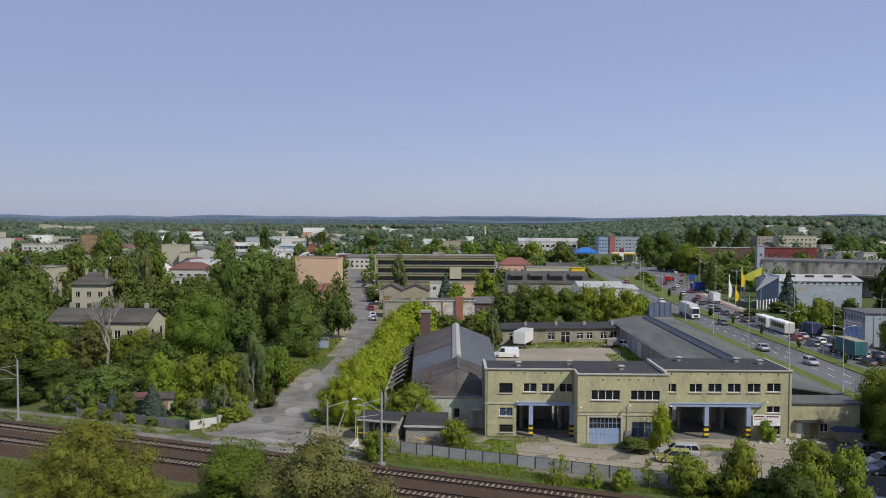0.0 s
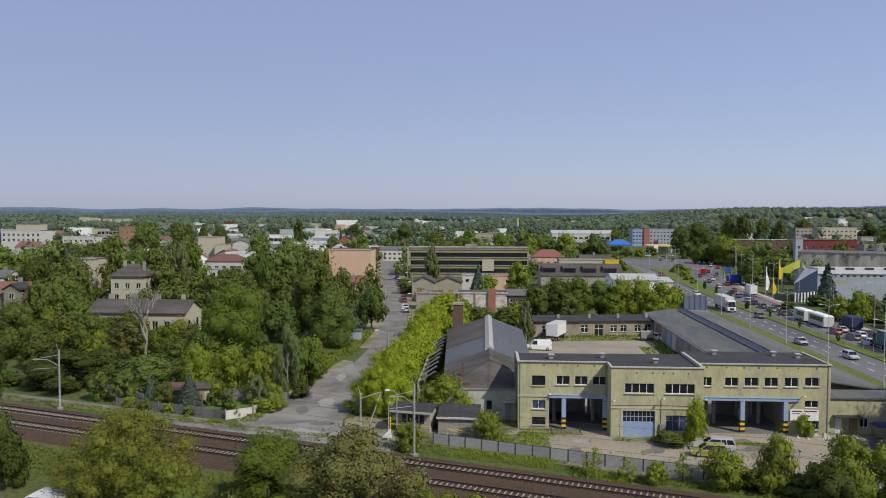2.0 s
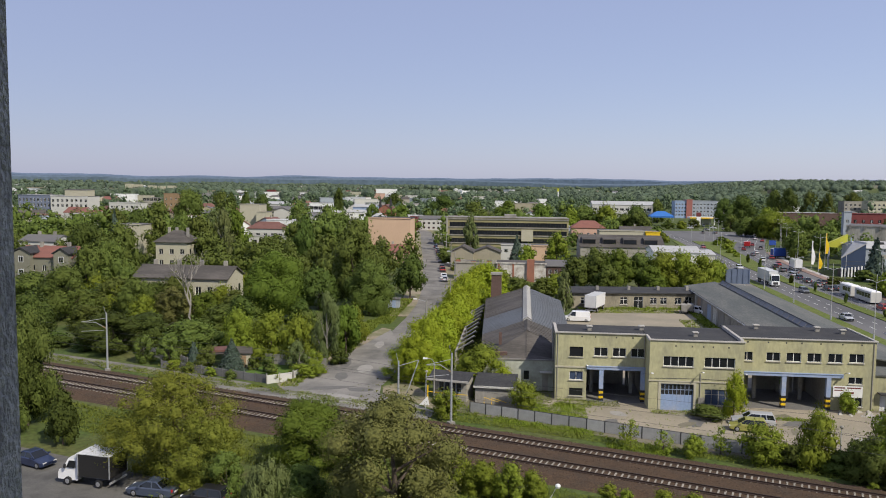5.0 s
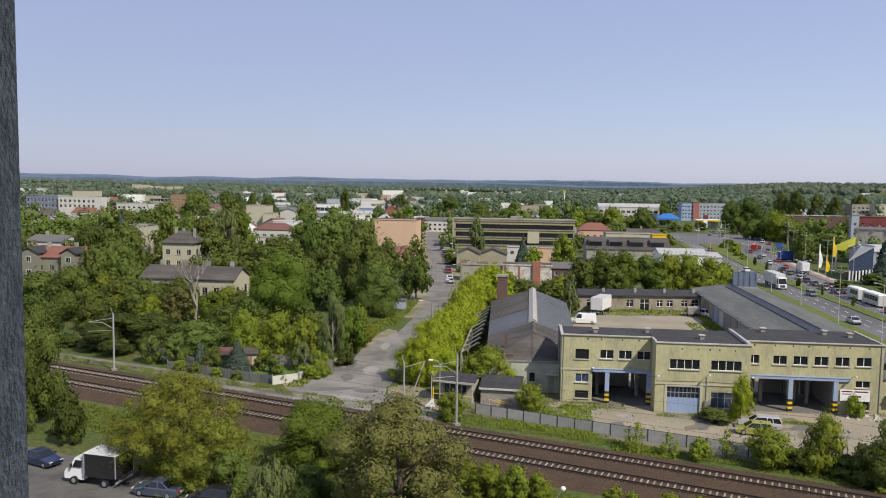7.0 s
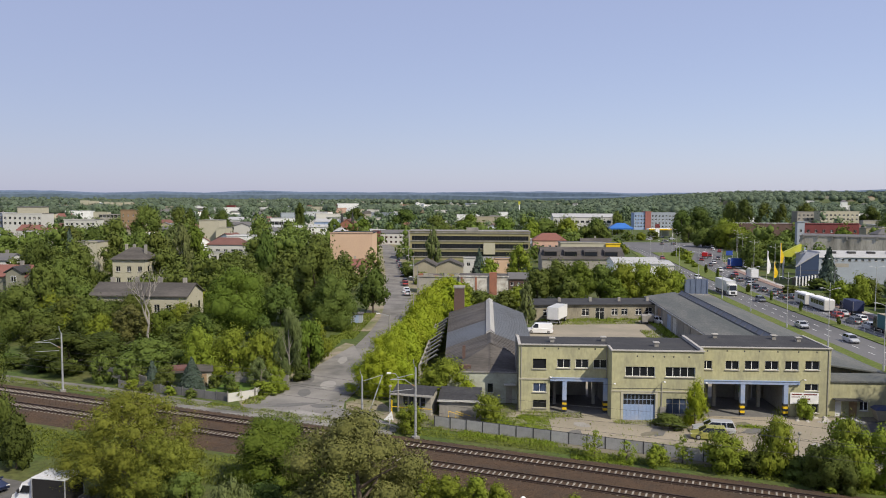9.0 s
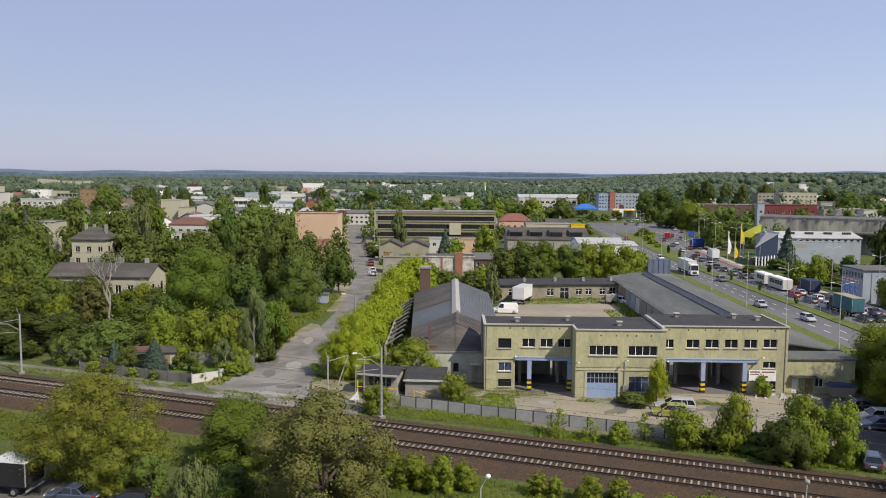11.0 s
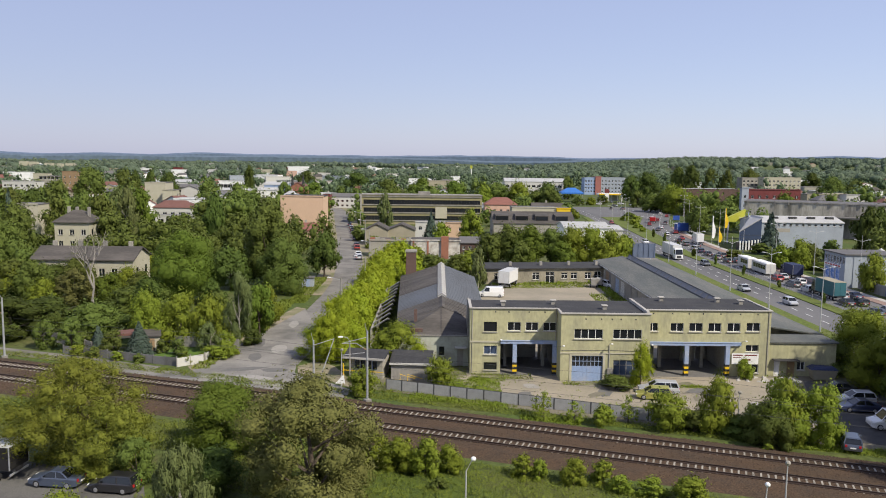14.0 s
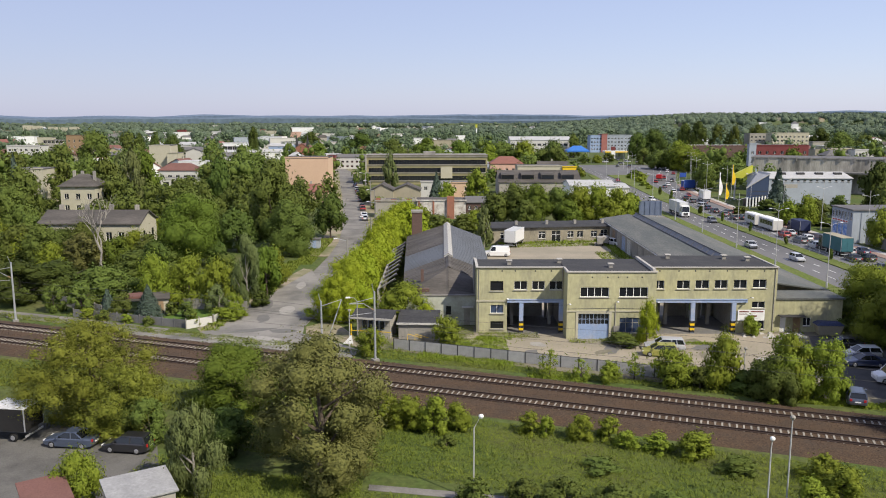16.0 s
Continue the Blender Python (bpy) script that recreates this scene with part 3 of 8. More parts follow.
# the yellow depot: three fronts with gates, hall behind
depot = thing("depot_building", "two-storey yellow rendered bus depot with open gates and blue posts", "building", (4.3, 98.2, 0))


def front(name, x0, x1, y, top, holes, mat_, thick=0.35):
    return part(name, wall_open(Mesh(), x0, x1, 0, top, y, y + thick, holes), mat_, depot)


# left front, u runs from 0 to 11.0
holes_l = [(1.70, 3.36, 5.5, 6.74), (4.70, 6.36, 5.64, 6.74), (6.98, 8.58, 5.64, 6.74), (9.20, 10.86, 5.64, 6.74), (1.74, 3.4, 2.56, 3.66), (1.76, 3.42, 0.56, 1.53), (3.85, 10.98, 0, 4.25)]
front("wall_west_front", 0, 10.98, 0, 8.455, holes_l, M_YELLOW)
window(depot, 4.70, 5.64, 1.66, 1.1)
window(depot, 6.98, 5.64, 1.60, 1.1)
window(depot, 9.20, 5.64, 1.66, 1.1)
window(depot, 1.70, 5.5, 1.66, 1.24, bars=0, frame_mat=M_DARKSTEEL)
window(depot, 1.74, 2.56, 1.66, 1.1, glass=M_GLASSBLUE)
window(depot, 1.76, 0.56, 1.66, 0.97, bars=0, frame_mat=M_DARKSTEEL)
# middle front, 3 m proud
holes_m = [(12.59, 16.09, 5.4, 6.6), (17.36, 20.87, 5.4, 6.6), (12.40, 16.20, 0, 3.3), (17.5, 20.75, 0.85, 2.76)]
front("wall_middle_front", 10.98, 21.9, -3.1, 8.475, holes_m, M_YELLOW)
for x0 in (10.98, 21.55):
    part("wall_middle_side", Mesh().box(x0, -2.75, 0, x0 + 0.35, 0.0, 8.35), M_YELLOW, depot)
window(depot, 12.59, 5.4, 3.5, 1.2, -3.1, bars=3)
window(depot, 17.36, 5.4, 3.51, 1.2, -3.1, bars=3)
window(depot, 17.5, 0.85, 3.25, 1.91, -3.1, bars=3, cross=True, frame_mat=M_GREYWALL, glass=M_GLASSBLUE)
# blue folding gate with glazed top
gate = part("gate", Mesh().box(12.40, -2.95, 0.02, 14.27, -2.87, 1.9).box(14.31, -2.95, 0.02, 16.20, -2.87, 1.9), M_BLUEMETAL, depot, "closed pale blue folding gate with a glazed top")
for i in range(8):
    x = 12.44 + i * 0.468
    for z in (1.95, 2.6):
        part("gate_pane", Mesh().box(x, -2.93, z, x + 0.42, -2.90, z + 0.58), M_GLASS, gate)
for i in range(9):
    x = 12.40 + i * 0.468
    part("gate_bar", Mesh().box(x, -2.96, 1.9, x + 0.05, -2.86, 3.28), M_BLUEMETAL, gate)
for z in (1.9, 2.53, 3.19):
    part("gate_bar", Mesh().box(12.45, -2.955, z, 16.15, -2.865, z + 0.06), M_BLUEMETAL, gate)
for i in range(1, 8):
    x = 12.40 + i * 0.475
    part("gate_rib", Mesh().box(x - 0.02, -2.965, 0.06, x + 0.02, -2.945, 1.86), M_BLUEPALE, gate)
part("gate_surround", Mesh().box(12.1, -3.16, 3.3, 16.5, -3.095, 3.5).box(12.1, -3.16, 0, 12.38, -3.095, 3.3).box(16.22, -3.16, 0, 16.5, -3.095, 3.3), M_CREAM, depot)
# right front, u from 21.9 to 38.0
holes_r = [(22.4 + 0.0, 23.72, 5.75, 6.83), (25.31, 26.94, 5.75, 6.83), (27.66, 29.36, 5.77, 6.86), (30.09, 31.72, 5.78, 6.88), (32.51, 34.15, 5.79, 6.9), (34.93, 36.64, 5.86, 6.95),
           (21.9, 33.0, 0, 4.25), (34.97, 36.6, 3.25, 4.1), (34.97, 36.7, 0.5, 1.7)]
front("wall_east_front", 21.9, 38.0, 0, 8.455, holes_r, M_YELLOW)
for a, b, c, d in holes_r[:6]:
    window(depot, a, c, b - a, d - c)
window(depot, 34.97, 3.25, 1.63, 0.85)
window(depot, 34.97, 0.5, 1.73, 1.2)
# ends, back walls, inner walls, ceilings
part("wall_west_end", Mesh().box(0, 0.35, 0, 0.35, 6, 8.3), M_YELLOW, depot)
part("wall_east_end", Mesh().box(37.65, 0.35, 0, 38.0, 9, 8.35), M_YELLOW, depot)
part("wall_back", wall_open(Mesh(), 0.35, 37.65, 4.3, 8.3, 6.0, 6.3, []), M_YELLOW, depot)
part("wall_back_lower", wall_open(Mesh(), 0.35, 37.65, 0, 4.3, 8.7, 9.0, [(4.2, 4.9, 2.0, 4.2), (9.4, 10.6, 0, 3.6), (22.2, 24.5, 0, 4.0), (25.0, 26.3, 0, 4.0), (29.2, 31.5, 0, 4.0)]), M_INTERIOR, depot)
for x0, x1 in ((3.6, 3.84), (11.0, 11.3), (21.6, 21.88), (33.0, 33.3)):
    part("wall_inner", Mesh().box(x0, 0.36, 0, x1, 8.7, 4.3), M_INTERIOR, depot)
part("floor_slab", Mesh().box(0.36, 0.36, 4.3, 37.64, 5.99, 4.55).box(0.36, 5.99, 4.25, 37.64, 9.0, 4.45), M_INTERIOR, depot)
part("garage_floor", Mesh().box(3.9, -0.6, 0.0, 33.0, 9.0, 0.06), M_GARAGEFLOOR, depot, "oil-stained concrete floor")
for bx in ((0.1, 0.36, 8.3, 10.98, 6.2, 8.45), (11.0, -2.74, 8.35, 21.88, 6.2, 8.5), (21.9, 0.36, 8.35, 37.9, 9.0, 8.47)):
    part("roof", Mesh().box(*bx), M_TAR, depot, "flat black roofing felt")
cop = Mesh()
cop.box(-0.15, -0.18, 8.46, 10.95, 0.12, 8.6).box(-0.15, 0.12, 8.3, 0.2, 6.2, 8.6).box(10.85, -3.25, 8.48, 21.98, -2.95, 8.62).box(10.85, -2.95, 8.36, 11.1, -0.2, 8.64)
cop.box(21.95, -0.18, 8.46, 38.12, 0.1, 8.58).box(37.85, 0.1, 8.36, 38.12, 9, 8.58)
part("coping", cop, M_PAVE, depot, "pale rendered parapet edge")
slope_c = Mesh()
slope_c.loft([[(x, y, 8.5), (x + 0.35, y, 8.5), (x + 0.35, y, 8.85), (x, y, 8.85)] for x, y in ((21.45, -2.9), (21.45, 6.2))])
part("kerb", slope_c, M_PAVE, depot, "pale raised roof edge")
for bx in ((-0.06, -0.1, 4.1, 3.85, -0.003, 4.3), (10.92, -3.2, 3.55, 21.96, -3.103, 3.68)):
    part("ledge", Mesh().box(*bx), M_CREAM, depot)
for x0, x1 in ((3.85, 10.97), (21.92, 34.3)):
    part("gate_beam", Mesh().box(x0, -0.25, 4.0, x1, -0.005, 4.36).box(x0, -0.32, 4.36, x1, 0.0, 4.44), M_BLUEMETAL, depot, "peeling blue steel lintel beam")
for x in (5.4, 10.45, 27.2, 32.4):
    col = part("gate_post", Mesh().box(x, -0.22, 0, x + 0.52, 0.3, 4.0), M_BLUEMETAL, depot, "blue gate post with yellow and black bands")
    for i in range(5):
        part("band", Mesh().box(x - 0.012, -0.232, 0.1 + i * 0.3, x + 0.532, 0.312, 0.4 + i * 0.3), (M_BLACKSHEET, M_YELLOWP)[i % 2], col)
for x in (4.6, 9.6, 23.4, 25.0, 29.0, 30.6):
    for y in (4.0, 7.6):
        part("inner_column", Mesh().box(x, y, 0, x + 0.4, y + 0.4, 4.25), M_INTERIOR, depot)
for a in (3.1, 4.75, 7.3, 9.3, 13.9, 15.8, 17.1, 18.2, 20.0, 23.0, 25.4, 27.5, 29.3, 31.5, 34.0, 36.2):
    y, z = (-3.1, 7.75) if 11 < a < 21.9 else (0, 7.95)
    part("vent_hole", Mesh().box(a, y - 0.004, z, a + 0.16, y + 0.02, z + 0.2), M_BLACKSHEET, depot)
for x, y in ((4.0, 2.0), (10.6, 3.2), (16.6, -0.2), (25.6, 6.5), (33.0, 6.0), (35.6, 4.6)):
    vent = part("roof_vent", Mesh().box(x, y, 8.44, x + 0.5, y + 0.5, 8.95), M_CONCRETE, depot, "small concrete roof vent")
    part("cap", Mesh().box(x - 0.12, y - 0.12, 8.95, x + 0.62, y + 0.62, 9.05), M_PAVE, vent)
# conduit, box and lamps on the front
part("cabinet", Mesh().box(16.75, -3.42, 0.05, 17.45, -3.105, 1.75), M_CONCRETE, depot, "grey meter cabinet")
part("conduit", Mesh().tube([(16.95, -3.16, 1.75), (16.95, -3.16, 4.6)], 0.06), M_GREYWALL, depot)
for x, y, z in ((11.1, -3.1, 4.4), (16.95, -3.1, 4.7), (21.9, -2.9, 4.6), (34.5, 0, 4.5), (3.75, 0, 4.35)):
    arm = part("wall_lamp", Mesh().tube([(x, y, z), (x + 0.05, y - 0.5, z + 0.25), (x + 0.1, y - 0.8, z + 0.3)], 0.035), M_STEEL, depot)
    part("lamp_head", Mesh().loft([[(x + 0.1 + a * s, y - 0.75 - k, z + 0.3 + b * s) for a, b in ((-1, -0.5), (1, -0.5), (1, 0.6), (-1, 0.6))] for k, s in ((0, 0.06), (0.25, 0.12), (0.45, 0.06))]), M_WHITE, arm)
for x, y, top in ((0.25, -0.06, 8.4), (10.8, -0.06, 8.3), (22.2, -0.06, 8.4), (37.7, -0.06, 8.4)):
    part("downpipe", Mesh().tube([(x, y, 0.1), (x, y, top)], 0.05, 6), M_GREYWALL, depot, "grey rainwater pipe")
part("cable", Mesh().tube([(3.8, -0.35, 4.35), (7.4, -0.9, 3.7), (11.05, -3.15, 4.4)], 0.012, 4), M_DARKSTEEL, depot)
part("wall_cable", Mesh().tube([(11.1, -3.13, 3.9), (16.9, -3.13, 4.0), (21.8, -3.13, 3.85)], 0.02, 4), M_DARKSTEEL, depot)
# banner on the east front: two lines of writing as plain bars, one bold line
banner = thing("banner", "white advertising banner with red and dark lettering on the depot front", "banner", (37.5, 98.08, 1.65))
part("sheet", Mesh().box(0, -0.03, 0, 3.4, 0, 1.4), M_WHITE, banner)
bar = Mesh()
for i, (a, b, z) in enumerate(((0.15, 1.4, 1.08), (1.6, 3.2, 1.08), (0.15, 1.2, 0.8), (1.4, 2.4, 0.45))):
    bar.box(a, -0.036, z, b, -0.03, z + (0.16 if i < 2 else 0.1 if i == 2 else 0.24))
part("lettering", bar, M_REDWALL, banner)

# low annex east of the depot
annex = thing("depot_annex", "low yellow annex with a pale flat roof and small doors", "building", (42.4, 98.6, 0))
part("wall", wall_open(Mesh(), 0, 8.6, 0, 4.3, 0, 0.3, [(0.75, 1.5, 0, 2.1), (2.4, 3.4, 0, 1.9), (3.7, 4.7, 0.8, 1.9)]).box(8.3, 0.3, 0, 8.6, 4.2, 4.3).box(0, 3.9, 0, 8.3, 4.2, 4.3), M_YELLOW, annex)
part("roof", Mesh().box(-0.1, -0.2, 4.3, 8.8, 4.4, 4.5), M_WINGROOF, annex)
part("canopy", Mesh().box(0.4, -1.1, 2.2, 3.6, 0.0, 2.3), M_TAR, annex)
part("door", Mesh().box(2.4, 0.12, 0, 3.4, 0.18, 1.9), M_BROWN, annex, "brown door")
part("door", Mesh().box(0.75, 0.12, 0, 1.5, 0.18, 2.1), M_WHITE, annex, "white door")
window(annex, 3.7, 0.8, 1.0, 1.1)

# east wing with a skylight along its ridge
wing = thing("east_wing", "long low garage wing with a grey felt roof and ridge skylight", "building", (37.2, 107.3, 0))
L = 77.0
part("wall_court", wall_open(Mesh(), 0, L, 0, 3.9, 0, 0.3, [(2 + i * 4.6, 5.4 + i * 4.6, 0, 3.1) for i in range(16)]), M_CONCRETE, wing).matrix_basis = pose(0, 0, 0, 0, 0, 90) @ pose(0, -0.3, 0)
rd = random.Random(4)
for i in range(16):
    d = part("garage_door", Mesh().box(0.1, 2 + i * 4.6, 0.02, 0.16, 5.4 + i * 4.6, 3.1), rd.choice((M_GREYWALL, M_BROWN, M_BLUEPALE, M_CONCRETE, M_WHITEWALL)), wing, "weathered garage door")
    ribs = Mesh()
    for k in range(1, 6):
        ribs.box(0.085, 2 + i * 4.6 + k * 0.57, 0.05, 0.1, 2.05 + i * 4.6 + k * 0.57, 3.05)
    part("door_ribs", ribs, M_CONCRETE, d)
part("wall_outer", Mesh().box(15.2, 0, 0, 15.5, L, 3.8).box(0.3, L - 0.3, 0, 15.2, L, 3.8).box(0.3, 0.0, 0, 15.2, 0.3, 3.8), M_CONCRETE, wing)
rf = Mesh()
for xa, za, xb, zb in ((-0.35, 3.95, 6.4, 5.0), (7.6, 5.0, 15.8, 3.85)):
    rf.loft([[(xa, y, za - 0.18), (xb, y, zb - 0.18), (xb, y, zb), (xa, y, za)] for y in (-1.3, L + 0.3)])
for yy in (0.0, L - 0.3):
    part("gable", Mesh().add([(0.02, yy, 3.8), (15.48, yy, 3.8), (7.6, yy, 4.8), (6.4, yy, 4.8), (0.02, yy + 0.3, 3.8), (15.48, yy + 0.3, 3.8), (7.6, yy + 0.3, 4.8), (6.4, yy + 0.3, 4.8)], [(0, 1, 2, 3), (7, 6, 5, 4), (0, 4, 5, 1), (1, 5, 6, 2), (2, 6, 7, 3), (3, 7, 4, 0)]), M_CONCRETE, wing)
part("roof", rf, M_WINGROOF, wing, "weathered green-grey felt roof")
part("gutter", Mesh().box(-0.5, -1.2, 3.72, -0.36, L + 0.2, 3.86), M_STEEL, wing)
sk = part("skylight", Mesh().loft([[(6.3, y, 4.95), (7.7, y, 4.95), (7.7, y, 5.05), (7.0, y, 5.75), (6.3, y, 5.05)] for y in (0.5, L - 4)]), M_GLASSGREY, wing, "long glazed ridge skylight")
for i in range(28):
    y = 0.5 + i * (L - 4.5) / 27
    part("glazing_bar", Mesh().tube([(6.25, y, 5.05), (7.0, y, 5.8), (7.75, y, 5.05)], 0.06, 4), M_CONCRETE, sk)
for x, z in ((6.25, 5.07), (7.0, 5.8), (7.75, 5.07)):
    part("glazing_bar", Mesh().tube([(x, 0.4, z), (x, L - 3.9, z)], 0.09, 4), M_DARKSTEEL, sk)

# north range across the courtyard
north = thing("north_range", "low rendered garage range with white windows behind the courtyard", "building", (10.6, 171.6, 0), 8.0)
hs = [(10.6, 12.2, 0.9, 2.5), (13.6, 15.6, 0, 2.6), (17.2, 18.6, 1.0, 2.4), (19.4, 20.8, 1.0, 2.4), (22.6, 24.0, 1.0, 2.4), (24.8, 26.4, 0, 2.6), (2.0, 3.6, 1.0, 2.4), (5.6, 7.2, 1.0, 2.4)]
part("wall", wall_open(Mesh(), 0, 28, 0, 3.3, 0, 0.3, hs).box(0, 0.3, 0, 0.3, 7, 3.3).box(27.7, 0.3, 0, 28, 7, 3.3).box(0.3, 6.7, 0, 27.7, 7, 3.3), M_OLDWALL, north)
for a, b, c, d in hs:
    window(north, a, c, b - a, d - c, bars=1, cross=True, sill=c > 0)
part("roof", Mesh().loft([[(-0.3, -0.5, 3.3), (28.3, -0.5, 3.3), (28.3, -0.5, 3.5), (-0.3, -0.5, 3.5)], [(-0.3, 7.4, 3.6), (28.3, 7.4, 3.6), (28.3, 7.4, 3.8), (-0.3, 7.4, 3.8)]]), M_TAR, north)
for x in (6, 13, 19.5, 26):
    part("chimney", Mesh().box(x, 3, 3.6, x + 0.6, 3.6, 4.5), M_CONCRETE, north)

# long shed west of the courtyard
shed = thing("long_shed", "long gabled shed with a patched dark roof and glazed ridge", "building", (-6.6, 102.0, 0))
part("wall_front", wall_open(Mesh(), 1.7, 10.85, 0, 4.0, 0, 0.3, [(7.0, 7.7, 1.4, 2.6), (9.4, 10.2, 0, 2.3)]), M_GREENWALL, shed, "pale green rendered front wall")
part("door", Mesh().box(9.4, 0.1, 0.02, 10.2, 0.16, 2.3), M_GREYWALL, shed)
part("canopy", Mesh().box(9.1, -0.9, 2.5, 10.6, 0.0, 2.62), M_PAVE, shed)
window(shed, 7.0, 1.4, 0.7, 1.2, bars=0, frame_mat=M_DARKSTEEL)
part("wall_side", Mesh().loft([[(lead, y, 0), (lead + 0.3, y, 0), (lead + 0.3, y, 4.4), (lead, y, 4.4)] for lead, y in ((1.7, 0.3), (0.0, 50))]).box(13.3, 8, 0, 13.6, 50, 4.5).box(0.3, 49.7, 0, 13.3, 50, 4.5).box(1.8, 7.0, 4.0, 13.3, 7.3, 4.5), M_GREYWALL, shed)
gab = Mesh()
for y in (7.0, 49.7):
    gab.add([(1.7 - 0.034 * y, y, 4.5), (13.6, y, 4.5), (7.4, y, 6.9), (1.7 - 0.034 * y, y + 0.3, 4.5), (13.6, y + 0.3, 4.5), (7.4, y + 0.3, 6.9)], [(0, 1, 2), (5, 4, 3), (0, 2, 5, 3), (1, 4, 5, 2)])
part("gable", gab, M_GREYWALL, shed)
def slope(xa, za, xb, zb, ya, yb, m, lead=None):
    """One side of the roof from ya to yb with raised seams; lead: heights of a hipped front edge."""
    west = lambda y: xa + (1.7 - 0.034 * y if xa < 0 else 0.0)
    rings = [[(west(y), y, za - 0.1), (xb, y, zb - 0.1), (xb, y, zb), (west(y), y, za)] for y in (ya, yb)]
    if lead:
        rings.insert(0, [(west(0.2), 0.2, lead[0] - 0.1), (xb, 0.2, lead[1] - 0.1), (xb, 0.2, lead[1]), (west(0.2), 0.2, lead[0])])
    rp = part("roof_slope", Mesh().loft(rings), m, shed, "patched sheet roof slope")
    k = ya + 0.6
    while k < yb - 0.1:
        part("roof_seam", Mesh().loft([[(xx, k, zz), (xx, k + 0.08, zz), (xx, k + 0.08, zz + 0.045), (xx, k, zz + 0.045)] for xx, zz in ((west(k), za), (xb, zb))]), m, rp)
        k += 1.15


slope(-0.4, 4.45, 7.35, 6.9, 5.0, 14.0, M_CORR, (4.0, 4.15))
slope(-0.4, 4.46, 7.35, 6.91, 14.0, 27.0, M_CORRBLUE)
slope(-0.4, 4.45, 7.35, 6.9, 27.0, 50.2, M_CORR)
slope(13.9, 4.45, 7.45, 6.9, 5.0, 14.0, M_CORR)
slope(13.9, 4.46, 7.45, 6.91, 14.0, 50.2, M_CORRBLUE)
part("front_roof", Mesh().loft([[(7.36, y, z - 0.12), (10.68, y, q - 0.12), (10.68, y, q), (7.36, y, z)] for y, z, q in ((0.2, 4.1, 4.1), (1.0, 4.5, 4.16), (5.02, 6.86, 5.6))]), M_CORR, shed, "patched sheet roof hipped at the front")
for k in (1.5, 2.65, 3.8):
    z = 4.5 + (k - 1.0) * 0.587
    q = 4.16 + (k - 1.0) * 0.358
    part("roof_seam", Mesh().loft([[(x, k, h), (x, k + 0.08, h + 0.03), (x, k + 0.08, h + 0.075), (x, k, h + 0.045)] for x, h in ((7.4, z), (10.66, q))]), M_CORR, shed)
part("ridge_cap", Mesh().loft([[(7.0, y, 6.8), (7.8, y, 6.8), (7.4, y, 7.05)] for y in (5.0, 14.0)]), M_CORR, shed)
ridge = Mesh()
ridge.loft([[(6.75, y, 6.7), (8.05, y, 6.7), (8.05, y, 6.85), (7.4, y, 7.3), (6.75, y, 6.85)] for y in (14.0, 50.2)])
rs_ = part("ridge_skylight", ridge, M_CORRPALE, shed, "pale glazed ridge strip")
for i in range(20):
    y = 14.0 + i * 36 / 19
    part("ridge_bar", Mesh().tube([(6.73, y, 6.87), (7.4, y, 7.33), (8.07, y, 6.87)], 0.06, 4), M_GREYWALL, rs_)
part("parapet", Mesh().box(10.7, 0.2, 4.0, 11.0, 4.2, 8.4).box(1.6, -0.1, 3.95, 10.9, 0.22, 4.12), M_CONCRETE, shed)
st = part("stub_chimney", Mesh().box(3.6, 3.2, 4.5, 4.0, 3.6, 6.9), M_SOOT, shed)
part("brick_stump", Mesh().box(3.2, 0.8, 4.1, 4.8, 1.5, 4.75), M_SOOT, shed)
# glazed lean-to with sloping pale frames
lean = thing("glazed_lean_to", "row of sloping glazed bays with weathered pale frames along the shed", "lean-to", (-6.9, 112, 0))
part("wall", Mesh().box(-2.6, 0, 0, -2.35, 38, 2.6), M_GREYWALL, lean)
for i in range(10):
    y = i * 3.8
    g_ = part("glazing", Mesh().add([(-2.6, y, 2.6), (-0.05, y, 4.3), (-0.05, y + 3.3, 3.5), (-2.6, y + 3.3, 2.2), (-2.6, y, 2.5), (-0.05, y, 4.2), (-0.05, y + 3.3, 3.4), (-2.6, y + 3.3, 2.1)],
              [(0, 1, 2, 3), (7, 6, 5, 4), (0, 4, 5, 1), (1, 5, 6, 2), (2, 6, 7, 3), (3, 7, 4, 0)]), M_GLASSGREY, lean)
    fr = Mesh()
    for k in range(5):
        a = k / 4
        fr.tube([(-2.6 + a * 2.55, y, 2.62 + a * 1.7), (-2.6 + a * 2.55, y + 3.3, 2.22 + a * 1.3)], 0.035, 4)
    fr.tube([(-2.6, y, 2.62), (-0.05, y, 4.33)], 0.055, 4)
    fr.tube([(-2.6, y + 3.3, 2.22), (-0.05, y + 3.3, 3.53)], 0.055, 4)
    part("glazing_frame", fr, M_PALEROOF, g_)
# tall brick chimney behind the shed
chim = thing("brick_chimney", "square dark brick chimney with a concrete cap", "chimney", (-5.0, 152.5, 0))
part("shaft", Mesh().loft([[(-s, -s, z), (s, -s, z), (s, s, z), (-s, s, z)] for z, s in ((0, 1.05), (9.2, 0.95))]), M_SOOT, chim)
part("cap", Mesh().box(-1.1, -1.1, 9.2, 1.1, 1.1, 9.55), M_CONCRETE, chim)

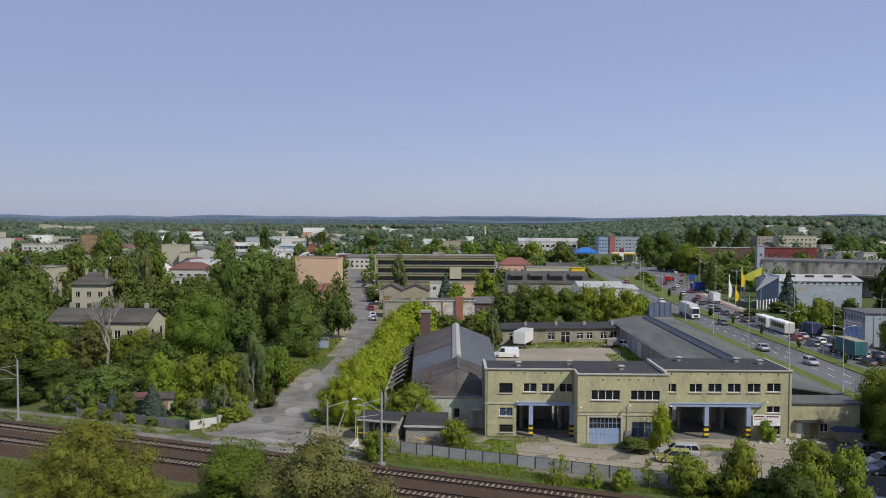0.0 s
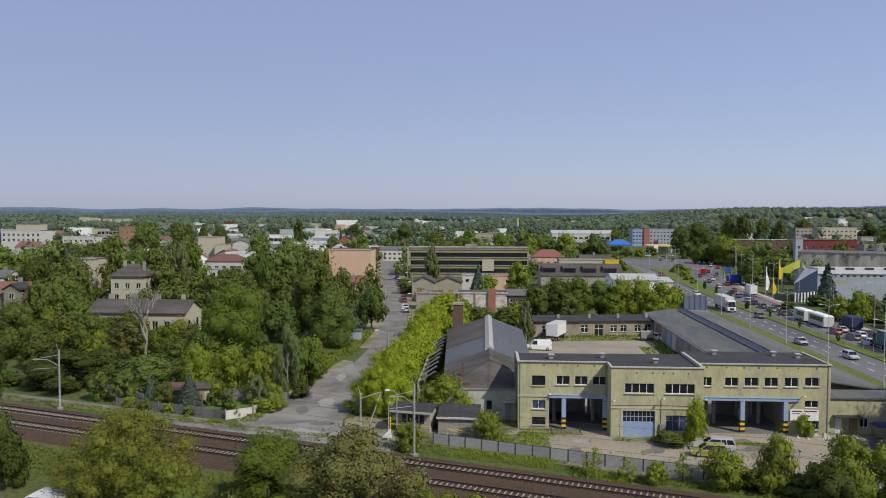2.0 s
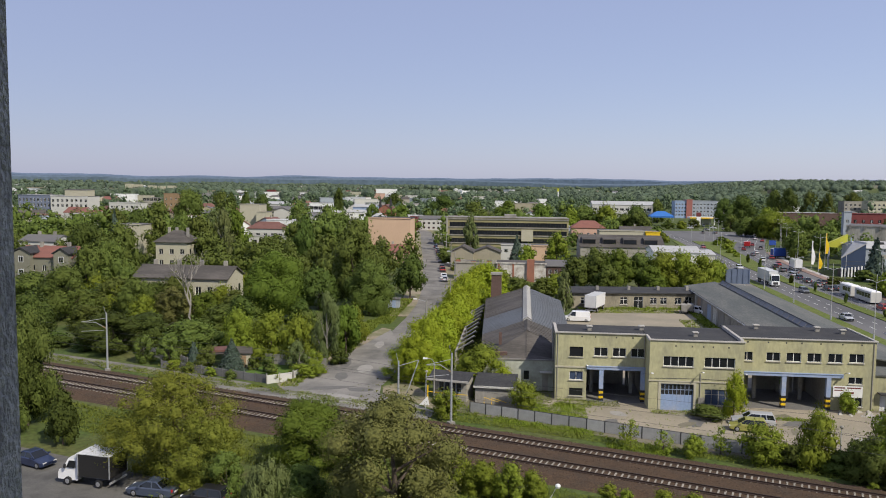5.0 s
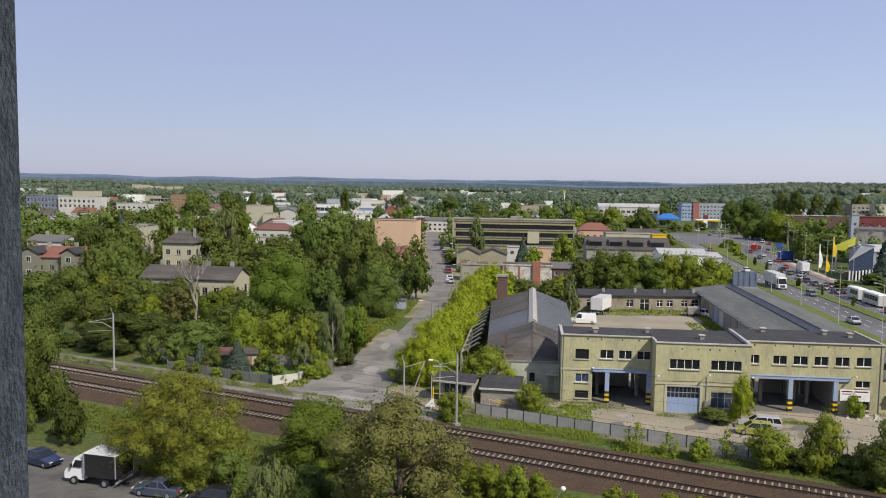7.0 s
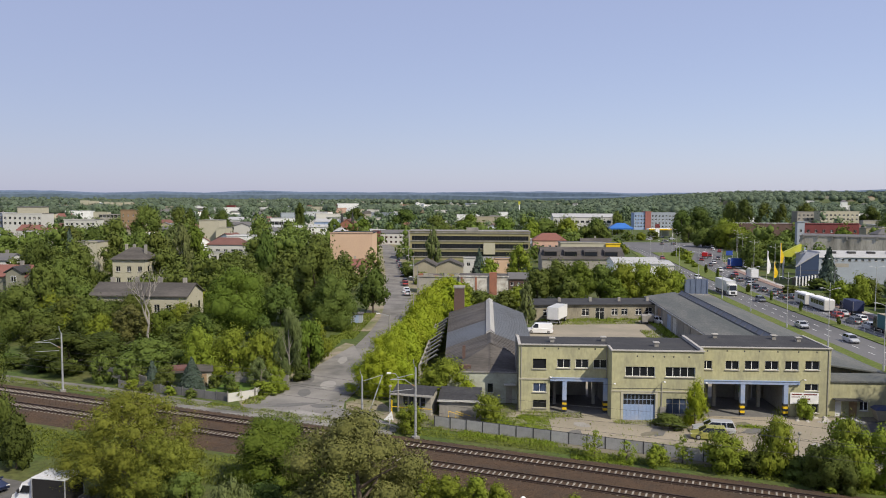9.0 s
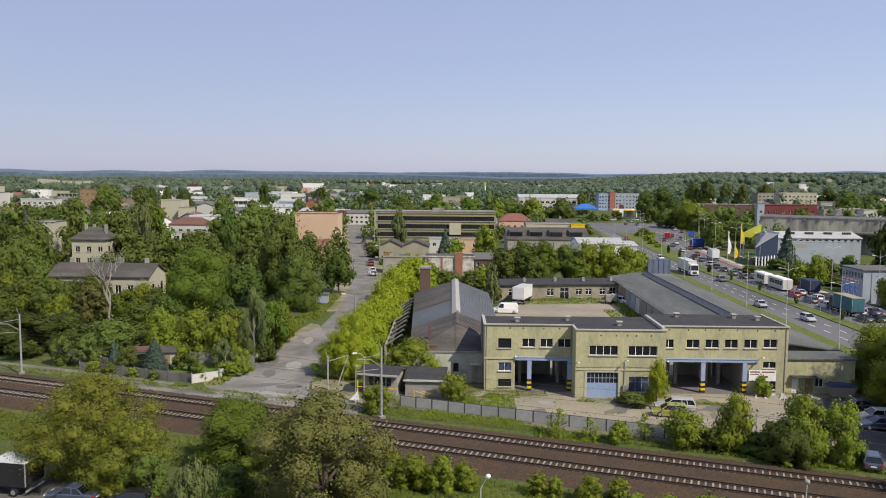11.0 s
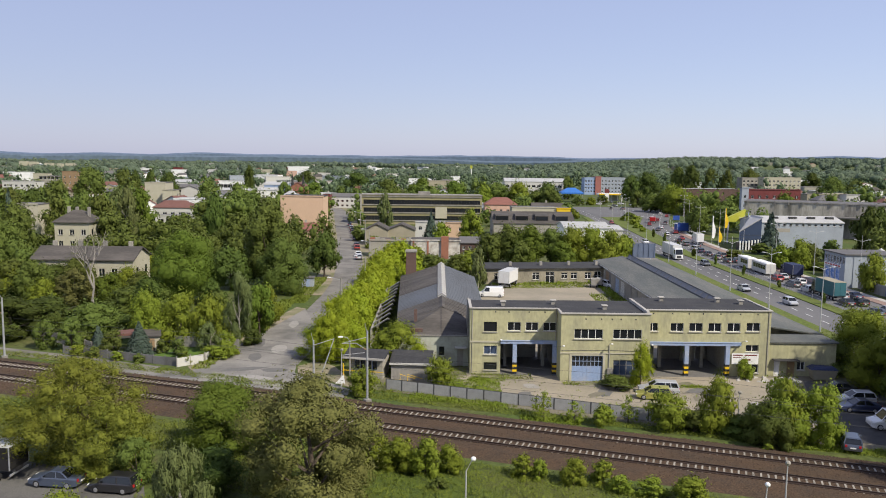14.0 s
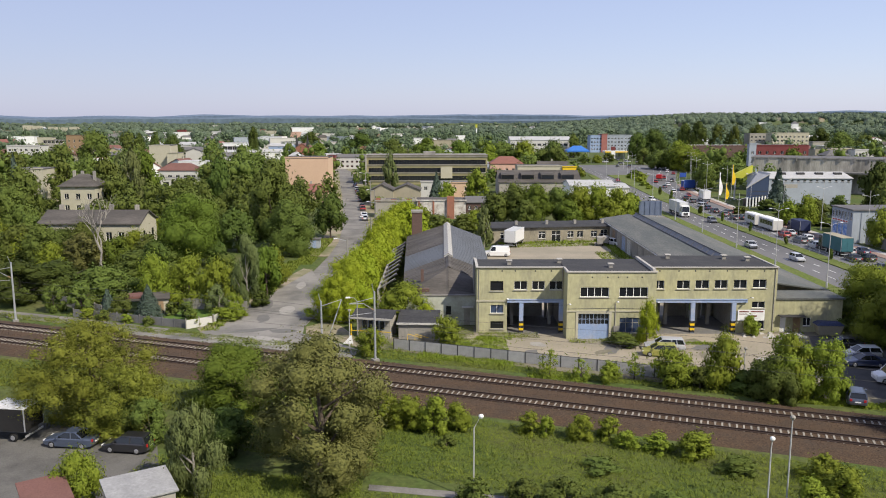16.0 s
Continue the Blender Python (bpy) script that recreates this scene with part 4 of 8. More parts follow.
# loggia of the high-rise from which the view is taken
blk = Mesh()
blk.box(-1.15, 0.1, 0.0, -0.587, 0.86, 34)
structure("wall_pier", blk, M_STUCCO, "rough grey stuccoed pier of a high-rise loggia", "wall")
structure("wall_tower", Mesh().box(-9, -12, 0, 9, -1.6, 34).box(-9, -1.6, 0, -1.15, 0.1, 34).box(3.0, -1.6, 0, 9, 0.1, 34), M_STUCCO, "grey stuccoed body of a high-rise", "wall")
structure("floor_loggia", Mesh().box(-1.15, -1.6, 25.15, 3.0, 0.5, 25.35), M_CONCRETE, "concrete loggia floor", "floor")
structure("ceiling", Mesh().box(-1.15, -1.6, 28.4, 3.0, 0.5, 28.6), M_CONCRETE, "concrete loggia ceiling", "ceiling")
structure("wall_parapet", Mesh().box(-0.60, 0.36, 25.35, 3.0, 0.5, 26.3), M_STUCCO, "low loggia parapet", "wall")


# trees
def inner_clump(sides):
    """The leafy inside of a clump: a rough ball's points and triangles."""
    pts, tri = [(0, 0, -1)], []
    rows = (-0.55, 0.15, 0.75) if sides > 5 else (-0.3, 0.6)
    for k, z in enumerate(rows):
        q = math.sqrt(1 - z * z)
        pts += [(q * math.cos(6.2832 * (i + 0.5 * k) / sides), q * math.sin(6.2832 * (i + 0.5 * k) / sides), z) for i in range(sides)]
    pts.append((0, 0, 1))
    for i in range(sides):
        j = (i + 1) % sides
        tri.append((0, 1 + j, 1 + i))
        for k in range(len(rows) - 1):
            p, q = 1 + k * sides, 1 + (k + 1) * sides
            tri += [(p + i, p + j, q + i), (p + j, q + j, q + i)]
        p = 1 + (len(rows) - 1) * sides
        tri.append((p + i, p + j, len(pts) - 1))
    return np.array(pts), np.array(tri)


def leaf_mesh(name, centres, normals, size, material, rng, long=1.35, droop=0.0, form=None, loose=0.8, cores=(), sides=7):
    """Many small pointed leaf sprays as one mesh; form: the outward direction of the clump that each one lies on."""
    n = len(centres)
    nor = normals / np.linalg.norm(normals, axis=1, keepdims=True)
    up = rng.normal(size=(n, 3))
    up[:, 2] -= droop * 3
    u = np.cross(nor, up)
    u /= np.linalg.norm(u, axis=1, keepdims=True)
    w = np.cross(u, nor)
    s = size * rng.uniform(0.6, 1.45, (n, 1))
    tip = nor * s * rng.uniform(-0.3, 0.3, (n, 1))
    a, b = centres - w * s * long * 0.5, centres + w * s * long * 0.5 + tip
    side = u * s * 0.5
    verts = np.stack([a + side + tip * 0.3, a - side, b], 1).reshape(-1, 3)
    faces = np.arange(n * 3).reshape(-1, 3)
    if len(cores):
        ball, tri = inner_clump(sides)
        cores = np.array(cores)
        wob = rng.uniform(0.8, 1.12, (len(cores), len(ball), 1))
        extra = cores[:, None, :3] + ball[None] * cores[:, None, 3:6] * wob
        faces = np.concatenate([faces, (n * 3 + np.arange(len(cores))[:, None, None] * len(ball) + tri[None]).reshape(-1, 3)])
        verts = np.concatenate([verts, extra.reshape(-1, 3)])
    m = len(faces)
    me = bpy.data.meshes.new(name)
    me.vertices.add(len(verts))
    me.vertices.foreach_set("co", verts.ravel())
    me.loops.add(m * 3)
    me.loops.foreach_set("vertex_index", faces.ravel())
    me.polygons.add(m)
    me.polygons.foreach_set("loop_start", np.arange(m) * 3)
    me.materials.append(material)
    me.update(calc_edges=True)
    if form is not None:
        soft = form / np.linalg.norm(form, axis=1, keepdims=True) + loose * nor
        soft /= np.linalg.norm(soft, axis=1, keepdims=True)
        soft = np.repeat(soft, 3, 0)
        if len(cores):
            soft = np.concatenate([soft, np.tile(ball, (len(cores), 1))])
        me.normals_split_custom_set_from_vertices(soft.tolist())
    return me


def crown_points(n, rng, lumps, fuzz=0.15, inner=0.72):
    """Places and outward directions on a cloud of lumps (x, y, z, radius)."""
    lumps = np.array(lumps)
    p = lumps[:, 3] ** 2
    k = rng.choice(len(lumps), n * 2, p=p / p.sum())
    d = rng.normal(size=(n * 2, 3))
    d[:, 2] += 0.25
    d /= np.linalg.norm(d, axis=1, keepdims=True)
    r = lumps[k, 3:4] * (1.06 - 0.42 * rng.random((n * 2, 1)) ** 2)
    c = lumps[k, :3] + d * r
    deep = np.zeros(len(c), bool)
    for x, y, z, rad in lumps:
        deep |= ((c - (x, y, z)) ** 2).sum(1) < (rad * inner) ** 2
    stray = rng.random(len(c)) < fuzz
    c[stray] += (d[stray] + (0, 0, 0.5)) * rng.random((stray.sum(), 1)) ** 1.5 * 0.95
    keep = np.where(~deep)[0][:n]
    out = c[keep] - (0, 0, 3.2)
    out /= np.linalg.norm(out, axis=1, keepdims=True)
    return c[keep], d[keep] + 0.4 * rng.normal(size=(len(keep), 3)), 0.7 * d[keep] + 0.5 * out


def crown(kind, count, size, seed):
    """A crown 8 m high (its foot at 0) and about 4 m in radius."""
    rng = np.random.default_rng(seed)
    n, leaf = count, size
    mt = LEAF[kind]
    if kind == "spruce":
        t = rng.random(n) ** 0.65
        a = rng.random(n) * 6.283
        whorl = 1 - 0.18 * ((t * 13) % 1)
        rad = (0.12 + 3.9 * t) * whorl * (0.72 + 0.33 * rng.random(n)) * (1 + 0.12 * np.sin(a * 7 + t * 40))
        c = np.stack([rad * np.cos(a), rad * np.sin(a), 8 - 7.7 * t - 0.12 * rad + 0.0 * a], 1)
        d = np.stack([np.cos(a), np.sin(a), 0.6 + 0 * a], 1) + 0.4 * rng.normal(size=(n, 3))
        return leaf_mesh("crown", c, d, leaf * 1.05, mt, rng, 1.7, 0.4)
    rs = random.Random(seed)
    lumps = []
    low, wide, count, big = {"bush": (0.5, 0.9, 24, 1.3), "darkbush": (0.5, 0.9, 20, 1.4), "birch": (1.2, 0.72, 30, 0.9), "thin": (0.6, 0.75, 16, 0.8), "stake": (2.5, 0.7, 14, 0.8), "willow": (0.5, 0.92, 80, 0.72), "olive": (0.3, 0.9, 70, 0.85), "bright": (0.4, 0.86, 46, 1.0), "round": (2.2, 0.8, 34, 1.15)}.get(kind, (0.9, 0.84, 30, 1.32))
    for i in range(count):
        a, t = rs.uniform(0, 6.283), (i + rs.random()) / count
        z = low + (7.3 - low) * t
        prof = math.sin(math.pi * min(1, 0.18 + 0.82 * t) ** 0.85) ** 0.6 if kind not in ("bush", "darkbush") else math.sqrt(max(0.05, 1 - (t * 0.95) ** 2))
        rr = 4.0 * wide * prof * (rs.uniform(0.3, 1.22) if kind == "willow" else rs.uniform(0.35, 1.0))
        s = big * rs.uniform(0.5, 1.25) * (0.75 + 0.25 * prof)
        lumps.append((rr * math.cos(a), rr * math.sin(a), min(z, 8 - s * 0.95), s))
    c, d, form = crown_points(n if kind != "thin" else n // 4, rng, lumps, {"bright": 0.42, "fresh": 0.34, "willow": 0.42, "thin": 0.4, "bush": 0.25, "mid": 0.22}.get(kind, 0.15))
    core = {"willow": 0.55, "olive": 0.62, "bright": 0.66, "fresh": 0.64}.get(kind, 0.68)
    if kind == "birch":
        c[:, 2] -= rng.random(len(c)) ** 2 * 0.9
        return leaf_mesh("crown", c, d, leaf * 0.78, mt, rng, 2.3, 1.0, form, cores=[(x, y, z, q * 0.6, q * 0.6, q * 0.6) for x, y, z, q in lumps])
    return leaf_mesh("crown", c, d, leaf * (0.72 if kind in ("willow", "bright", "fresh", "thin") else 1), mt, rng, 2.4 if kind in ("willow", "bright", "fresh", "thin") else 1.35, -0.5 if kind in ("bright", "fresh", "thin") else 0.0, form,
                     cores=[] if kind == "thin" else [(x, y, z, q * core, q * core, q * core) for x, y, z, q in lumps])


LEAF = {"lush": L_LUSH, "olive": L_OLIVE, "willow": L_WILLOW, "mid": L_MID, "dark": L_DARK, "round": L_DARK, "birch": L_BIRCH, "fresh": L_FRESH, "bright": L_BRIGHT, "spruce": L_SPRUCE, "thin": L_FRESH, "stake": L_MID, "bush": L_FRESH, "darkbush": L_MID}
TREENAME = {"lush": ("tree", "full green broadleaf tree lit by the sun", "tree"), "olive": ("tree", "broad tree with browning olive leaves", "tree"), "willow": ("tree", "spreading tree with yellowing green leaves", "tree"), "mid": ("tree", "leafy green broadleaf tree with a dense crown", "tree"),
            "dark": ("tree", "large dark green broadleaf tree", "tree"), "round": ("tree", "dark round-crowned street tree on a bare trunk", "tree"), "birch": ("birch_tree", "grey-green birch with hanging twigs", "birch tree"),
            "fresh": ("tree", "young fresh green tree with a loose crown", "tree"), "bright": ("tree", "bright yellow-green street tree in a row", "tree"), "spruce": ("spruce_tree", "blue-green conical spruce tree", "spruce tree"),
            "stake": ("sapling", "young staked tree on the grassy median", "sapling"), "thin": ("sapling", "sparse green sapling growing by the fence", "sapling"), "bush": ("bush", "bright green bush growing in the grass", "bush"), "darkbush": ("bush", "dull dark green bush in the grass", "bush")}
CROWNS, TRUNKS, FIRST = {}, {}, {}


def trunk_mesh(kind, seed):
    rs, m = random.Random(seed), Mesh()
    top = 7.4 if kind == "spruce" else 5.6
    m.tube([(0, 0, -0.2), (0.05, 0.02, 0.8), (rs.uniform(-0.15, 0.15), rs.uniform(-0.15, 0.15), top * 0.5), (rs.uniform(-0.3, 0.3), rs.uniform(-0.3, 0.3), top)], [0.26, 0.19, 0.14, 0.03], 7)
    for i in range(0 if kind == "spruce" else 6):
        a, z = i * 1.05 + rs.uniform(-0.3, 0.3), rs.uniform(1.2, 3.6)
        r = rs.uniform(1.4, 2.5)
        m.tube([(0, 0, z), (0.5 * r * math.cos(a), 0.5 * r * math.sin(a), z + 0.9), (r * math.cos(a), r * math.sin(a), z + rs.uniform(1.6, 2.6))], [0.1, 0.07, 0.02], 5)
    return m.data("trunk", M_BARKGREY if kind == "birch" else M_BARK)


def tree(kind, x, y, h, r, group="", z=None):
    """A tree of height h and crown radius r; alike trees share their meshes."""
    rs = random.Random(int(x * 37 + y * 101))
    far = math.hypot(x, y)
    leaf = 0.112 if far < 80 else 0.15 if far < 116 else 0.22 if far < 165 else 0.33 if far < 225 else 0.55
    leaf *= 0.74 if kind == "bright" else 1.0
    scale = 2 ** (round(math.log2((r / 4.05 * r / 4.05 * h / 8) ** (1 / 3)) * 2) / 2)
    key = (kind, leaf, scale, rs.randrange(2))
    if key not in CROWNS:
        count = int(min(42000, max(350, 0.9 * 2 * math.pi * 4 * 8 * scale * scale / (leaf * leaf * 0.62))))
        CROWNS[key] = crown(kind, count, leaf / scale, len(CROWNS) * 7 + 3)
        TRUNKS[key] = trunk_mesh(kind, len(CROWNS))
    name, label, cat = TREENAME[kind]
    ob = tagged(new(name), label, cat, group)
    ob.empty_display_size = 0.5
    z = height(x, y) if z is None else z
    k = r / 4.05
    ob.matrix_basis = pose(x, y, z, 0, 0, rs.uniform(0, 360)) @ Matrix.Diagonal((k * rs.uniform(0.93, 1.07), k * rs.uniform(0.93, 1.07), h / 8.0, 1))
    part("trunk", TRUNKS[key], None, ob)
    part("crown", CROWNS[key], None, ob)
    return ob


TREES_NEAR = [
    ("olive", -9.5, 58, 11.2, 6.8), ("willow", -31.3, 68, 9.9, 6.2), ("willow", -27.8, 65, 6.6, 3.5), ("lush", -19.8, 71, 6.6, 4.4),
    ("birch", -17.8, 53.5, 7.4, 2.6), ("birch", -19.4, 55.5, 5.4, 2.0), ("dark", -17.5, 61, 3.9, 3.0), ("fresh", -25.6, 52, 4.2, 1.9), ("mid", -53.6, 80, 12.6, 3.6), ("dark", -53.0, 79.0, 9.0, 2.2),
    ("dark", -45.9, 74, 5.6, 2.0), ("mid", -53.3, 76, 7.8, 2.2), ("bright", -14.9, 106, 4.7, 4.3), ("bright", -12.8, 108.5, 5.2, 3.3),
    ("bright", -14.2, 120, 6.1, 4.4), ("bright", -12.4, 122, 6.2, 3.3), ("bright", -13.0, 135, 6.1, 4.5), ("bright", -11.4, 137, 6.6, 3.3),
    ("bright", -12.2, 152, 6.9, 4.7), ("bright", -10.0, 154, 7.6, 3.6), ("bright", -11.7, 170, 7.3, 5.0), ("bright", -7.2, 172, 7.6, 4.8),
    ("bright", -9.7, 190, 7.3, 5.0), ("fresh", -5.4, 196, 5.4, 3.6)]
TREES_STREET = [
    ("dark", -63.3, 116, 6.0, 6.2), ("dark", -59.9, 122, 5.1, 6.3), ("mid", -49.8, 115, 5.7, 5.1), ("fresh", -41.7, 113, 7.6, 3.3),
    ("fresh", -37.4, 114, 7.2, 3.9), ("fresh", -32.6, 112.5, 7.2, 3.0), ("birch", -28.3, 112, 10.9, 2.9), ("lush", -27.0, 119, 8.0, 2.7),
    ("fresh", -27.4, 126, 6.6, 2.8), ("dark", -81.8, 150, 5.5, 9.1), ("dark", -70.6, 146, 7.0, 6.2), ("olive", -64.0, 139, 7.2, 4.4),
    ("mid", -52.4, 136, 4.7, 4.8), ("lush", -46.4, 145, 13.4, 7.2), ("lush", -58.6, 140, 6.2, 3.6), ("mid", -53.0, 141, 6.6, 3.6), ("mid", -66.5, 146, 8.2, 3.6), ("mid", -35.7, 165, 18.3, 7.6),
    ("dark", -42.0, 160, 9.0, 4.6), ("mid", -33.5, 122, 6.4, 3.2), ("mid", -30.7, 156, 11.4, 5.1), ("round", -25.6, 179, 10.4, 4.3), ("mid", -101.3, 185, 4.1, 7.9),
    ("spruce", -40.6, 106.6, 4.5, 2.1), ("spruce", -47.2, 109, 3.1, 1.6)]
TREES_WOOD = [
    ("spruce", -46.9, 108, 3.5, 1.0), ("birch", -31.4, 108.5, 4.2, 2.2), ("darkbush", -37.8, 107.4, 1.9, 0.9), ("thin", -32.6, 101.4, 1.7, 1.3), ("mid", -50.8, 110, 2.5, 2.3), ("dark", -104.2, 180, 16.1, 6.4),
    ("mid", -98.5, 150, 7.9, 6.4), ("mid", -85.2, 140, 10.4, 6.0), ("mid", -98.3, 185, 15.9, 5.9), ("dark", -79.9, 120, 8.0, 4.3),
    ("spruce", -124.0, 230, 16.7, 2.9), ("mid", 13.4, 204, 8.4, 4.4),
    ("mid", 18.6, 205, 10.4, 5.0), ("lush", 24.4, 203, 10.4, 5.2), ("mid", 29.8, 206, 9.6, 5.0), ("fresh", 34.9, 203, 10.2, 5.0),
    ("fresh", 40.0, 205, 10.0, 5.0), ("fresh", 44.7, 203, 9.2, 4.6), ("fresh", 48.6, 204, 8.2, 4.0), ("mid", 21.4, 200, 7.0, 4.0),
    ("lush", 31.6, 199, 6.8, 4.0), ("fresh", 42.0, 199, 6.6, 4.0), ("birch", 8.8, 166, 9.0, 2.7),
    ("fresh", 8.3, 190, 5.3, 4.1), ("mid", -1.2, 185, 5.0, 4.0), ("mid", 4.9, 188, 4.4, 3.5), ("fresh", -8.4, 88.6, 3.2, 2.2),
    ("fresh", -5.1, 103, 5.6, 3.4), ("fresh", 0.4, 93, 3.5, 2.0)]
TREES_YARD = [
    ("bright", -2.3, 100, 3.5, 2.2), ("thin", 11.4, 81, 2.9, 1.8), ("fresh", 17.3, 79, 2.2, 1.5), ("mid", 26.0, 77, 2.3, 1.6),
    ("thin", 14.5, 80, 2.2, 1.8), ("mid", 21.4, 92, 1.7, 2.2), ("bright", 24.7, 93, 5.5, 1.6), ("thin", 20.1, 80, 2.9, 1.5),
    ("fresh", 23.6, 78, 3.9, 2.4), ("fresh", 28.2, 77, 5.9, 2.1), ("darkbush", 31.1, 75, 3.6, 2.0), ("bush", 34.2, 74, 6.2, 3.0),
    ("bush", 37.1, 74, 6.1, 2.4), ("darkbush", 32.0, 73, 4.7, 2.1), ("fresh", 33.9, 74, 6.6, 1.8), ("fresh", 56.0, 103, 8.0, 5.5),
    ("mid", 51.5, 100, 4.4, 2.8), ("fresh", 53.0, 92, 6.5, 4.3), ("fresh", 38.8, 97, 2.6, 1.2), ("spruce", 99.5, 235, 12.2, 4.0),
    ("mid", 94.0, 215, 3.0, 4.9), ("mid", 97.7, 200, 2.2, 3.4)]
TREES_TOWN = [
    ("mid", 97.5, 235, 3.5, 4.3), ("dark", 135.0, 240, 14.6, 5.2), ("spruce", -2.1, 258, 9.7, 3.3), ("birch", -19.9, 300, 14.9, 3.8),
    ("mid", -25.7, 260, 5.1, 2.8), ("mid", 115.9, 430, 10.2, 6.7), ("lush", 122.0, 425, 11.6, 7.3), ("fresh", 125.8, 415, 13.7, 8.9),
    ("mid", 129.2, 400, 8.6, 7.4), ("mid", 126.6, 372, 7.8, 5.8), ("dark", 123.8, 345, 8.2, 4.4), ("mid", 118.3, 470, 10.0, 5.4),
    ("mid", 55.4, 390, 14.5, 7.2), ("mid", 49.2, 395, 12.1, 6.7), ("fresh", 42.8, 400, 10.8, 6.8), ("fresh", 152.1, 380, 13.2, 5.4),
    ("birch", -108.6, 270, 15.7, 5.8), ("mid", -100.9, 262, 13.3, 4.8), ("fresh", 11.0, 262, 10.6, 4.6), ("fresh", 1.1, 248, 7.5, 3.2),
    ("mid", 58.0, 92, 10.5, 3.9), ("lush", 54.0, 84, 15.6, 4.8)]
TREES_ROAD = [
    ("mid", 48.8, 76, 8.9, 3.8), ("mid", -187.5, 430, 21.2, 8.6), ("mid", -172.7, 440, 19.9, 7.5), ("dark", -170.3, 450, 19.5, 3.8),
    ("dark", -165.6, 460, 19.1, 3.6), ("dark", -145.1, 430, 18.2, 6.7), ("mid", -158.1, 330, 16.8, 7.0), ("mid", -95.8, 175, 12.5, 5.0),
    ("mid", -98.5, 170, 11.9, 3.6), ("mid", -160.8, 300, 14.5, 6.4), ("dark", -147.2, 290, 14.4, 5.4), ("mid", -126.6, 262, 14.1, 6.0),
    ("mid", -113.7, 256, 15.4, 4.7), ("mid", -105.8, 250, 14.9, 5.3), ("birch", -93.8, 240, 18.2, 4.8), ("lush", -93.3, 250, 16.6, 4.3),
    ("dark", -66.1, 235, 15.9, 3.8), ("mid", -83.4, 330, 16.0, 5.6), ("dark", -123.6, 520, 22.3, 4.4), ("mid", -92.5, 480, 12.8, 4.1),
    ("dark", -101.8, 620, 16.8, 7.5), ("dark", -59.1, 560, 17.1, 12.8)]
TREES_FAR = [
    ("mid", -27.7, 450, 16.1, 8.3), ("lush", -10.1, 450, 16.4, 9.0), ("lush", 8.1, 400, 16.1, 8.5), ("mid", 31.6, 430, 15.4, 9.0), ("fresh", 24.0, 415, 14.0, 6.6),
    ("fresh", 43.9, 425, 15.4, 9.1), ("dark", 58.3, 420, 15.7, 7.5), ("mid", 91.9, 560, 16.5, 5.6), ("dark", 126.8, 520, 17.9, 7.4),
    ("dark", 143.0, 540, 20.0, 9.0), ("fresh", 126.4, 430, 15.0, 7.0), ("mid", 197.4, 650, 24.0, 6.5), ("dark", 204.3, 640, 24.6, 8.2),
    ("mid", 223.8, 650, 22.5, 8.3), ("mid", 233.2, 640, 21.9, 5.9), ("mid", 99.3, 300, 10.8, 5.1), ("lush", 139.8, 318, 14.9, 5.7),
    ("dark", 115.8, 212, 16.0, 4.7), ("fresh", 88.6, 201, 6.6, 3.2), ("mid", 85.1, 226, 2.2, 2.2), ("fresh", 92.0, 200, 7.8, 3.6),
    ("mid", 111.4, 222, 5.8, 2.8), ("mid", 96.1, 203, 6.9, 3.6)]
TREES_CROSSING = [
    ("lush", 139.0, 436, 10.5, 6.0), ("mid", 147.5, 428, 10.0, 6.2), ("lush", 156.0, 420, 9.8, 6.0), ("mid", 163.5, 412, 9.4, 5.6),
    ("lush", 131.0, 384, 9.0, 5.0), ("mid", 139.0, 376, 9.6, 5.6), ("lush", 146.0, 366, 9.4, 5.4), ("mid", 128.0, 350, 7.0, 4.0),
    ("fresh", 88.0, 352, 3.4, 2.6), ("fresh", 84.0, 338, 2.6, 2.2), ("bush", 82.0, 322, 2.0, 2.2), ("mid", 90.0, 372, 3.4, 2.8),
    ("bush", 86.0, 362, 2.4, 2.4), ("bush", 79.8, 306, 1.5, 1.6), ("mid", 66.0, 400, 6.0, 3.6), ("fresh", 64.0, 372, 4.6, 3.0),
    ("mid", 86.5, 486, 6.0, 4.0), ("fresh", 95.0, 492, 5.0, 3.8), ("mid", 104.0, 500, 6.0, 4.0), ("bush", 62.6, 330, 2.2, 2.4)]
TREES_EAST = [
    ("fresh", -19.0, 238, 3.8, 2.8), ("mid", -13.5, 240, 3.2, 2.6), ("fresh", -8.0, 238, 3.0, 2.4),
    ("mid", 279.3, 560, 18.1, 10.4), ("dark", 330.0, 700, 19.0, 10.0), ("mid", 275.1, 520, 17.1, 8.9), ("mid", 298.5, 760, 20.7, 9.7),
    ("lush", -76.8, 500, 11.8, 7.1)]
TREES = TREES_NEAR + TREES_STREET + TREES_WOOD + TREES_YARD + TREES_TOWN + TREES_ROAD + TREES_FAR + TREES_CROSSING + TREES_EAST
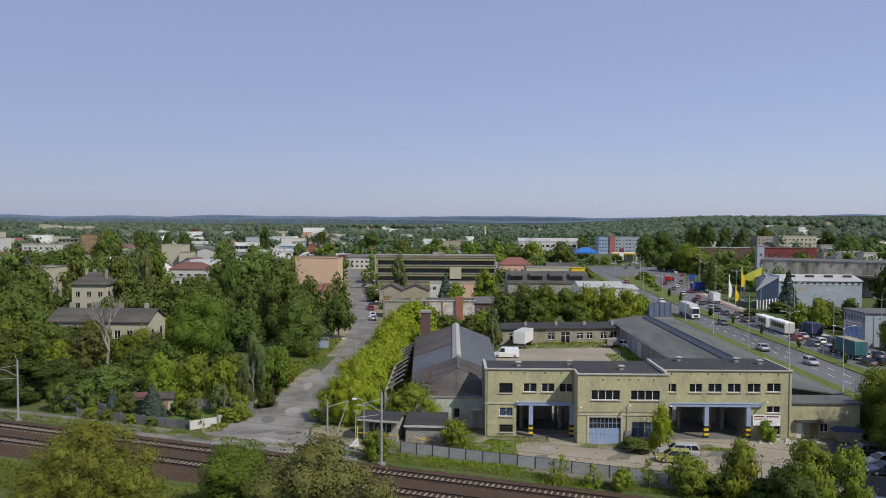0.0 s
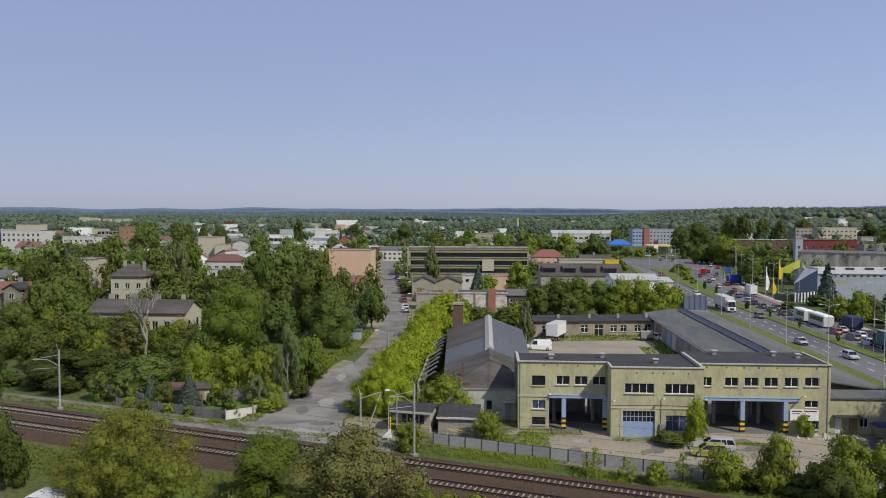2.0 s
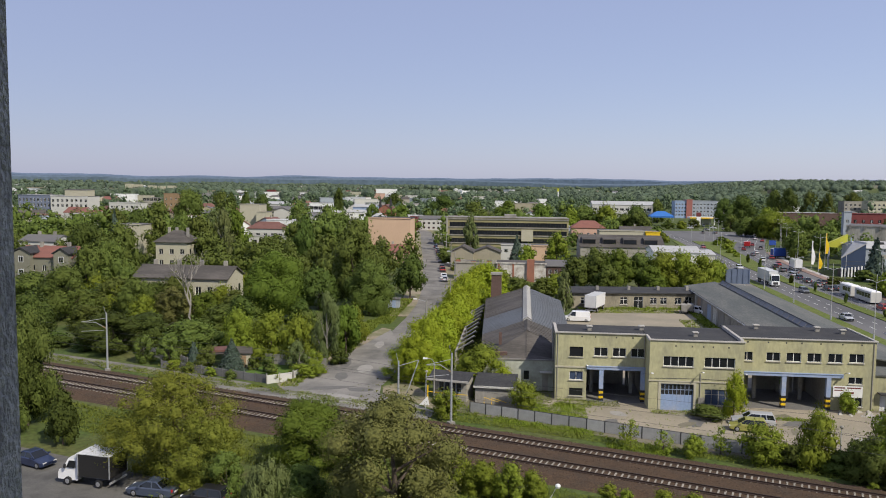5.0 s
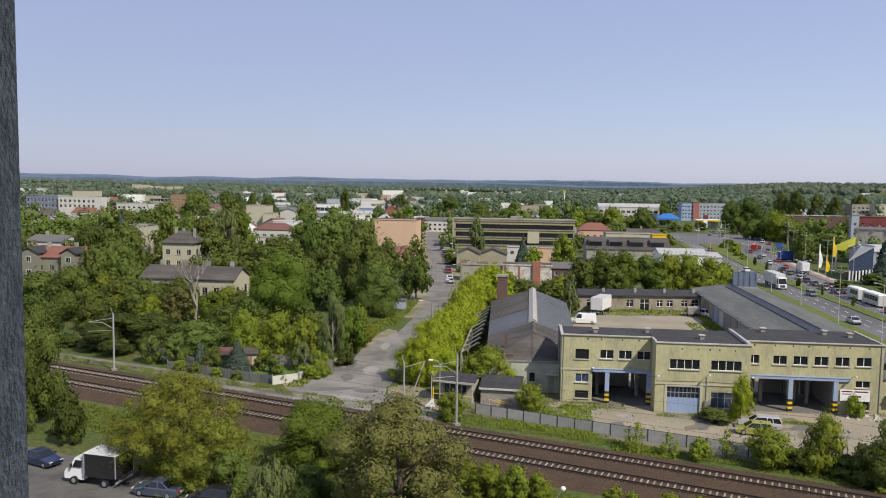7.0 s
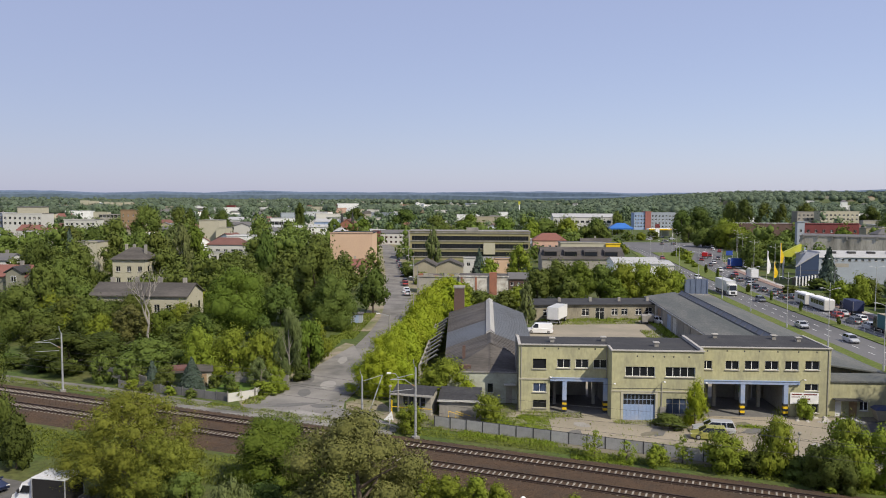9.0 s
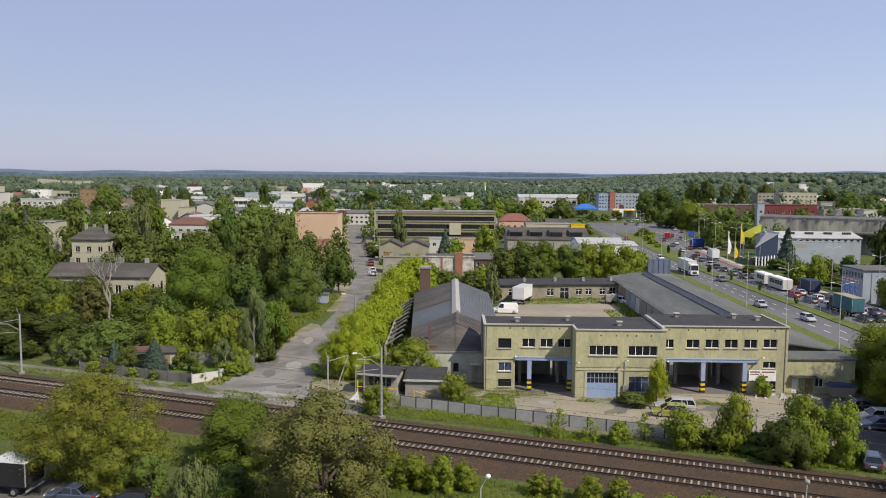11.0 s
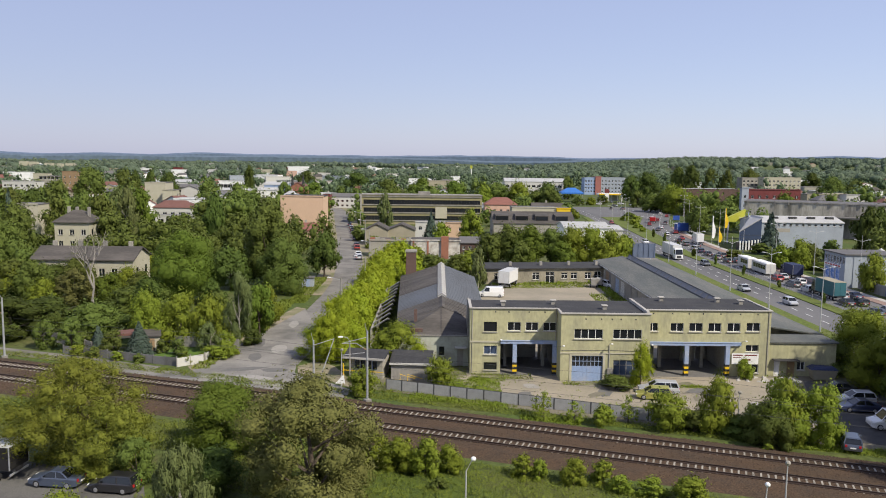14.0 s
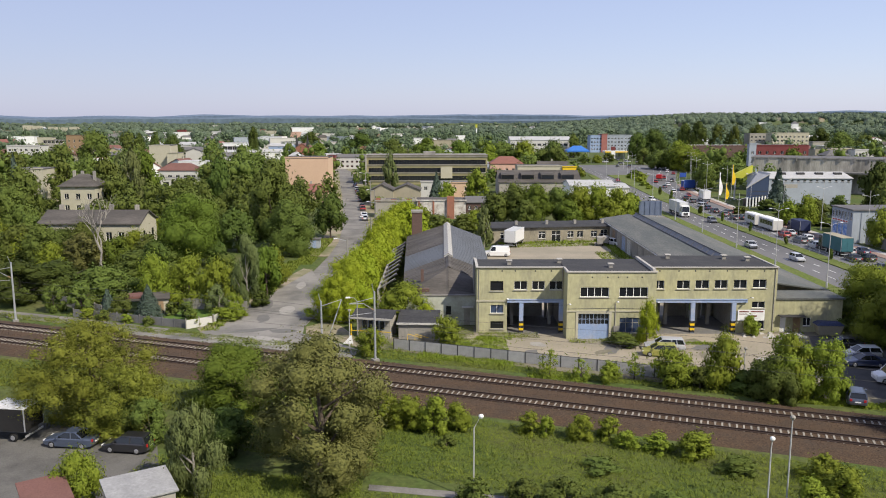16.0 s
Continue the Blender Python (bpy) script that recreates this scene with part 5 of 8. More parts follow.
BUSHES_NEAR = [
    ("bush", -5.8, 67.4, 3.2, 2.0), ("bush", -2.9, 66.6, 3.0, 1.9), ("bush", -0.8, 65.7, 3.2, 1.7), ("bush", 1.3, 66.1, 2.5, 1.3),
    ("bush", 7.6, 65.2, 1.9, 1.1), ("bush", 8.9, 65.0, 1.7, 0.9), ("bush", 11.7, 63.9, 2.2, 1.4), ("bush", 14.2, 64.2, 1.8, 1.2),
    ("bush", 15.3, 62.4, 1.4, 1.2), ("bush", 17.7, 61.5, 1.5, 1.3), ("bush", 20.3, 60.2, 2.3, 1.8), ("bush", 28.6, 56.0, 2.0, 1.8),
    ("darkbush", 2.2, 52.0, 2.1, 1.2), ("darkbush", 5.6, 52.2, 2.0, 1.5), ("darkbush", 8.6, 51.4, 2.4, 2.0), ("darkbush", 11.6, 50.6, 2.3, 2.0),
    ("darkbush", 15.5, 51.0, 1.8, 1.8), ("darkbush", 0.3, 62.7, 0.9, 0.9), ("darkbush", 22.6, 57.4, 1.4, 1.7), ("darkbush", 12.2, 57.8, 0.9, 1.6)]
BUSHES_FAR = [
    ("bush", 28.4, 52.5, 2.7, 1.7), ("bush", 25.4, 51.0, 2.6, 1.5), ("darkbush", -43.8, 82.0, 1.3, 2.1), ("darkbush", -24.5, 63.0, 4.1, 1.8),
    ("darkbush", -27.0, 65.0, 4.1, 1.7), ("bush", 31.4, 72.0, 0.8, 0.6), ("bush", 31.7, 77.0, 2.0, 1.7), ("darkbush", 30.7, 76.0, 2.0, 2.0),
    ("darkbush", 27.0, 79.0, 1.3, 1.7), ("bush", -29.9, 104.0, 1.9, 1.9), ("bush", -28.5, 106.0, 3.4, 1.7), ("darkbush", -54.9, 109.0, 4.3, 1.6),
    ("darkbush", -50.5, 108.0, 4.2, 1.9), ("darkbush", -44.1, 106.5, 3.4, 1.6), ("darkbush", -46.0, 104.4, 1.5, 1.1), ("bush", -42.4, 103.0, 1.3, 1.0), ("bush", -48.6, 105.2, 1.6, 1.2),
    ("darkbush", -39.0, 101.8, 1.2, 0.9), ("darkbush", -35.2, 105.6, 2.4, 1.3)]
BUSHES = BUSHES_NEAR + BUSHES_FAR

for row in TREES:
    tree(*row, group="street trees" if row[0] == "bright" else "trees round the railway")
for i in range(15):
    y = 104 + i * 6.2
    tree("bright", -14.0 + (i % 3) * 1.0 + 0.045 * (y - 104), y, 6.6 + 1.2 * math.sin(i * 2.3), 3.1, "street trees")
for row in (("fresh", 92.6, 166.5, 8.2, 3.4), ("mid", -73, 143, 8.2, 3.8), ("mid", -79, 146, 8.0, 4.2)):
    tree(*row, group="trees round the railway")
for row in BUSHES:
    tree(*row, group="bushes beside the railway")
# unseen trees added to the east, tall enough to shade the parking yard
for row in (("mid", 53.5, 74, 11.5, 5.2), ("dark", 57.5, 82, 18, 6), ("mid", 61, 91, 17, 6), ("dark", 49.5, 67.5, 9, 4.2), ("mid", 52, 60, 13, 5.5), ("dark", 61, 70, 19, 6.5), ("mid", 64, 79, 19, 7), ("mid", 45.5, 61, 10, 4.5), ("mid", 54.5, 79, 16, 5), ("dark", 58, 87, 18, 5.5), ("mid", 51, 72, 15, 4.5)):
    tree(*row, group="trees round the parking yard")
# undergrowth at the edge of the wood
rw = random.Random(12)
for i in range(28):
    x = -92 + i * 2.4
    if -46 < x < -29:
        continue
    tree(rw.choice(("dark", "darkbush", "dark", "dark")), x + rw.uniform(-0.8, 0.8), 113.5 - (x + 60) * 0.16 + rw.uniform(0, 6), rw.uniform(1.8, 4.2), rw.uniform(1.5, 2.6), "edge of the wood")
for i in range(34):
    x, y = rw.uniform(-125, -32), rw.uniform(122, 190)
    if -68 < x < -42 and 145 < y < 165:
        continue
    tree(rw.choice(("mid", "dark", "mid", "fresh")), x, y, rw.uniform(4.0, 7.0), rw.uniform(3.0, 4.6), "trees of the wood")

# bare dead tree
dead = thing("dead_tree", "leafless grey dead tree with spreading branches", "tree", (-58.5, 134, 0))
dead.scale = (1.9, 1.9, 1.5)
rd = random.Random(3)


def branch(p, d, length, r, depth):
    q = p + d * length
    m = Mesh().tube([p, p + d * length * 0.5 + Vector((rd.uniform(-0.1, 0.1), 0, rd.uniform(0, 0.15))) * length, q], [r, r * 0.75, r * 0.5], 5)
    part("branch" if depth else "trunk", m, M_BARKGREY, dead)
    if depth < 4:
        for _ in range(3 if depth < 2 else 2):
            e = (d + Vector((rd.uniform(-0.8, 0.8), rd.uniform(-0.6, 0.6), rd.uniform(0.0, 0.5)))).normalized()
            branch(q, e, length * rd.uniform(0.66, 0.88), r * 0.58, depth + 1)


branch(Vector((0, 0, -0.1)), Vector((0, 0, 1)), 3.0, 0.15, 0)

# grass and weeds
rg = np.random.default_rng(9)


def weeds(name, label, polys, count, size, material, tall=0.5, fine=False):
    """Tufts of blades scattered over rectangles (x0, x1, y0, y1, slope) whose far edge follows the railway."""
    c = []
    area = [abs((p[1] - p[0]) * (p[3] - p[2])) for p in polys]
    for p, a in zip(polys, area):
        k = int(count * a / sum(area))
        x, v = rg.uniform(p[0], p[1], k), rg.uniform(p[2], p[3], k)
        c.append(np.stack([x, v + p[4] * x, rg.random(k) * tall * (0.3 + 0.7 * (np.sin(x * 1.3 + v) * np.sin(v * 0.9 - x * 0.4) > 0))], 1))
    c = np.concatenate(c)
    d = rg.normal(size=c.shape)
    d[:, 2] = np.abs(d[:, 2]) * 0.6 + 0.3
    tagged(part(name, leaf_mesh(name, c, d, size, material, rg, 5.0 if fine else 3.0, -0.8, np.stack([0.2 * d[:, 0], 0.2 * d[:, 1], 1 + 0 * d[:, 2]], 1), 0.5), None), label, "grass", kind="stuff")


weeds("tall_grass", "tall unmown grass and weeds", [(-24, 45, 56.0, 69.6, -0.348), (-24, 45, 46.0, 52.6, -0.348)] , 190000, 0.042, M_BLADE, 0.38, True)
weeds("corner_grass", "rough grass beside the car park", [(-23, -6, 47, 57, 0)], 26000, 0.045, M_BLADE, 0.3, True)
weeds("left_grass", "tall grass by the railway", [(-70, -24, 62, 69.6, -0.348)], 26000, 0.06, M_BLADE, 0.35, True)
weeds("trackside_grass", "grass strip along the track", [(-75, 45, 84.8, 87.0, -0.348)], 30000, 0.055, M_BLADE, 0.3, True)
weeds("yard_weeds", "weeds growing in the forecourt", [(-9, 9, 87.5, 91.5, -0.348), (4.5, 12, 95.6, 98, 0), (15.5, 21, 93.3, 95, 0), (-8, 4, 96, 101, 0)], 12000, 0.07, M_BLADE, 0.25, True)
weeds("yard_tufts", "scattered weeds in cracks of the forecourt", [(3, 44, 87.5, 96, -0.12)], 500, 0.13, L_FRESH, 0.2)
weeds("yard_patches", "green weed patches in the forecourt", [(-3, 8, 86.4, 88.2, -0.3), (-0.4, 7.8, 90.5, 95.6, -0.08), (9, 15, 83.2, 84.6, -0.3), (4.2, 8.6, 94.6, 96.4, 0), (29, 36, 92.5, 93.6, 0), (20, 24, 88, 89.5, -0.2), (33, 43, 79.5, 81, -0.2)], 16000, 0.08, L_FRESH, 0.25, True)
weeds("court_weeds", "weeds along the courtyard walls", [(12, 36, 168.3, 170.4, 0.14), (34.8, 36.9, 110, 172, 0)], 5000, 0.2, L_FRESH, 0.5)
weeds("court_grass", "green weeds spreading over the courtyard edges", [(31, 36.8, 118, 160, 0), (13, 33, 163.5, 168.5, 0.14), (8, 11, 108, 150, 0)], 9000, 0.2, M_BLADE, 0.16)
weeds("verge_grass", "grass between wood and street", [(-31.2, -29.0, 99, 124, 0.0), (-29.5, -26.6, 120, 150, 0.0), (-28, -24.6, 146, 178, 0.0)], 12000, 0.18, M_BLADE, 0.3)


# buildings of the town
def building(name, label, x, y, w, d, h, wall=None, roof="flat", roofmat=None, turn=0, rows=0, cols=0, win=(1.1, 1.4), first=1.0, rise=2.5, bars=1, strip=False, chimneys=0, frame_mat=None, group="", side=0, cat="house", over=0.3, z=None, trim=None):
    """A house: walls with windows through them, a roof with eaves, chimneys. The front faces -y before it is turned; x, y: the middle of its front."""
    wall, roofmat = wall or M_CREAM, roofmat or M_TARGREY
    ob = thing(name, label, cat, (x, y, height(x, y) if z is None else z), turn, group)
    holes, ww, wh = [], *win
    if rows:
        pitch = (h - first - 0.4) / rows
        for r in range(rows):
            for c in range(cols):
                cx = -w / 2 + w * (c + 0.5) / cols
                holes.append((cx - ww / 2, cx + ww / 2, first + r * pitch, first + r * pitch + wh))
    body = Mesh()
    wall_open(body, -w / 2, w / 2, -0.5, h, 0, 0.3, holes)
    body.box(-w / 2, d - 0.3, -0.5, w / 2, d, h).box(-w / 2, 0.3, -0.5, -w / 2 + 0.3, d - 0.3, h).box(w / 2 - 0.3, 0.3, -0.5, w / 2, d - 0.3, h)
    part("wall", body, wall, ob)
    for a, b, c, e in holes:
        window(ob, a, c, b - a, e - c, bars=bars, frame_mat=frame_mat, sill=y < 260, pane=True)
    for k in range(side):
        for r in range(max(rows, 1)):
            cy = d * (k + 0.5) / side
            zz = first + r * (h - first - 0.4) / max(rows, 1)
            for sx in ((-1, 1) if x > 0 else (1,)):
                o = part("window", Mesh().box(-0.02, -0.5, 0, 0.02, 0.5, wh), M_GLASS, ob)
                o.matrix_basis = pose(sx * w / 2, cy, zz)
    o = over
    rm = Mesh()
    if roof == "flat":
        rm.box(-w / 2 - o * 0.5, -o * 0.5, h, w / 2 + o * 0.5, d + o * 0.5, h + 0.22)
        part("coping", Mesh().box(-w / 2 - o * 0.6, -o * 0.7, h + 0.02, w / 2 + o * 0.6, -o * 0.5 - 0.003, h + 0.4), trim or wall, ob)
    elif roof == "gable":
        rm.loft([[(sx, -o, h - 0.05), (sx, d / 2, h + rise), (sx, d + o, h - 0.05), (sx, d + o, h - 0.25), (sx, d / 2, h + rise - 0.25), (sx, -o, h - 0.25)] for sx in (-w / 2 - o, w / 2 + o)])
        part("gable", Mesh().add([(-w / 2 + 0.01, 0.05, h), (-w / 2 + 0.01, d - 0.05, h), (-w / 2 + 0.01, d / 2, h + rise - 0.26), (-w / 2 + 0.3, 0.05, h), (-w / 2 + 0.3, d - 0.05, h), (-w / 2 + 0.3, d / 2, h + rise - 0.26)], [(0, 2, 1), (3, 4, 5), (0, 3, 5, 2), (1, 2, 5, 4)]), wall, ob)
        part("gable", Mesh().add([(w / 2 - 0.3, 0.05, h), (w / 2 - 0.3, d - 0.05, h), (w / 2 - 0.3, d / 2, h + rise - 0.26), (w / 2 - 0.01, 0.05, h), (w / 2 - 0.01, d - 0.05, h), (w / 2 - 0.01, d / 2, h + rise - 0.26)], [(0, 2, 1), (3, 4, 5), (0, 3, 5, 2), (1, 2, 5, 4)]), wall, ob)
    elif roof == "front":
        rm.loft([[(-w / 2 - o, sy, h - 0.05), (0, sy, h + rise), (w / 2 + o, sy, h - 0.05), (w / 2 + o, sy, h - 0.25), (0, sy, h + rise - 0.25), (-w / 2 - o, sy, h - 0.25)] for sy in (-o, d + o)])
        part("gable", Mesh().add([(-w / 2, 0.01, h), (w / 2, 0.01, h), (0, 0.01, h + rise - 0.26), (-w / 2, 0.3, h), (w / 2, 0.3, h), (0, 0.3, h + rise - 0.26)], [(0, 1, 2), (3, 5, 4), (0, 2, 5, 3), (1, 4, 5, 2)]), wall, ob)
    elif roof == "hip":
        i = min(w, d) * 0.42
        ring = [[(-w / 2 - o, -o, h), (w / 2 + o, -o, h), (w / 2 + o, d + o, h), (-w / 2 - o, d + o, h)]]
        ring.append([(-w / 2 + i, i, h + rise), (w / 2 - i, i, h + rise), (w / 2 - i, d - i, h + rise), (-w / 2 + i, d - i, h + rise)])
        rm.loft([[(p[0], p[1], h - 0.15) for p in ring[0]]] + ring)
    roof_ob = part("roof", rm, roofmat, ob)
    rc = random.Random(int(abs(x) * 10 + y))
    for k in range(chimneys):
        cx, cy = -w / 2 + w * (k + 0.5) / chimneys + rc.uniform(-0.5, 0.5), d * rc.uniform(0.4, 0.65)
        top = h + (rise if roof != "flat" else 0.2) + 0.9
        ch = part("chimney", Mesh().box(cx - 0.35, cy - 0.35, h, cx + 0.35, cy + 0.35, top), M_CONCRETE if k % 3 else M_GREYWALL, roof_ob)
    return ob


TOWN = []


def b(name, label, x, y, w, d, h, *a, **k):
    TOWN.append((x, y, max(w, d) * 0.5 + 1.5))
    return building(name, label, x, y, w, d, h, *a, **k)


b("apartment_house", "windowless salmon-coloured gable wall of a tall flat-roofed block", -47.2, 276, 14.9, 12, 13.6, M_ORANGE, roofmat=M_TAR, trim=M_ORANGE)
b("roof_house", "red-tiled low house beside the salmon block", -43.5, 258, 12, 7, 3.6, M_PINK, "gable", M_REDROOF, rise=2.2, chimneys=1)
b("office_block", "long three-storey office block with dark ribbon windows and beige bands", -6.5, 330, 50, 13, 12.0, M_OCHRE, roofmat=M_CONCRETE, rows=3, cols=1, win=(48.6, 1.85), first=1.7, bars=42, frame_mat=M_DARKSTEEL, side=0, trim=M_CONCRETE, cat="office building", turn=1.5)
part("penthouse", Mesh().box(-1.5, 4, 12.2, 3.5, 8, 13.4), M_CONCRETE, bpy.data.objects["office_block"])
part("entrance_block", Mesh().box(5.6, -0.9, 2.6, 10.4, -0.01, 7.4), M_CREAM, bpy.data.objects["office_block"])
for zz in (1.3, 4.6, 7.9, 11.3):
    part("spandrel_ledge", Mesh().box(-25, -0.35, zz, 25, -0.004, zz + 0.35), M_CONCRETE, bpy.data.objects["office_block"])
part("end_wall", Mesh().box(-25.6, -0.6, 0, -25.02, 13.4, 12.2), M_GREYWALL, bpy.data.objects["office_block"])
b("row_house", "white two-storey house with red end and small dark windows", -50.5, 432, 15.5, 9, 6.4, M_WHITEWALL, "gable", M_TARGREY, rows=2, cols=6, win=(1.2, 1.0), frame_mat=M_REDWALL, rise=1.6)
b("red_annexe", "small dark red rendered house", -59.5, 425, 3.6, 9, 7.6, M_REDWALL, rows=1, cols=1)
b("long_house", "white house with a long dark red hipped roof", -104.2, 312, 15.4, 9, 7.0, M_WHITEWALL, "hip", M_BROWNROOF, rows=2, cols=5, win=(1.6, 1.3), rise=2.6)
b("garage_row", "row of low pale garages with flat roofs", -96, 292, 21, 6, 5.2, M_WHITEWALL, rows=1, cols=7, win=(2.2, 1.6), first=2.4)
b("block", "cream windowless block with a flat roof", -142.7, 402, 10.4, 12, 13.6, M_CREAM)
b("block_low", "cream low annexe with flat roof", -135, 398, 5.5, 9, 10.0, M_CREAM)
b("hall", "long white industrial hall with a pale roof", -182, 545, 26, 18, 9.6, M_WHITEWALL, "gable", M_CORRPALE, rise=1.6)
b("hall", "grey industrial hall with dark windows", -146, 455, 26, 14, 9.6, M_GREYWALL, "gable", M_TARGREY, rows=1, cols=8, win=(2, 1.2), first=6.8, rise=1.5)
b("shed_house", "white gabled shed with dark roof", -131.6, 422, 9, 12, 10.0, M_WHITEWALL, "front", M_TARGREY, rise=1.8)
b("shed_house", "white gabled house with grey roof", -109.3, 392, 8, 12, 8.6, M_WHITEWALL, "front", M_TARGREY, rise=1.8, rows=1, cols=2)
b("hall", "flat white shop hall with a window band", -147, 570, 20, 16, 9.8, M_WHITE, rows=1, cols=6, win=(3.2, 2.6), first=5.0)
b("hall", "low hall with a white sheet roof", -111, 545, 16, 14, 8.6, M_BLUEPALE, "gable", M_CORRPALE, rise=1.4)
b("hall", "grey flat-roofed workshop with pale roof", -120, 470, 20, 10, 7.6, M_GREYWALL, "gable", M_CORRPALE, rise=1.2)
b("villa", "grey rendered villa with a dark hipped roof and white windows", -104.3, 226, 9.8, 9, 8.0, M_CREAM, "hip", M_CORR, rows=2, cols=3, win=(1.3, 1.6), rise=3.2, chimneys=3, side=2, over=0.6)
b("tenement", "long old grey rendered house with dark felt roof and chimneys", -67.9, 151, 19.2, 9, 7.2, M_CREAM, "gable", M_CORR, rows=2, cols=8, win=(1.15, 1.6), rise=2.1, chimneys=4, side=2, first=0.9, over=0.4)
b("house", "cream flat-roofed house with a bare side wall", -131, 252, 8.5, 9, 11.2, M_CREAM, rows=2, cols=1, win=(1.0, 1.3))
b("hall", "long white flat-roofed hall with square windows", -227, 432, 18, 10, 12.4, M_WHITEWALL, rows=1, cols=6, win=(1.4, 1.2), first=9.6, chimneys=3)
b("hall", "grey works building with white sill band", -293, 604, 18, 12, 10.8, M_GREYWALL, rows=1, cols=6, win=(2.4, 2.2), first=8.6)
b("brick_block", "unrendered reddish brick block", -240.6, 522, 10.4, 12, 16.2, M_BROWN, rows=2, cols=3, win=(0.9, 1.6), first=8.0)
b("works", "blue-grey factory wing with rows of tall windows", -315.3, 484, 22, 16, 14.7, M_SLATEWALL, rows=2, cols=9, win=(1.2, 2.2), first=7.4, chimneys=2, roofmat=M_CORRPALE)
wk = b("works", "white factory wing with square windows and a raised cream block", -290.2, 482, 25.3, 14, 14.4, M_WHITEWALL, rows=2, cols=8, win=(1.5, 1.8), first=7.6, roofmat=M_TARGREY)
part("upper_block", Mesh().box(-5.3, 4, 14.6, 10.5, 12, 18.6), M_CREAM, wk)
part("upper_roof", Mesh().box(-5.6, 3.7, 18.6, 10.8, 12.3, 18.9), M_TARGREY, wk)
b("house", "white two-storey house with square windows", -197, 332, 10, 9, 10.6, M_WHITEWALL, rows=2, cols=3, win=(1.3, 1.4), first=4.2)
semi = b("semi_detached_house", "olive-grey rendered house with dark gables and red tin roof", -109.5, 171, 13.7, 9, 8.6, M_OLIVEWALL, "gable", M_REDROOF, rows=2, cols=5, win=(1.0, 1.4), rise=2.2, first=2.4, chimneys=2)
for sx, sw in ((-4.7, 4.4), (5.0, 3.6)):
    bay = part("gabled_bay", Mesh().box(sx - sw / 2, -1.4, -0.5, sx + sw / 2, -0.005, 9.4).add([(sx - sw / 2, -1.4, 9.4), (sx + sw / 2, -1.4, 9.4), (sx, -1.4, 10.5), (sx - sw / 2, 4, 9.4), (sx + sw / 2, 4, 9.4), (sx, 4, 10.5)], [(0, 1, 2), (3, 5, 4), (0, 2, 5, 3), (1, 4, 5, 2)]), M_OLIVEWALL, semi)
    part("bay_roof", Mesh().loft([[(sx - sw / 2 - 0.35, yy, 9.35), (sx, yy, 10.65), (sx + sw / 2 + 0.35, yy, 9.35), (sx + sw / 2 + 0.35, yy, 9.6), (sx, yy, 10.9), (sx - sw / 2 - 0.35, yy, 9.6)] for yy in (-1.7, 5)]), M_TAR, bay)
    for zz in (4.4, 7.4):
        part("bay_window", Mesh().box(sx - 0.6, -1.44, zz, sx + 0.6, -1.395, zz + 1.4), M_WHITE, bay)
        for px in (-0.5, 0.04):
            part("pane", Mesh().box(sx + px, -1.46, zz + 0.1, sx + px + 0.46, -1.43, zz + 1.3), M_GLASS, bay)
b("house", "low white house with a shallow dark roof among trees", -139.6, 215, 10.8, 9, 8.4, M_WHITEWALL, "gable", M_TARGREY, rise=1.6, rows=2, cols=4, chimneys=2)
ch = b("church", "small brick church with two thin spires", -89, 505, 9.4, 16, 8.6, M_BRICK, "front", M_BROWNROOF, rise=3.0, cat="church")
for sx in (-3.4, 3.4):
    part("spire", Mesh().loft([[(sx - s, 1 - s, zz), (sx + s, 1 - s, zz), (sx + s, 1 + s, zz), (sx - s, 1 + s, zz)] for zz, s in ((8, 0.9), (11, 0.8), (17, 0.05))]), M_TAR, ch)
b("mansard_house", "pink house with a red mansard roof and dormers", 28.3, 352, 14.6, 10, 7.4, M_PINK, "hip", M_REDROOF, rows=2, cols=5, win=(1.1, 1.3), rise=3.0)
wh = b("warehouse", "low dark-roofed warehouse with black boxed roof lights", 33.9, 276, 28.5, 20, 5.2, M_GREYWALL, "gable", M_CORR, rise=3.6)
for i in range(4):
    x = -13.5 + i * 7.0
    rl = part("roof_light", Mesh().loft([[(x, 2.0, 5.7), (x + 4.6, 2.0, 5.7), (x + 4.6, 2.0, 7.7), (x, 2.0, 7.7)], [(x, 7, 7.4), (x + 4.6, 7, 7.4), (x + 4.6, 7, 8.3), (x, 7, 8.3)]]), M_CORR, wh)
    part("roof_light_glass", Mesh().box(x + 0.2, 1.93, 6.15, x + 4.4, 1.995, 7.5), M_GLASS, rl)
b("hall", "long cream hall with a yellow end bay", 38.0, 312, 17.4, 10, 8.5, M_CREAM, roofmat=M_TARGREY)
b("hall_bay", "yellow sheet-clad end of a hall", 49.6, 311.5, 5.4, 10, 8.3, M_YELLOWP, roofmat=M_TARGREY)
b("sheet_hall", "white sheet-metal hall with a low arched roof", 45.6, 240, 13.6, 16, 6.9, M_WHITE, "gable", M_CORRPALE, rise=1.3)
b("sheet_hall", "white sheet-metal lean-to beside a hall", 56, 252, 6.4, 14, 5.4, M_WHITEWALL, "gable", M_CORRPALE, rise=0.9)
b("market_hall", "long pale roofed market hall", 70.2, 566, 44.8, 22, 12.2, M_WHITEWALL, "gable", M_CORRPALE, rise=2.2, rows=1, cols=12, win=(2.6, 1.6), first=8.0)
tent = thing("marquee", "bright blue pointed market marquee", "marquee", (88.6, 522, 0))
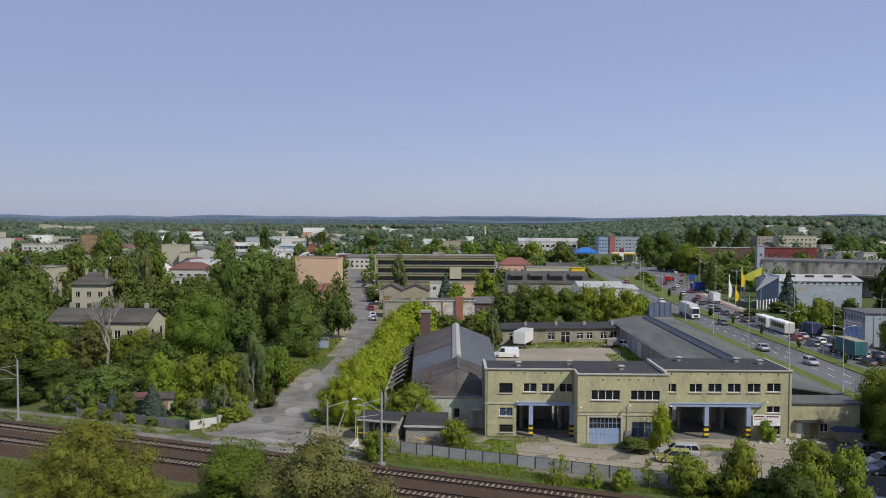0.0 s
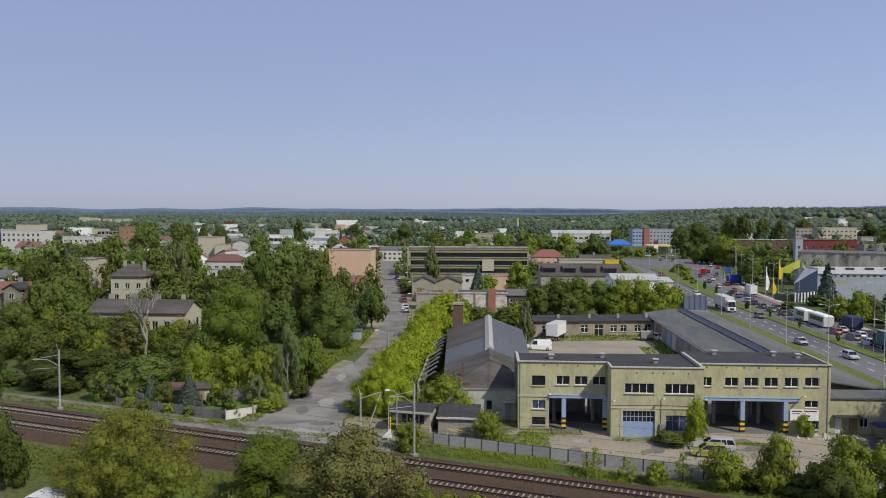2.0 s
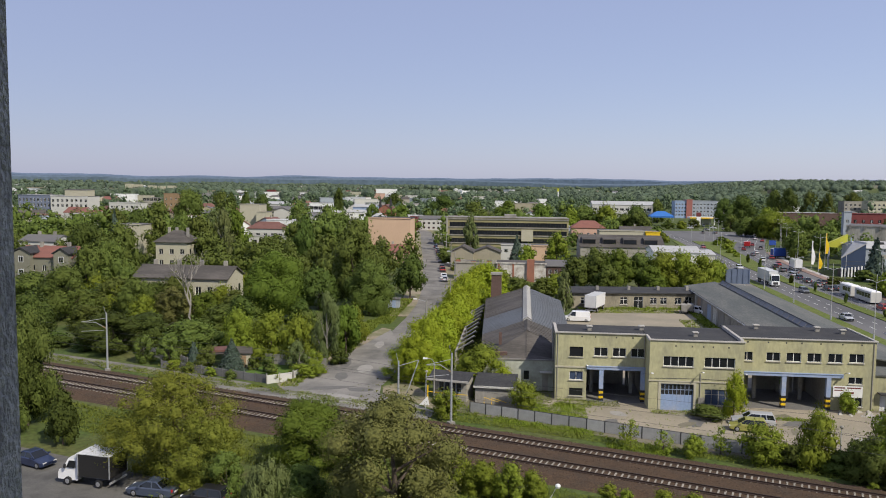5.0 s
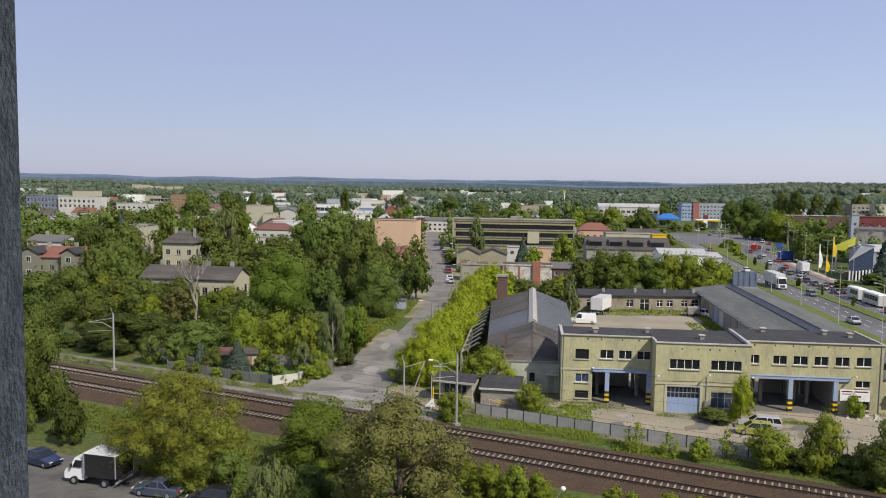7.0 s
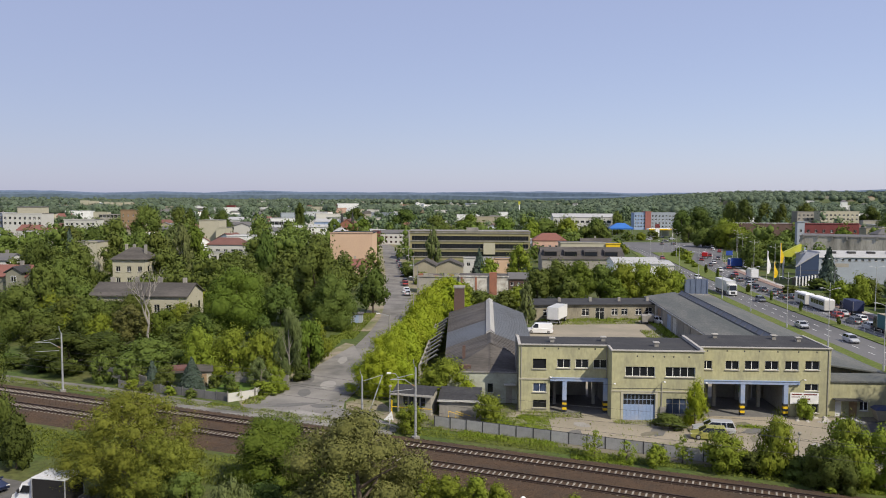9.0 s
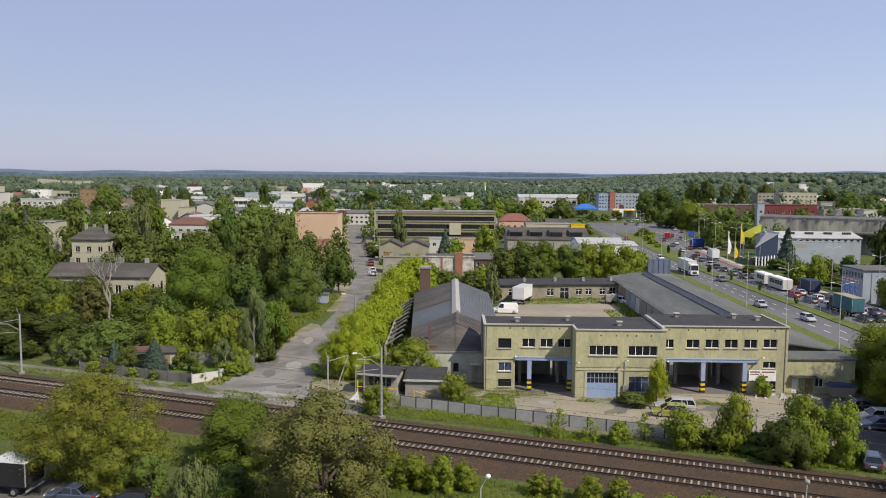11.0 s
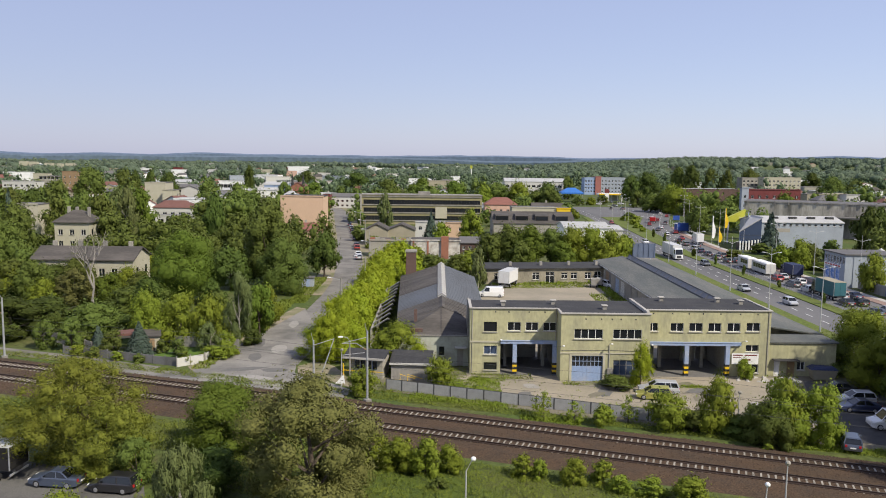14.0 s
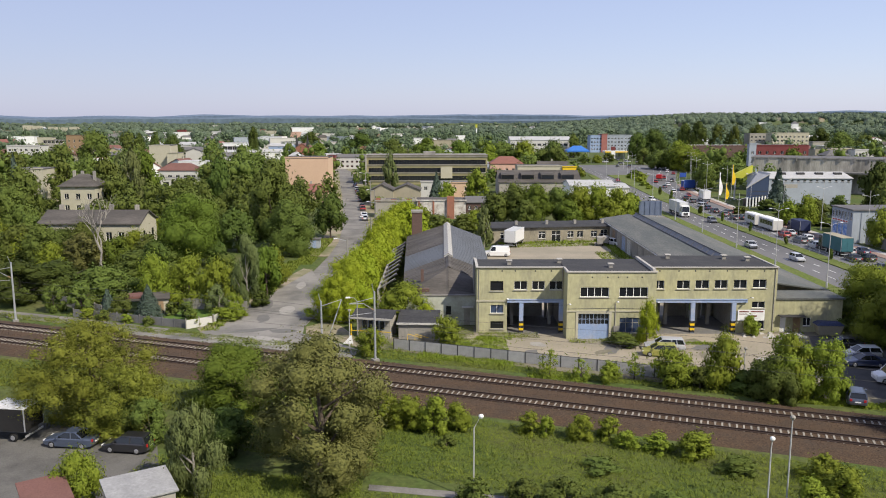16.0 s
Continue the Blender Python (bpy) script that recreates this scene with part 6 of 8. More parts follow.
part("canopy", Mesh().loft([[(-7.4, 0, 5.4), (7.4, 0, 5.4), (7.4, 10, 5.4), (-7.4, 10, 5.4)], [(-7.4, 0, 6.4), (7.4, 0, 6.4), (7.4, 10, 6.4), (-7.4, 10, 6.4)], [(-2.5, 4, 9.4), (2.5, 4, 9.4), (2.5, 6, 9.4), (-2.5, 6, 9.4)]]), M_BLUEBRIGHT, tent)
for px, py in ((-7, 0.5), (7, 0.5), (-7, 9.5), (7, 9.5)):
    part("pole", Mesh().tube([(px, py, 0), (px, py, 5.5)], 0.12), M_STEEL, tent)
b("hotel", "pale blue block with a red stair strip", 123.9, 646, 9.2, 14, 13.6, M_BLUEPALE, rows=4, cols=4, win=(1.4, 1.3), first=2.0, cat="hotel")
b("hotel_stair", "narrow pinkish red stair tower", 130.3, 645, 4.6, 14, 14.6, M_CORAL, cat="tower")
b("hotel", "pale blue-grey block with rows of square windows", 142.2, 646, 19, 14, 13.8, M_HALLWALL, rows=4, cols=7, win=(1.4, 1.3), first=2.0, cat="hotel")
gas = thing("fuel_station", "fuel station with a flat yellow-edged canopy", "fuel station", (118.8, 540, 0))
part("canopy", Mesh().box(-9.0, 0, 4.3, 9.0, 9, 5.3), M_WHITE, gas)
part("canopy_edge", Mesh().box(-9.1, -0.1, 4.35, 9.1, -0.003, 5.25), M_YELLOWP, gas)
for px in (-7.5, 0, 7.5):
    part("column", Mesh().box(px - 0.25, 3, 0, px + 0.25, 3.5, 4.3), M_WHITE, gas)
part("kiosk", Mesh().box(-8, 6, 0, 6, 9, 4), M_WHITEWALL, gas)
pyl = thing("price_pylon", "red and white fuel price pylon", "sign", (111, 520, 0))
part("panel", Mesh().box(-1.4, 0, 1.0, 1.4, 0.5, 9), M_WHITE, pyl)
part("header", Mesh().box(-1.45, -0.05, 6.5, 1.45, 0.55, 9.1), M_REDWALL, pyl)
part("post", Mesh().box(-0.3, 0.1, 0, 0.3, 0.4, 1.0), M_STEEL, pyl)
bu = b("old_workshop", "low workshop with a patchy white wall and brick piers", -0.4, 215, 13.3, 8, 4.9, M_PATCHED, "flat", M_CORR)
for x in (-6.3, -2.4):
    part("brick_pier", Mesh().box(x, -0.12, 0, x + 0.5, -0.003, 4.8), M_BRICK, bu)
part("brick_chimney_base", Mesh().box(1.5, -0.6, 0, 3.5, 0.5, 6.2), M_BRICK, bu)
b("brick_house", "small sooty brick house with a shallow grey roof", 9.0, 215, 5.2, 8, 4.6, M_SOOT, "gable", M_TARGREY, rise=1.3, rows=2, cols=3, win=(0.8, 1.0))
ruin = b("ruined_shed", "roofless grey shed with crumbling orange-brick wall tops", -12.8, 217, 11.4, 7, 4.6, M_GREYWALL, "flat", M_CORR)
rq = random.Random(6)
for i in range(8):
    part("broken_wall", Mesh().box(-5.6 + i * 1.42, -0.2, 4.55, -4.35 + i * 1.42, 0.35, 4.9 + rq.uniform(0, 0.8)), M_BRICK if i % 3 == 0 else M_GREYWALL, ruin)
b("small_house", "low house with a grey double-pitched roof", -19.0, 247, 7, 9, 5.0, M_BEIGE, "front", M_CORR, rise=1.9, rows=1, cols=2)
b("small_house", "low beige house with a shallow grey roof", -11.4, 250, 8.4, 9, 4.8, M_BEIGE, "front", M_CORR, rise=1.8, rows=1, cols=2)
b("small_house", "low white outbuilding with brick patches", -2.5, 270, 10, 7, 5.6, M_WHITEWALL, rows=1, cols=3, win=(1.2, 1.2), first=3.0)
b("small_house", "low orange-brown outbuilding with flat roof", 6.0, 272, 8, 7, 5.2, M_ORANGE, rows=1, cols=2, win=(1.2, 1.2), first=2.6)
b("red_block", "dark red three-storey block with small windows", 145.5, 342, 22.5, 10, 15.6, M_REDWALL, rows=4, cols=7, win=(1.2, 1.3), first=2.2, cat="apartment block")
b("red_block_end", "pale grey end bay of the red block", 132.6, 341.5, 3.0, 2.4, 16.4, M_HALLWALL, rows=3, cols=1, win=(1.0, 1.3), first=4.0, cat="apartment block")
cw = b("concrete_hall", "huge windowless hall of stained grey concrete", 142.4, 290.2, 56, 22, 12.4, M_STAINED, roofmat=M_TARGREY, trim=M_CONCRETE, cat="hall", turn=-25)
for i in range(12):
    x = -27 + i * 4.8
    part("parapet_post", Mesh().box(x, -0.4, 11.6, x + 0.5, -0.003, 13.0), M_CONCRETE, cw)
part("lean_to_roof", Mesh().box(2, -6, 7.5, 20, -0.01, 8.0), M_TARGREY, cw)
wx = b("white_hall", "pale blue-white industrial hall with a pale roof and small high windows", 116, 252, 28, 14, 8.4, M_HALLWALL, "gable", M_CORRPALE, rise=1.6, rows=1, cols=14, win=(0.9, 0.6), first=7.2, cat="hall", bars=0)
part("emblem", Mesh().box(-7.5, -0.02, 5.2, -3.2, -0.003, 6.4), M_GREYWALL, wx, "faded grey lettering panel without legible words")
for x in (-8, -2, 4, 10):
    part("roof_vent", Mesh().box(x, 3.5, 9.0, x + 2.4, 4.6, 9.9), M_TAR, wx)
by = thing("showroom", "car showroom with a dark slanted glass front and white fins", "showroom", (97.8, 246, 0))
TOWN.append((98, 250, 6))
part("glass_front", Mesh().loft([[(-3.2 + yy * 0.45, yy, 2.2), (3.4, yy, 2.2), (3.4, yy, 10.0), (-3.2 + yy * 0.45, yy, 5.6)] for yy in (0, 9)]), M_GLASSBLUE, by)
part("roof", Mesh().loft([[(-3.5 + yy * 0.45, yy, 5.6), (3.6, yy, 10.1), (3.6, yy, 10.4), (-3.5 + yy * 0.45, yy, 5.95)] for yy in (-0.4, 9.3)]), M_CORRPALE, by)
part("plinth", Mesh().box(-3.2, 0.1, 0, 3.4, 2.9, 2.2), M_BLACKSHEET, by)
for i in range(8):
    part("fin", Mesh().box(-3.3 + i * 0.93, -0.35, 0, -2.95 + i * 0.93, 0.05, 2.6 + 0.12 * i), M_WHITE, by)
for zz in (3.4, 4.6):
    part("transom", Mesh().box(-3.2, -0.05, zz, 3.4, -0.004, zz + 0.12), M_DARKSTEEL, by)
lime = thing("forecourt_canopy", "lime-yellow wedge canopy of a car dealer on posts", "canopy", (101.5, 266, 0))
part("canopy", Mesh().loft([[(-3.8, 0, 7.4), (2.2, 0, 7.2), (2.2, 0, 11.6), (-3.8, 0, 8.6)], [(-3.8, 1.5, 7.4), (2.2, 1.5, 7.2), (2.2, 1.5, 11.6), (-3.8, 1.5, 8.6)]]), M_LIME, lime)
for px, py in ((-3.2, 0.4), (1.8, 0.4), (-3.2, 1.1), (1.8, 1.1)):
    part("post", Mesh().tube([(px, py, 0), (px, py, 7.5)], 0.18), M_STEEL, lime)
b("apartment_block", "cream low apartment block with dark windows", 271, 624, 29, 12, 15.8, M_CREAM, rows=3, cols=9, win=(1.5, 1.5), first=6.0, chimneys=3)
b("apartment_block", "pale grey apartment block", 252, 640, 13, 12, 15.0, M_GREYWALL, rows=3, cols=4, win=(1.5, 1.5), first=6.0)
b("house", "beige long house with flat roof", 220, 452, 18, 10, 9.6, M_BEIGE, rows=1, cols=6, win=(1.3, 1.5), first=6.2)
b("house", "white house with a row of dark windows", 236, 444, 13, 10, 9.8, M_WHITEWALL, rows=1, cols=7, win=(1.0, 1.6), first=6.4)
b("grey_hall", "long grey hall with a flat roof", 168.2, 484, 32.6, 14, 10.8, M_SOOT, roofmat=M_CORRPALE)
b("house", "grey house with a dark roof", 196, 395, 12, 9, 9.0, M_GREYWALL, "hip", M_TARGREY, rows=1, cols=4)
tw = b("church", "dark church with a square tower on the hill", 640, 1560, 22, 30, 14, M_CONCRETE, "front", M_TAR, rise=8, cat="church", z=-9)
part("tower", Mesh().box(-12, -4, 0, -3, 5, 36).loft([[(-12, -4, 36), (-3, -4, 36), (-3, 5, 36), (-12, 5, 36)], [(-7.7, 0.3, 44), (-7.3, 0.3, 44), (-7.3, 0.7, 44), (-7.7, 0.7, 44)]]), M_TAR, tw)

b("hall", "long grey hall with a pale roof among trees", -423.7, 1035, 26.3, 13, 8.4, M_GREYWALL, "flat", M_CORRPALE)
b("hall", "white flat-roofed store hall among trees", -410.4, 1120, 17.4, 9, 8.4, M_WHITE, "flat", M_CORRPALE)
b("hall", "very long white store hall with a pale roof", -360.1, 1098, 56.6, 16, 8.2, M_WHITE, "flat", M_CORRPALE)
b("hall", "red upper part of a store hall", -403.7, 1237, 13.1, 8, 8.4, M_REDWALL, "flat", M_REDROOF)
b("hall", "low white hall behind trees", -318.6, 1120, 17.4, 9, 8.1, M_WHITEWALL, "flat", M_CORRPALE)
b("hall", "pale low works building with flat roof", -382.8, 769, 14.1, 8, 8.4, M_CREAM, "flat", M_TARGREY)
b("hall", "small cream outbuilding with flat roof", -248.3, 538, 4.2, 8, 7.5, M_CREAM, "flat", M_TARGREY, rows=1, cols=2, win=(1.8, 1.3), first=4.8)
b("hall", "low hall with a yellow eaves band", -214.9, 497, 9.8, 8, 7.4, M_YELLOW, "flat", M_LIME, rows=1, cols=2, win=(1.8, 1.3), first=4.8)
b("hall", "long grey shed with a dark roof", -201.0, 478, 12.5, 8, 5.6, M_GREYWALL, "gable", M_TARGREY, rise=1.6, rows=1, cols=2, win=(1.8, 1.3), first=3.0)
b("hall", "cream retail hall with a pale roof", -266.5, 1237, 30.6, 15, 8.2, M_CREAM, "flat", M_CORRPALE)
b("hall", "dark red shop front tower", -250.4, 1312, 7.3, 8, 10.6, M_REDWALL, "flat", M_TARGREY)
b("hall", "pink and white shop hall", -214.5, 1165, 14.8, 8, 8.3, M_PINK, "flat", M_CORRPALE)
b("hall", "white supermarket with a pale roof", -179.5, 1077, 22.1, 11, 6.9, M_WHITE, "gable", M_CORRPALE, rise=1.6)
b("hall", "long far hall with white roof", -230.9, 1312, 33.7, 16, 12.7, M_WHITE, "flat", M_CORRPALE)
b("hall", "white far warehouse with flat roof", -120.3, 1189, 26.9, 13, 8.5, M_WHITE, "flat", M_CORRPALE)
b("hall", "large white building among trees", -107.9, 1287, 24.6, 12, 6.5, M_WHITEWALL, "gable", M_CORRPALE, rise=1.6)
b("hall", "cream house with gables among trees", -47.0, 1165, 26.4, 13, 6.7, M_CREAM, "gable", M_TARGREY, rise=1.6)
b("hall", "low long white hall behind trees", -15.6, 769, 26.2, 13, 8.4, M_WHITE, "flat", M_CORRPALE)
b("hall", "white house among green trees", 8.4, 769, 8.7, 8, 6.6, M_WHITEWALL, "gable", M_TARGREY, rise=1.6)
b("hall", "white flat building among trees", 20.0, 901, 10.2, 8, 8.3, M_WHITE, "flat", M_CORRPALE)
b("hall", "pink boiler house with flat roof", -104.6, 583, 9.5, 8, 7.4, M_PINK, "flat", M_TARGREY, rows=1, cols=2, win=(1.8, 1.3), first=4.8)
b("hall", "white hall with a bright sheet roof", -113.1, 528, 12.3, 8, 5.5, M_WHITE, "gable", M_CORRPALE, rise=1.6, rows=1, cols=2, win=(1.8, 1.3), first=2.9)
b("hall", "long white roof on the wooded slope", 473.6, 1077, 15.3, 8, 8.3, M_WHITE, "flat", M_CORRPALE)
b("hall", "pale house on the wooded slope", 355.6, 901, 6.4, 8, 8.1, M_CREAM, "flat", M_TARGREY)
b("hall", "white house on the wooded slope", 358.1, 883, 6.3, 8, 6.6, M_WHITEWALL, "gable", M_TARGREY, rise=1.6)
b("hall", "grey terrace of low buildings", 322.5, 669, 25.8, 13, 7.3, M_GREYWALL, "flat", M_TARGREY)
b("hall", "white workshop with flat roof", -161.7, 631, 17.9, 9, 7.3, M_WHITE, "flat", M_CORRPALE)
b("hall", "long low hall with white roof edge", -197.7, 606, 24.4, 12, 7.5, M_WHITE, "flat", M_CORRPALE, rows=1, cols=4, win=(1.8, 1.3), first=4.9)
b("hall", "pale far store among trees", -141.2, 975, 17.3, 9, 8.5, M_WHITEWALL, "flat", M_CORRPALE)
b("hall", "cream far house among trees", 61.3, 1077, 16.8, 8, 6.6, M_CREAM, "gable", M_CORRPALE, rise=1.6)
b("hall", "long grey hall with pale roof", 198.9, 560, 28.0, 14, 7.4, M_GREYWALL, "flat", M_CORRPALE, rows=1, cols=5, win=(1.8, 1.3), first=4.8)
b("apartment_block", "far cream apartment block on the hill", -681.2, 1312, 12.7, 8, 16.9, M_CREAM, "flat", M_CORRPALE)
b("apartment_block", "far cream apartment block on the hill", -665.0, 1312, 12.7, 8, 16.3, M_CREAM, "flat", M_TARGREY)
b("apartment_block", "far cream apartment block on the hill", -639.7, 1312, 12.7, 8, 14.8, M_CREAM, "flat", M_TARGREY)
b("apartment_block", "far cream apartment block on the hill", -622.5, 1312, 10.9, 8, 14.2, M_CREAM, "flat", M_TARGREY)
b("apartment_block", "far cream apartment block on the hill", -604.4, 1312, 14.5, 8, 14.9, M_CREAM, "flat", M_TARGREY)
sm = thing("sign_mast", "tall white advertising mast with a yellow head", "sign", (41.8, 1000, 1))
part("pole", Mesh().tube([(0, 0, 0), (0, 0, 14.9)], 0.6, 8), M_WHITE, sm)
part("sign_head", Mesh().box(-1.3, -0.6, 14.9, 1.3, 0.6, 18.9), M_LIME, sm)

# corner shop with glazed front towards the main road
shop = thing("corner_shop", "white two-storey shop with blue window posters and a red sign", "shop", (89.9, 172.0, 0), 90)
TOWN.append((97, 176, 9))
up = [(0.3 + i * 1.3, 1.3 + i * 1.3, 4.9, 6.6) for i in range(7)]
dn = [(2.2 + i * 2.3, 4.2 + i * 2.3, 1.2, 3.9) for i in range(3)]
part("wall", wall_open(Mesh(), 0, 9.4, 0, 7.2, 0, 0.3, up + dn), M_HALLWALL, shop)
part("wall_side", Mesh().box(0.0, -12, 0, 0.3, -0.003, 7.2).box(9.1, -12, 0, 9.4, -0.003, 7.2).box(0.3, -12, 0, 9.1, -11.7, 7.2), M_HALLWALL, shop)
for a, q, c, d in up:
    window(shop, a, c, q - a, d - c)
for a, q, c, d in dn:
    window(shop, a, c, q - a, d - c, bars=0, glass=mat("blue_poster", (0.10, 0.22, 0.5), 0.5, 0.1, 0.9, 6.0, other=(0.7, 0.72, 0.75), amount=0.9) if a < 3 else bpy.data.materials["blue_poster"])
part("sign", Mesh().box(1.8, 0.31, 4.15, 9.2, 0.37, 4.75), M_WHITE, shop, "white sign with red lettering")
part("roof", Mesh().loft([[(-0.3, yy, 7.2), (9.7, yy, 7.2), (9.7, yy, 7.45), (-0.3, yy, 7.45)] for yy in (0.6, -12.3)]), M_TARGREY, shop)
part("base_sign", Mesh().box(0.2, 0.31, 0.25, 8.2, 0.36, 1.1), mat("sign_blue", (0.16, 0.3, 0.55), 0.5, 0.05), shop, "blue plinth board with white lettering")
reds = Mesh()
for i in range(6):
    reds.box(2.0 + i * 1.18, 0.371, 4.3, 2.9 + i * 1.18, 0.378, 4.62)
part("sign_bars", reds, M_RED, shop)
tx = bpy.data.curves.new("lettering", "FONT")
tx.body, tx.size, tx.extrude, tx.align_x = "ROWERY", 1.05, 0.02, "CENTER"
tx.materials.append(M_WHITE)
txo = new("lettering", tx)
txo.parent = shop
txo.matrix_basis = pose(4.2, 0.385, 0.32, 90, 0, 180)
yardw = structure("wall_yard", Mesh().box(0, 0, 0, 0.25, 24, 2.2), M_CONCRETE, "grey yard wall along the footway", "wall")
yardw.matrix_basis = pose(92.2, 147, 0)
b("workshop", "low white workshop with two glass roof pyramids", 106, 176, 18, 16, 5.6, M_WHITEWALL, roofmat=M_CORRPALE)
for i, x in enumerate((-3, 4)):
    part("roof_pyramid", Mesh().loft([[(x - 2, 4, 5.8), (x + 2, 4, 5.8), (x + 2, 8, 5.8), (x - 2, 8, 5.8)], [(x - 0.05, 5.95, 7.8), (x + 0.05, 5.95, 7.8), (x + 0.05, 6.05, 7.8), (x - 0.05, 6.05, 7.8)]]), M_CORRPALE, bpy.data.objects["workshop"])

# small buildings by the railway gate
hut = thing("gatehouse", "small gatehouse with blue-framed windows under an overhanging roof", "hut", (-8.6, 95.6, 0), -12)
part("wall", wall_open(Mesh(), -2.1, 2.1, 0, 2.7, 0, 0.2, [(-1.5 + i * 0.75, -0.85 + i * 0.75, 1.1, 2.3) for i in range(4)]).box(-2.1, 0.2, 0, -1.9, 3, 2.7).box(1.9, 0.2, 0, 2.1, 3, 2.7).box(-1.9, 2.8, 0, 1.9, 3, 2.7), M_GREYWALL, hut)
for i in range(4):
    window(hut, -1.5 + i * 0.75, 1.1, 0.65, 1.2, bars=0, frame_mat=M_BLUEPALE, sill=False)
part("roof", Mesh().loft([[(-2.7, -0.9, 2.65), (2.6, -0.9, 2.65), (2.6, -0.9, 2.8), (-2.7, -0.9, 2.8)], [(-2.7, 1.4, 3.3), (2.6, 1.4, 3.3), (2.6, 1.4, 3.45), (-2.7, 1.4, 3.45)], [(-2.7, 3.4, 2.75), (2.6, 3.4, 2.75), (2.6, 3.4, 2.9), (-2.7, 3.4, 2.9)]]), M_TAR, hut)
part("canopy_edge", Mesh().box(-2.72, -0.98, 2.6, 2.62, -0.903, 2.84), M_PAVE, hut)
part("barrier", Mesh().box(-2.75, -0.75, 0, -2.62, -0.62, 1.9).box(-2.62, -0.72, 1.05, 2.4, -0.65, 1.13), M_YELLOWP, hut, "yellow barrier post and rail")
store = thing("store_shed", "low grey store with a dark felt roof and ramp", "shed", (-3.1, 95.2, 0), -3)
part("wall", Mesh().box(-2.4, 0, 0, 2.4, 0.2, 2.0).box(-2.4, 0.2, 0, -2.2, 3.6, 2.1).box(2.2, 0.2, 0, 2.4, 3.6, 2.1).box(-2.2, 3.4, 0, 2.2, 3.6, 2.1), M_CONCRETE, store)
part("roof", Mesh().loft([[(-2.6, -0.25, 1.98), (2.6, -0.25, 1.98), (2.6, -0.25, 2.14), (-2.6, -0.25, 2.14)], [(-2.6, 3.8, 2.7), (2.6, 3.8, 2.7), (2.6, 3.8, 2.85), (-2.6, 3.8, 2.85)]]), M_TAR, store)
part("fascia", Mesh().box(-2.62, -0.33, 1.92, 2.62, -0.253, 2.16), M_WHITEWALL, store)
for i in range(2):
    part("ramp_rail", Mesh().tube([(-1.2 + i * 0.9, -0.8, 0.1), (-1.2 + i * 0.9, -0.8, 0.9), (0.6 + i * 0.9, -0.8, 0.4)], 0.04, 5), M_YELLOWP, store)
post = thing("direction_board", "small white triangular board on a post", "sign", (-11.2, 91.6, 0))
part("post", Mesh().tube([(0, 0, 0), (0, 0, 1.2)], 0.05), M_STEEL, post)
part("board", Mesh().add([(-0.7, -0.06, 0.5), (0.5, -0.06, 0.5), (0.3, -0.06, 1.6), (-0.7, -0.03, 0.5), (0.5, -0.03, 0.5), (0.3, -0.03, 1.6)], [(0, 1, 2), (5, 4, 3), (0, 3, 4, 1), (1, 4, 5, 2), (2, 5, 3, 0)]), M_WHITE, post)


# fence of concrete panels between the railway and the yard
fence = thing("panel_fence", "grey concrete panel fence with steel posts along the railway", "fence", (-5.8, 90.9, 0), -20.3)
PANEL = Mesh().box(0.06, -0.04, 0.06, 1.94, 0.04, 1.28).data("panel", M_PANEL)
POST = Mesh().box(-0.06, -0.06, 0, 0.06, 0.06, 1.36).data("post", M_DARKSTEEL)
TOPR = Mesh().box(0.06, -0.03, 1.28, 1.94, 0.03, 1.33).data("top_rail", M_DARKSTEEL)
for i in range(21):
    for nm, me in (("panel", PANEL), ("post", POST), ("top_rail", TOPR)):
        part(nm, me, None, fence).matrix_basis = pose(i * 2.0, 0, 0)
# concrete of the garden fence, with the shade on it put into the grey
M_SHADEWALL = mat("shade_grey_concrete_panel", (0.15, 0.148, 0.145), 0.92, 0.14, 0.5, 5.0, 0.1, rnd=0.15)
garden = thing("garden_fence", "concrete panel fence along the path, its grey darkened for shade", "fence", (-51.0, 106.6, 0), -19.5)
for i in range(10):
    part("wall_panel", Mesh().box(i * 1.86, 0, 0, i * 1.86 + 1.78, 0.1, 1.05 + 0.06 * (i % 2)), M_SHADEWALL, garden)
    part("pillar", Mesh().box(i * 1.86 - 0.07, -0.05, 0, i * 1.86 - 0.005, 0.15, 1.25), M_SHADEWALL, garden)
for at, turn, count, label in (((-33.3, 100.0), 40, 2, "low white concrete garden wall at the corner"), ((-30.4, 102.5), 84, 5, "low white concrete garden wall along the street")):
    gw = thing("garden_wall", label, "wall", (*at, 0), turn)
    for i in range(count):
        part("wall_panel", Mesh().box(i * 1.8, 0, 0, i * 1.8 + 1.74, 0.12, 1.15), M_WHITEWALL, gw)
        part("pillar", Mesh().box(i * 1.8 - 0.1, -0.05, 0, i * 1.8 - 0.005, 0.17, 1.4), M_GREYWALL, gw)
rgate = thing("garden_gate", "tall rust-red sheet metal garden gate", "gate", (-29.5, 111.4, 0), 95)
for i in range(6):
    part("board", Mesh().box(i * 0.46, 0, 0.08, i * 0.46 + 0.43, 0.06, 1.95), M_BROWNROOF, rgate)
part("gate_rail", Mesh().box(0, 0.06, 0.5, 2.74, 0.1, 0.6).box(0, 0.06, 1.5, 2.74, 0.1, 1.6), M_BROWNROOF, rgate)
woodf = thing("wood_fence", "low grey concrete panel fence in the shade of the wood", "fence", (-60.5, 116.8, 0), -35)
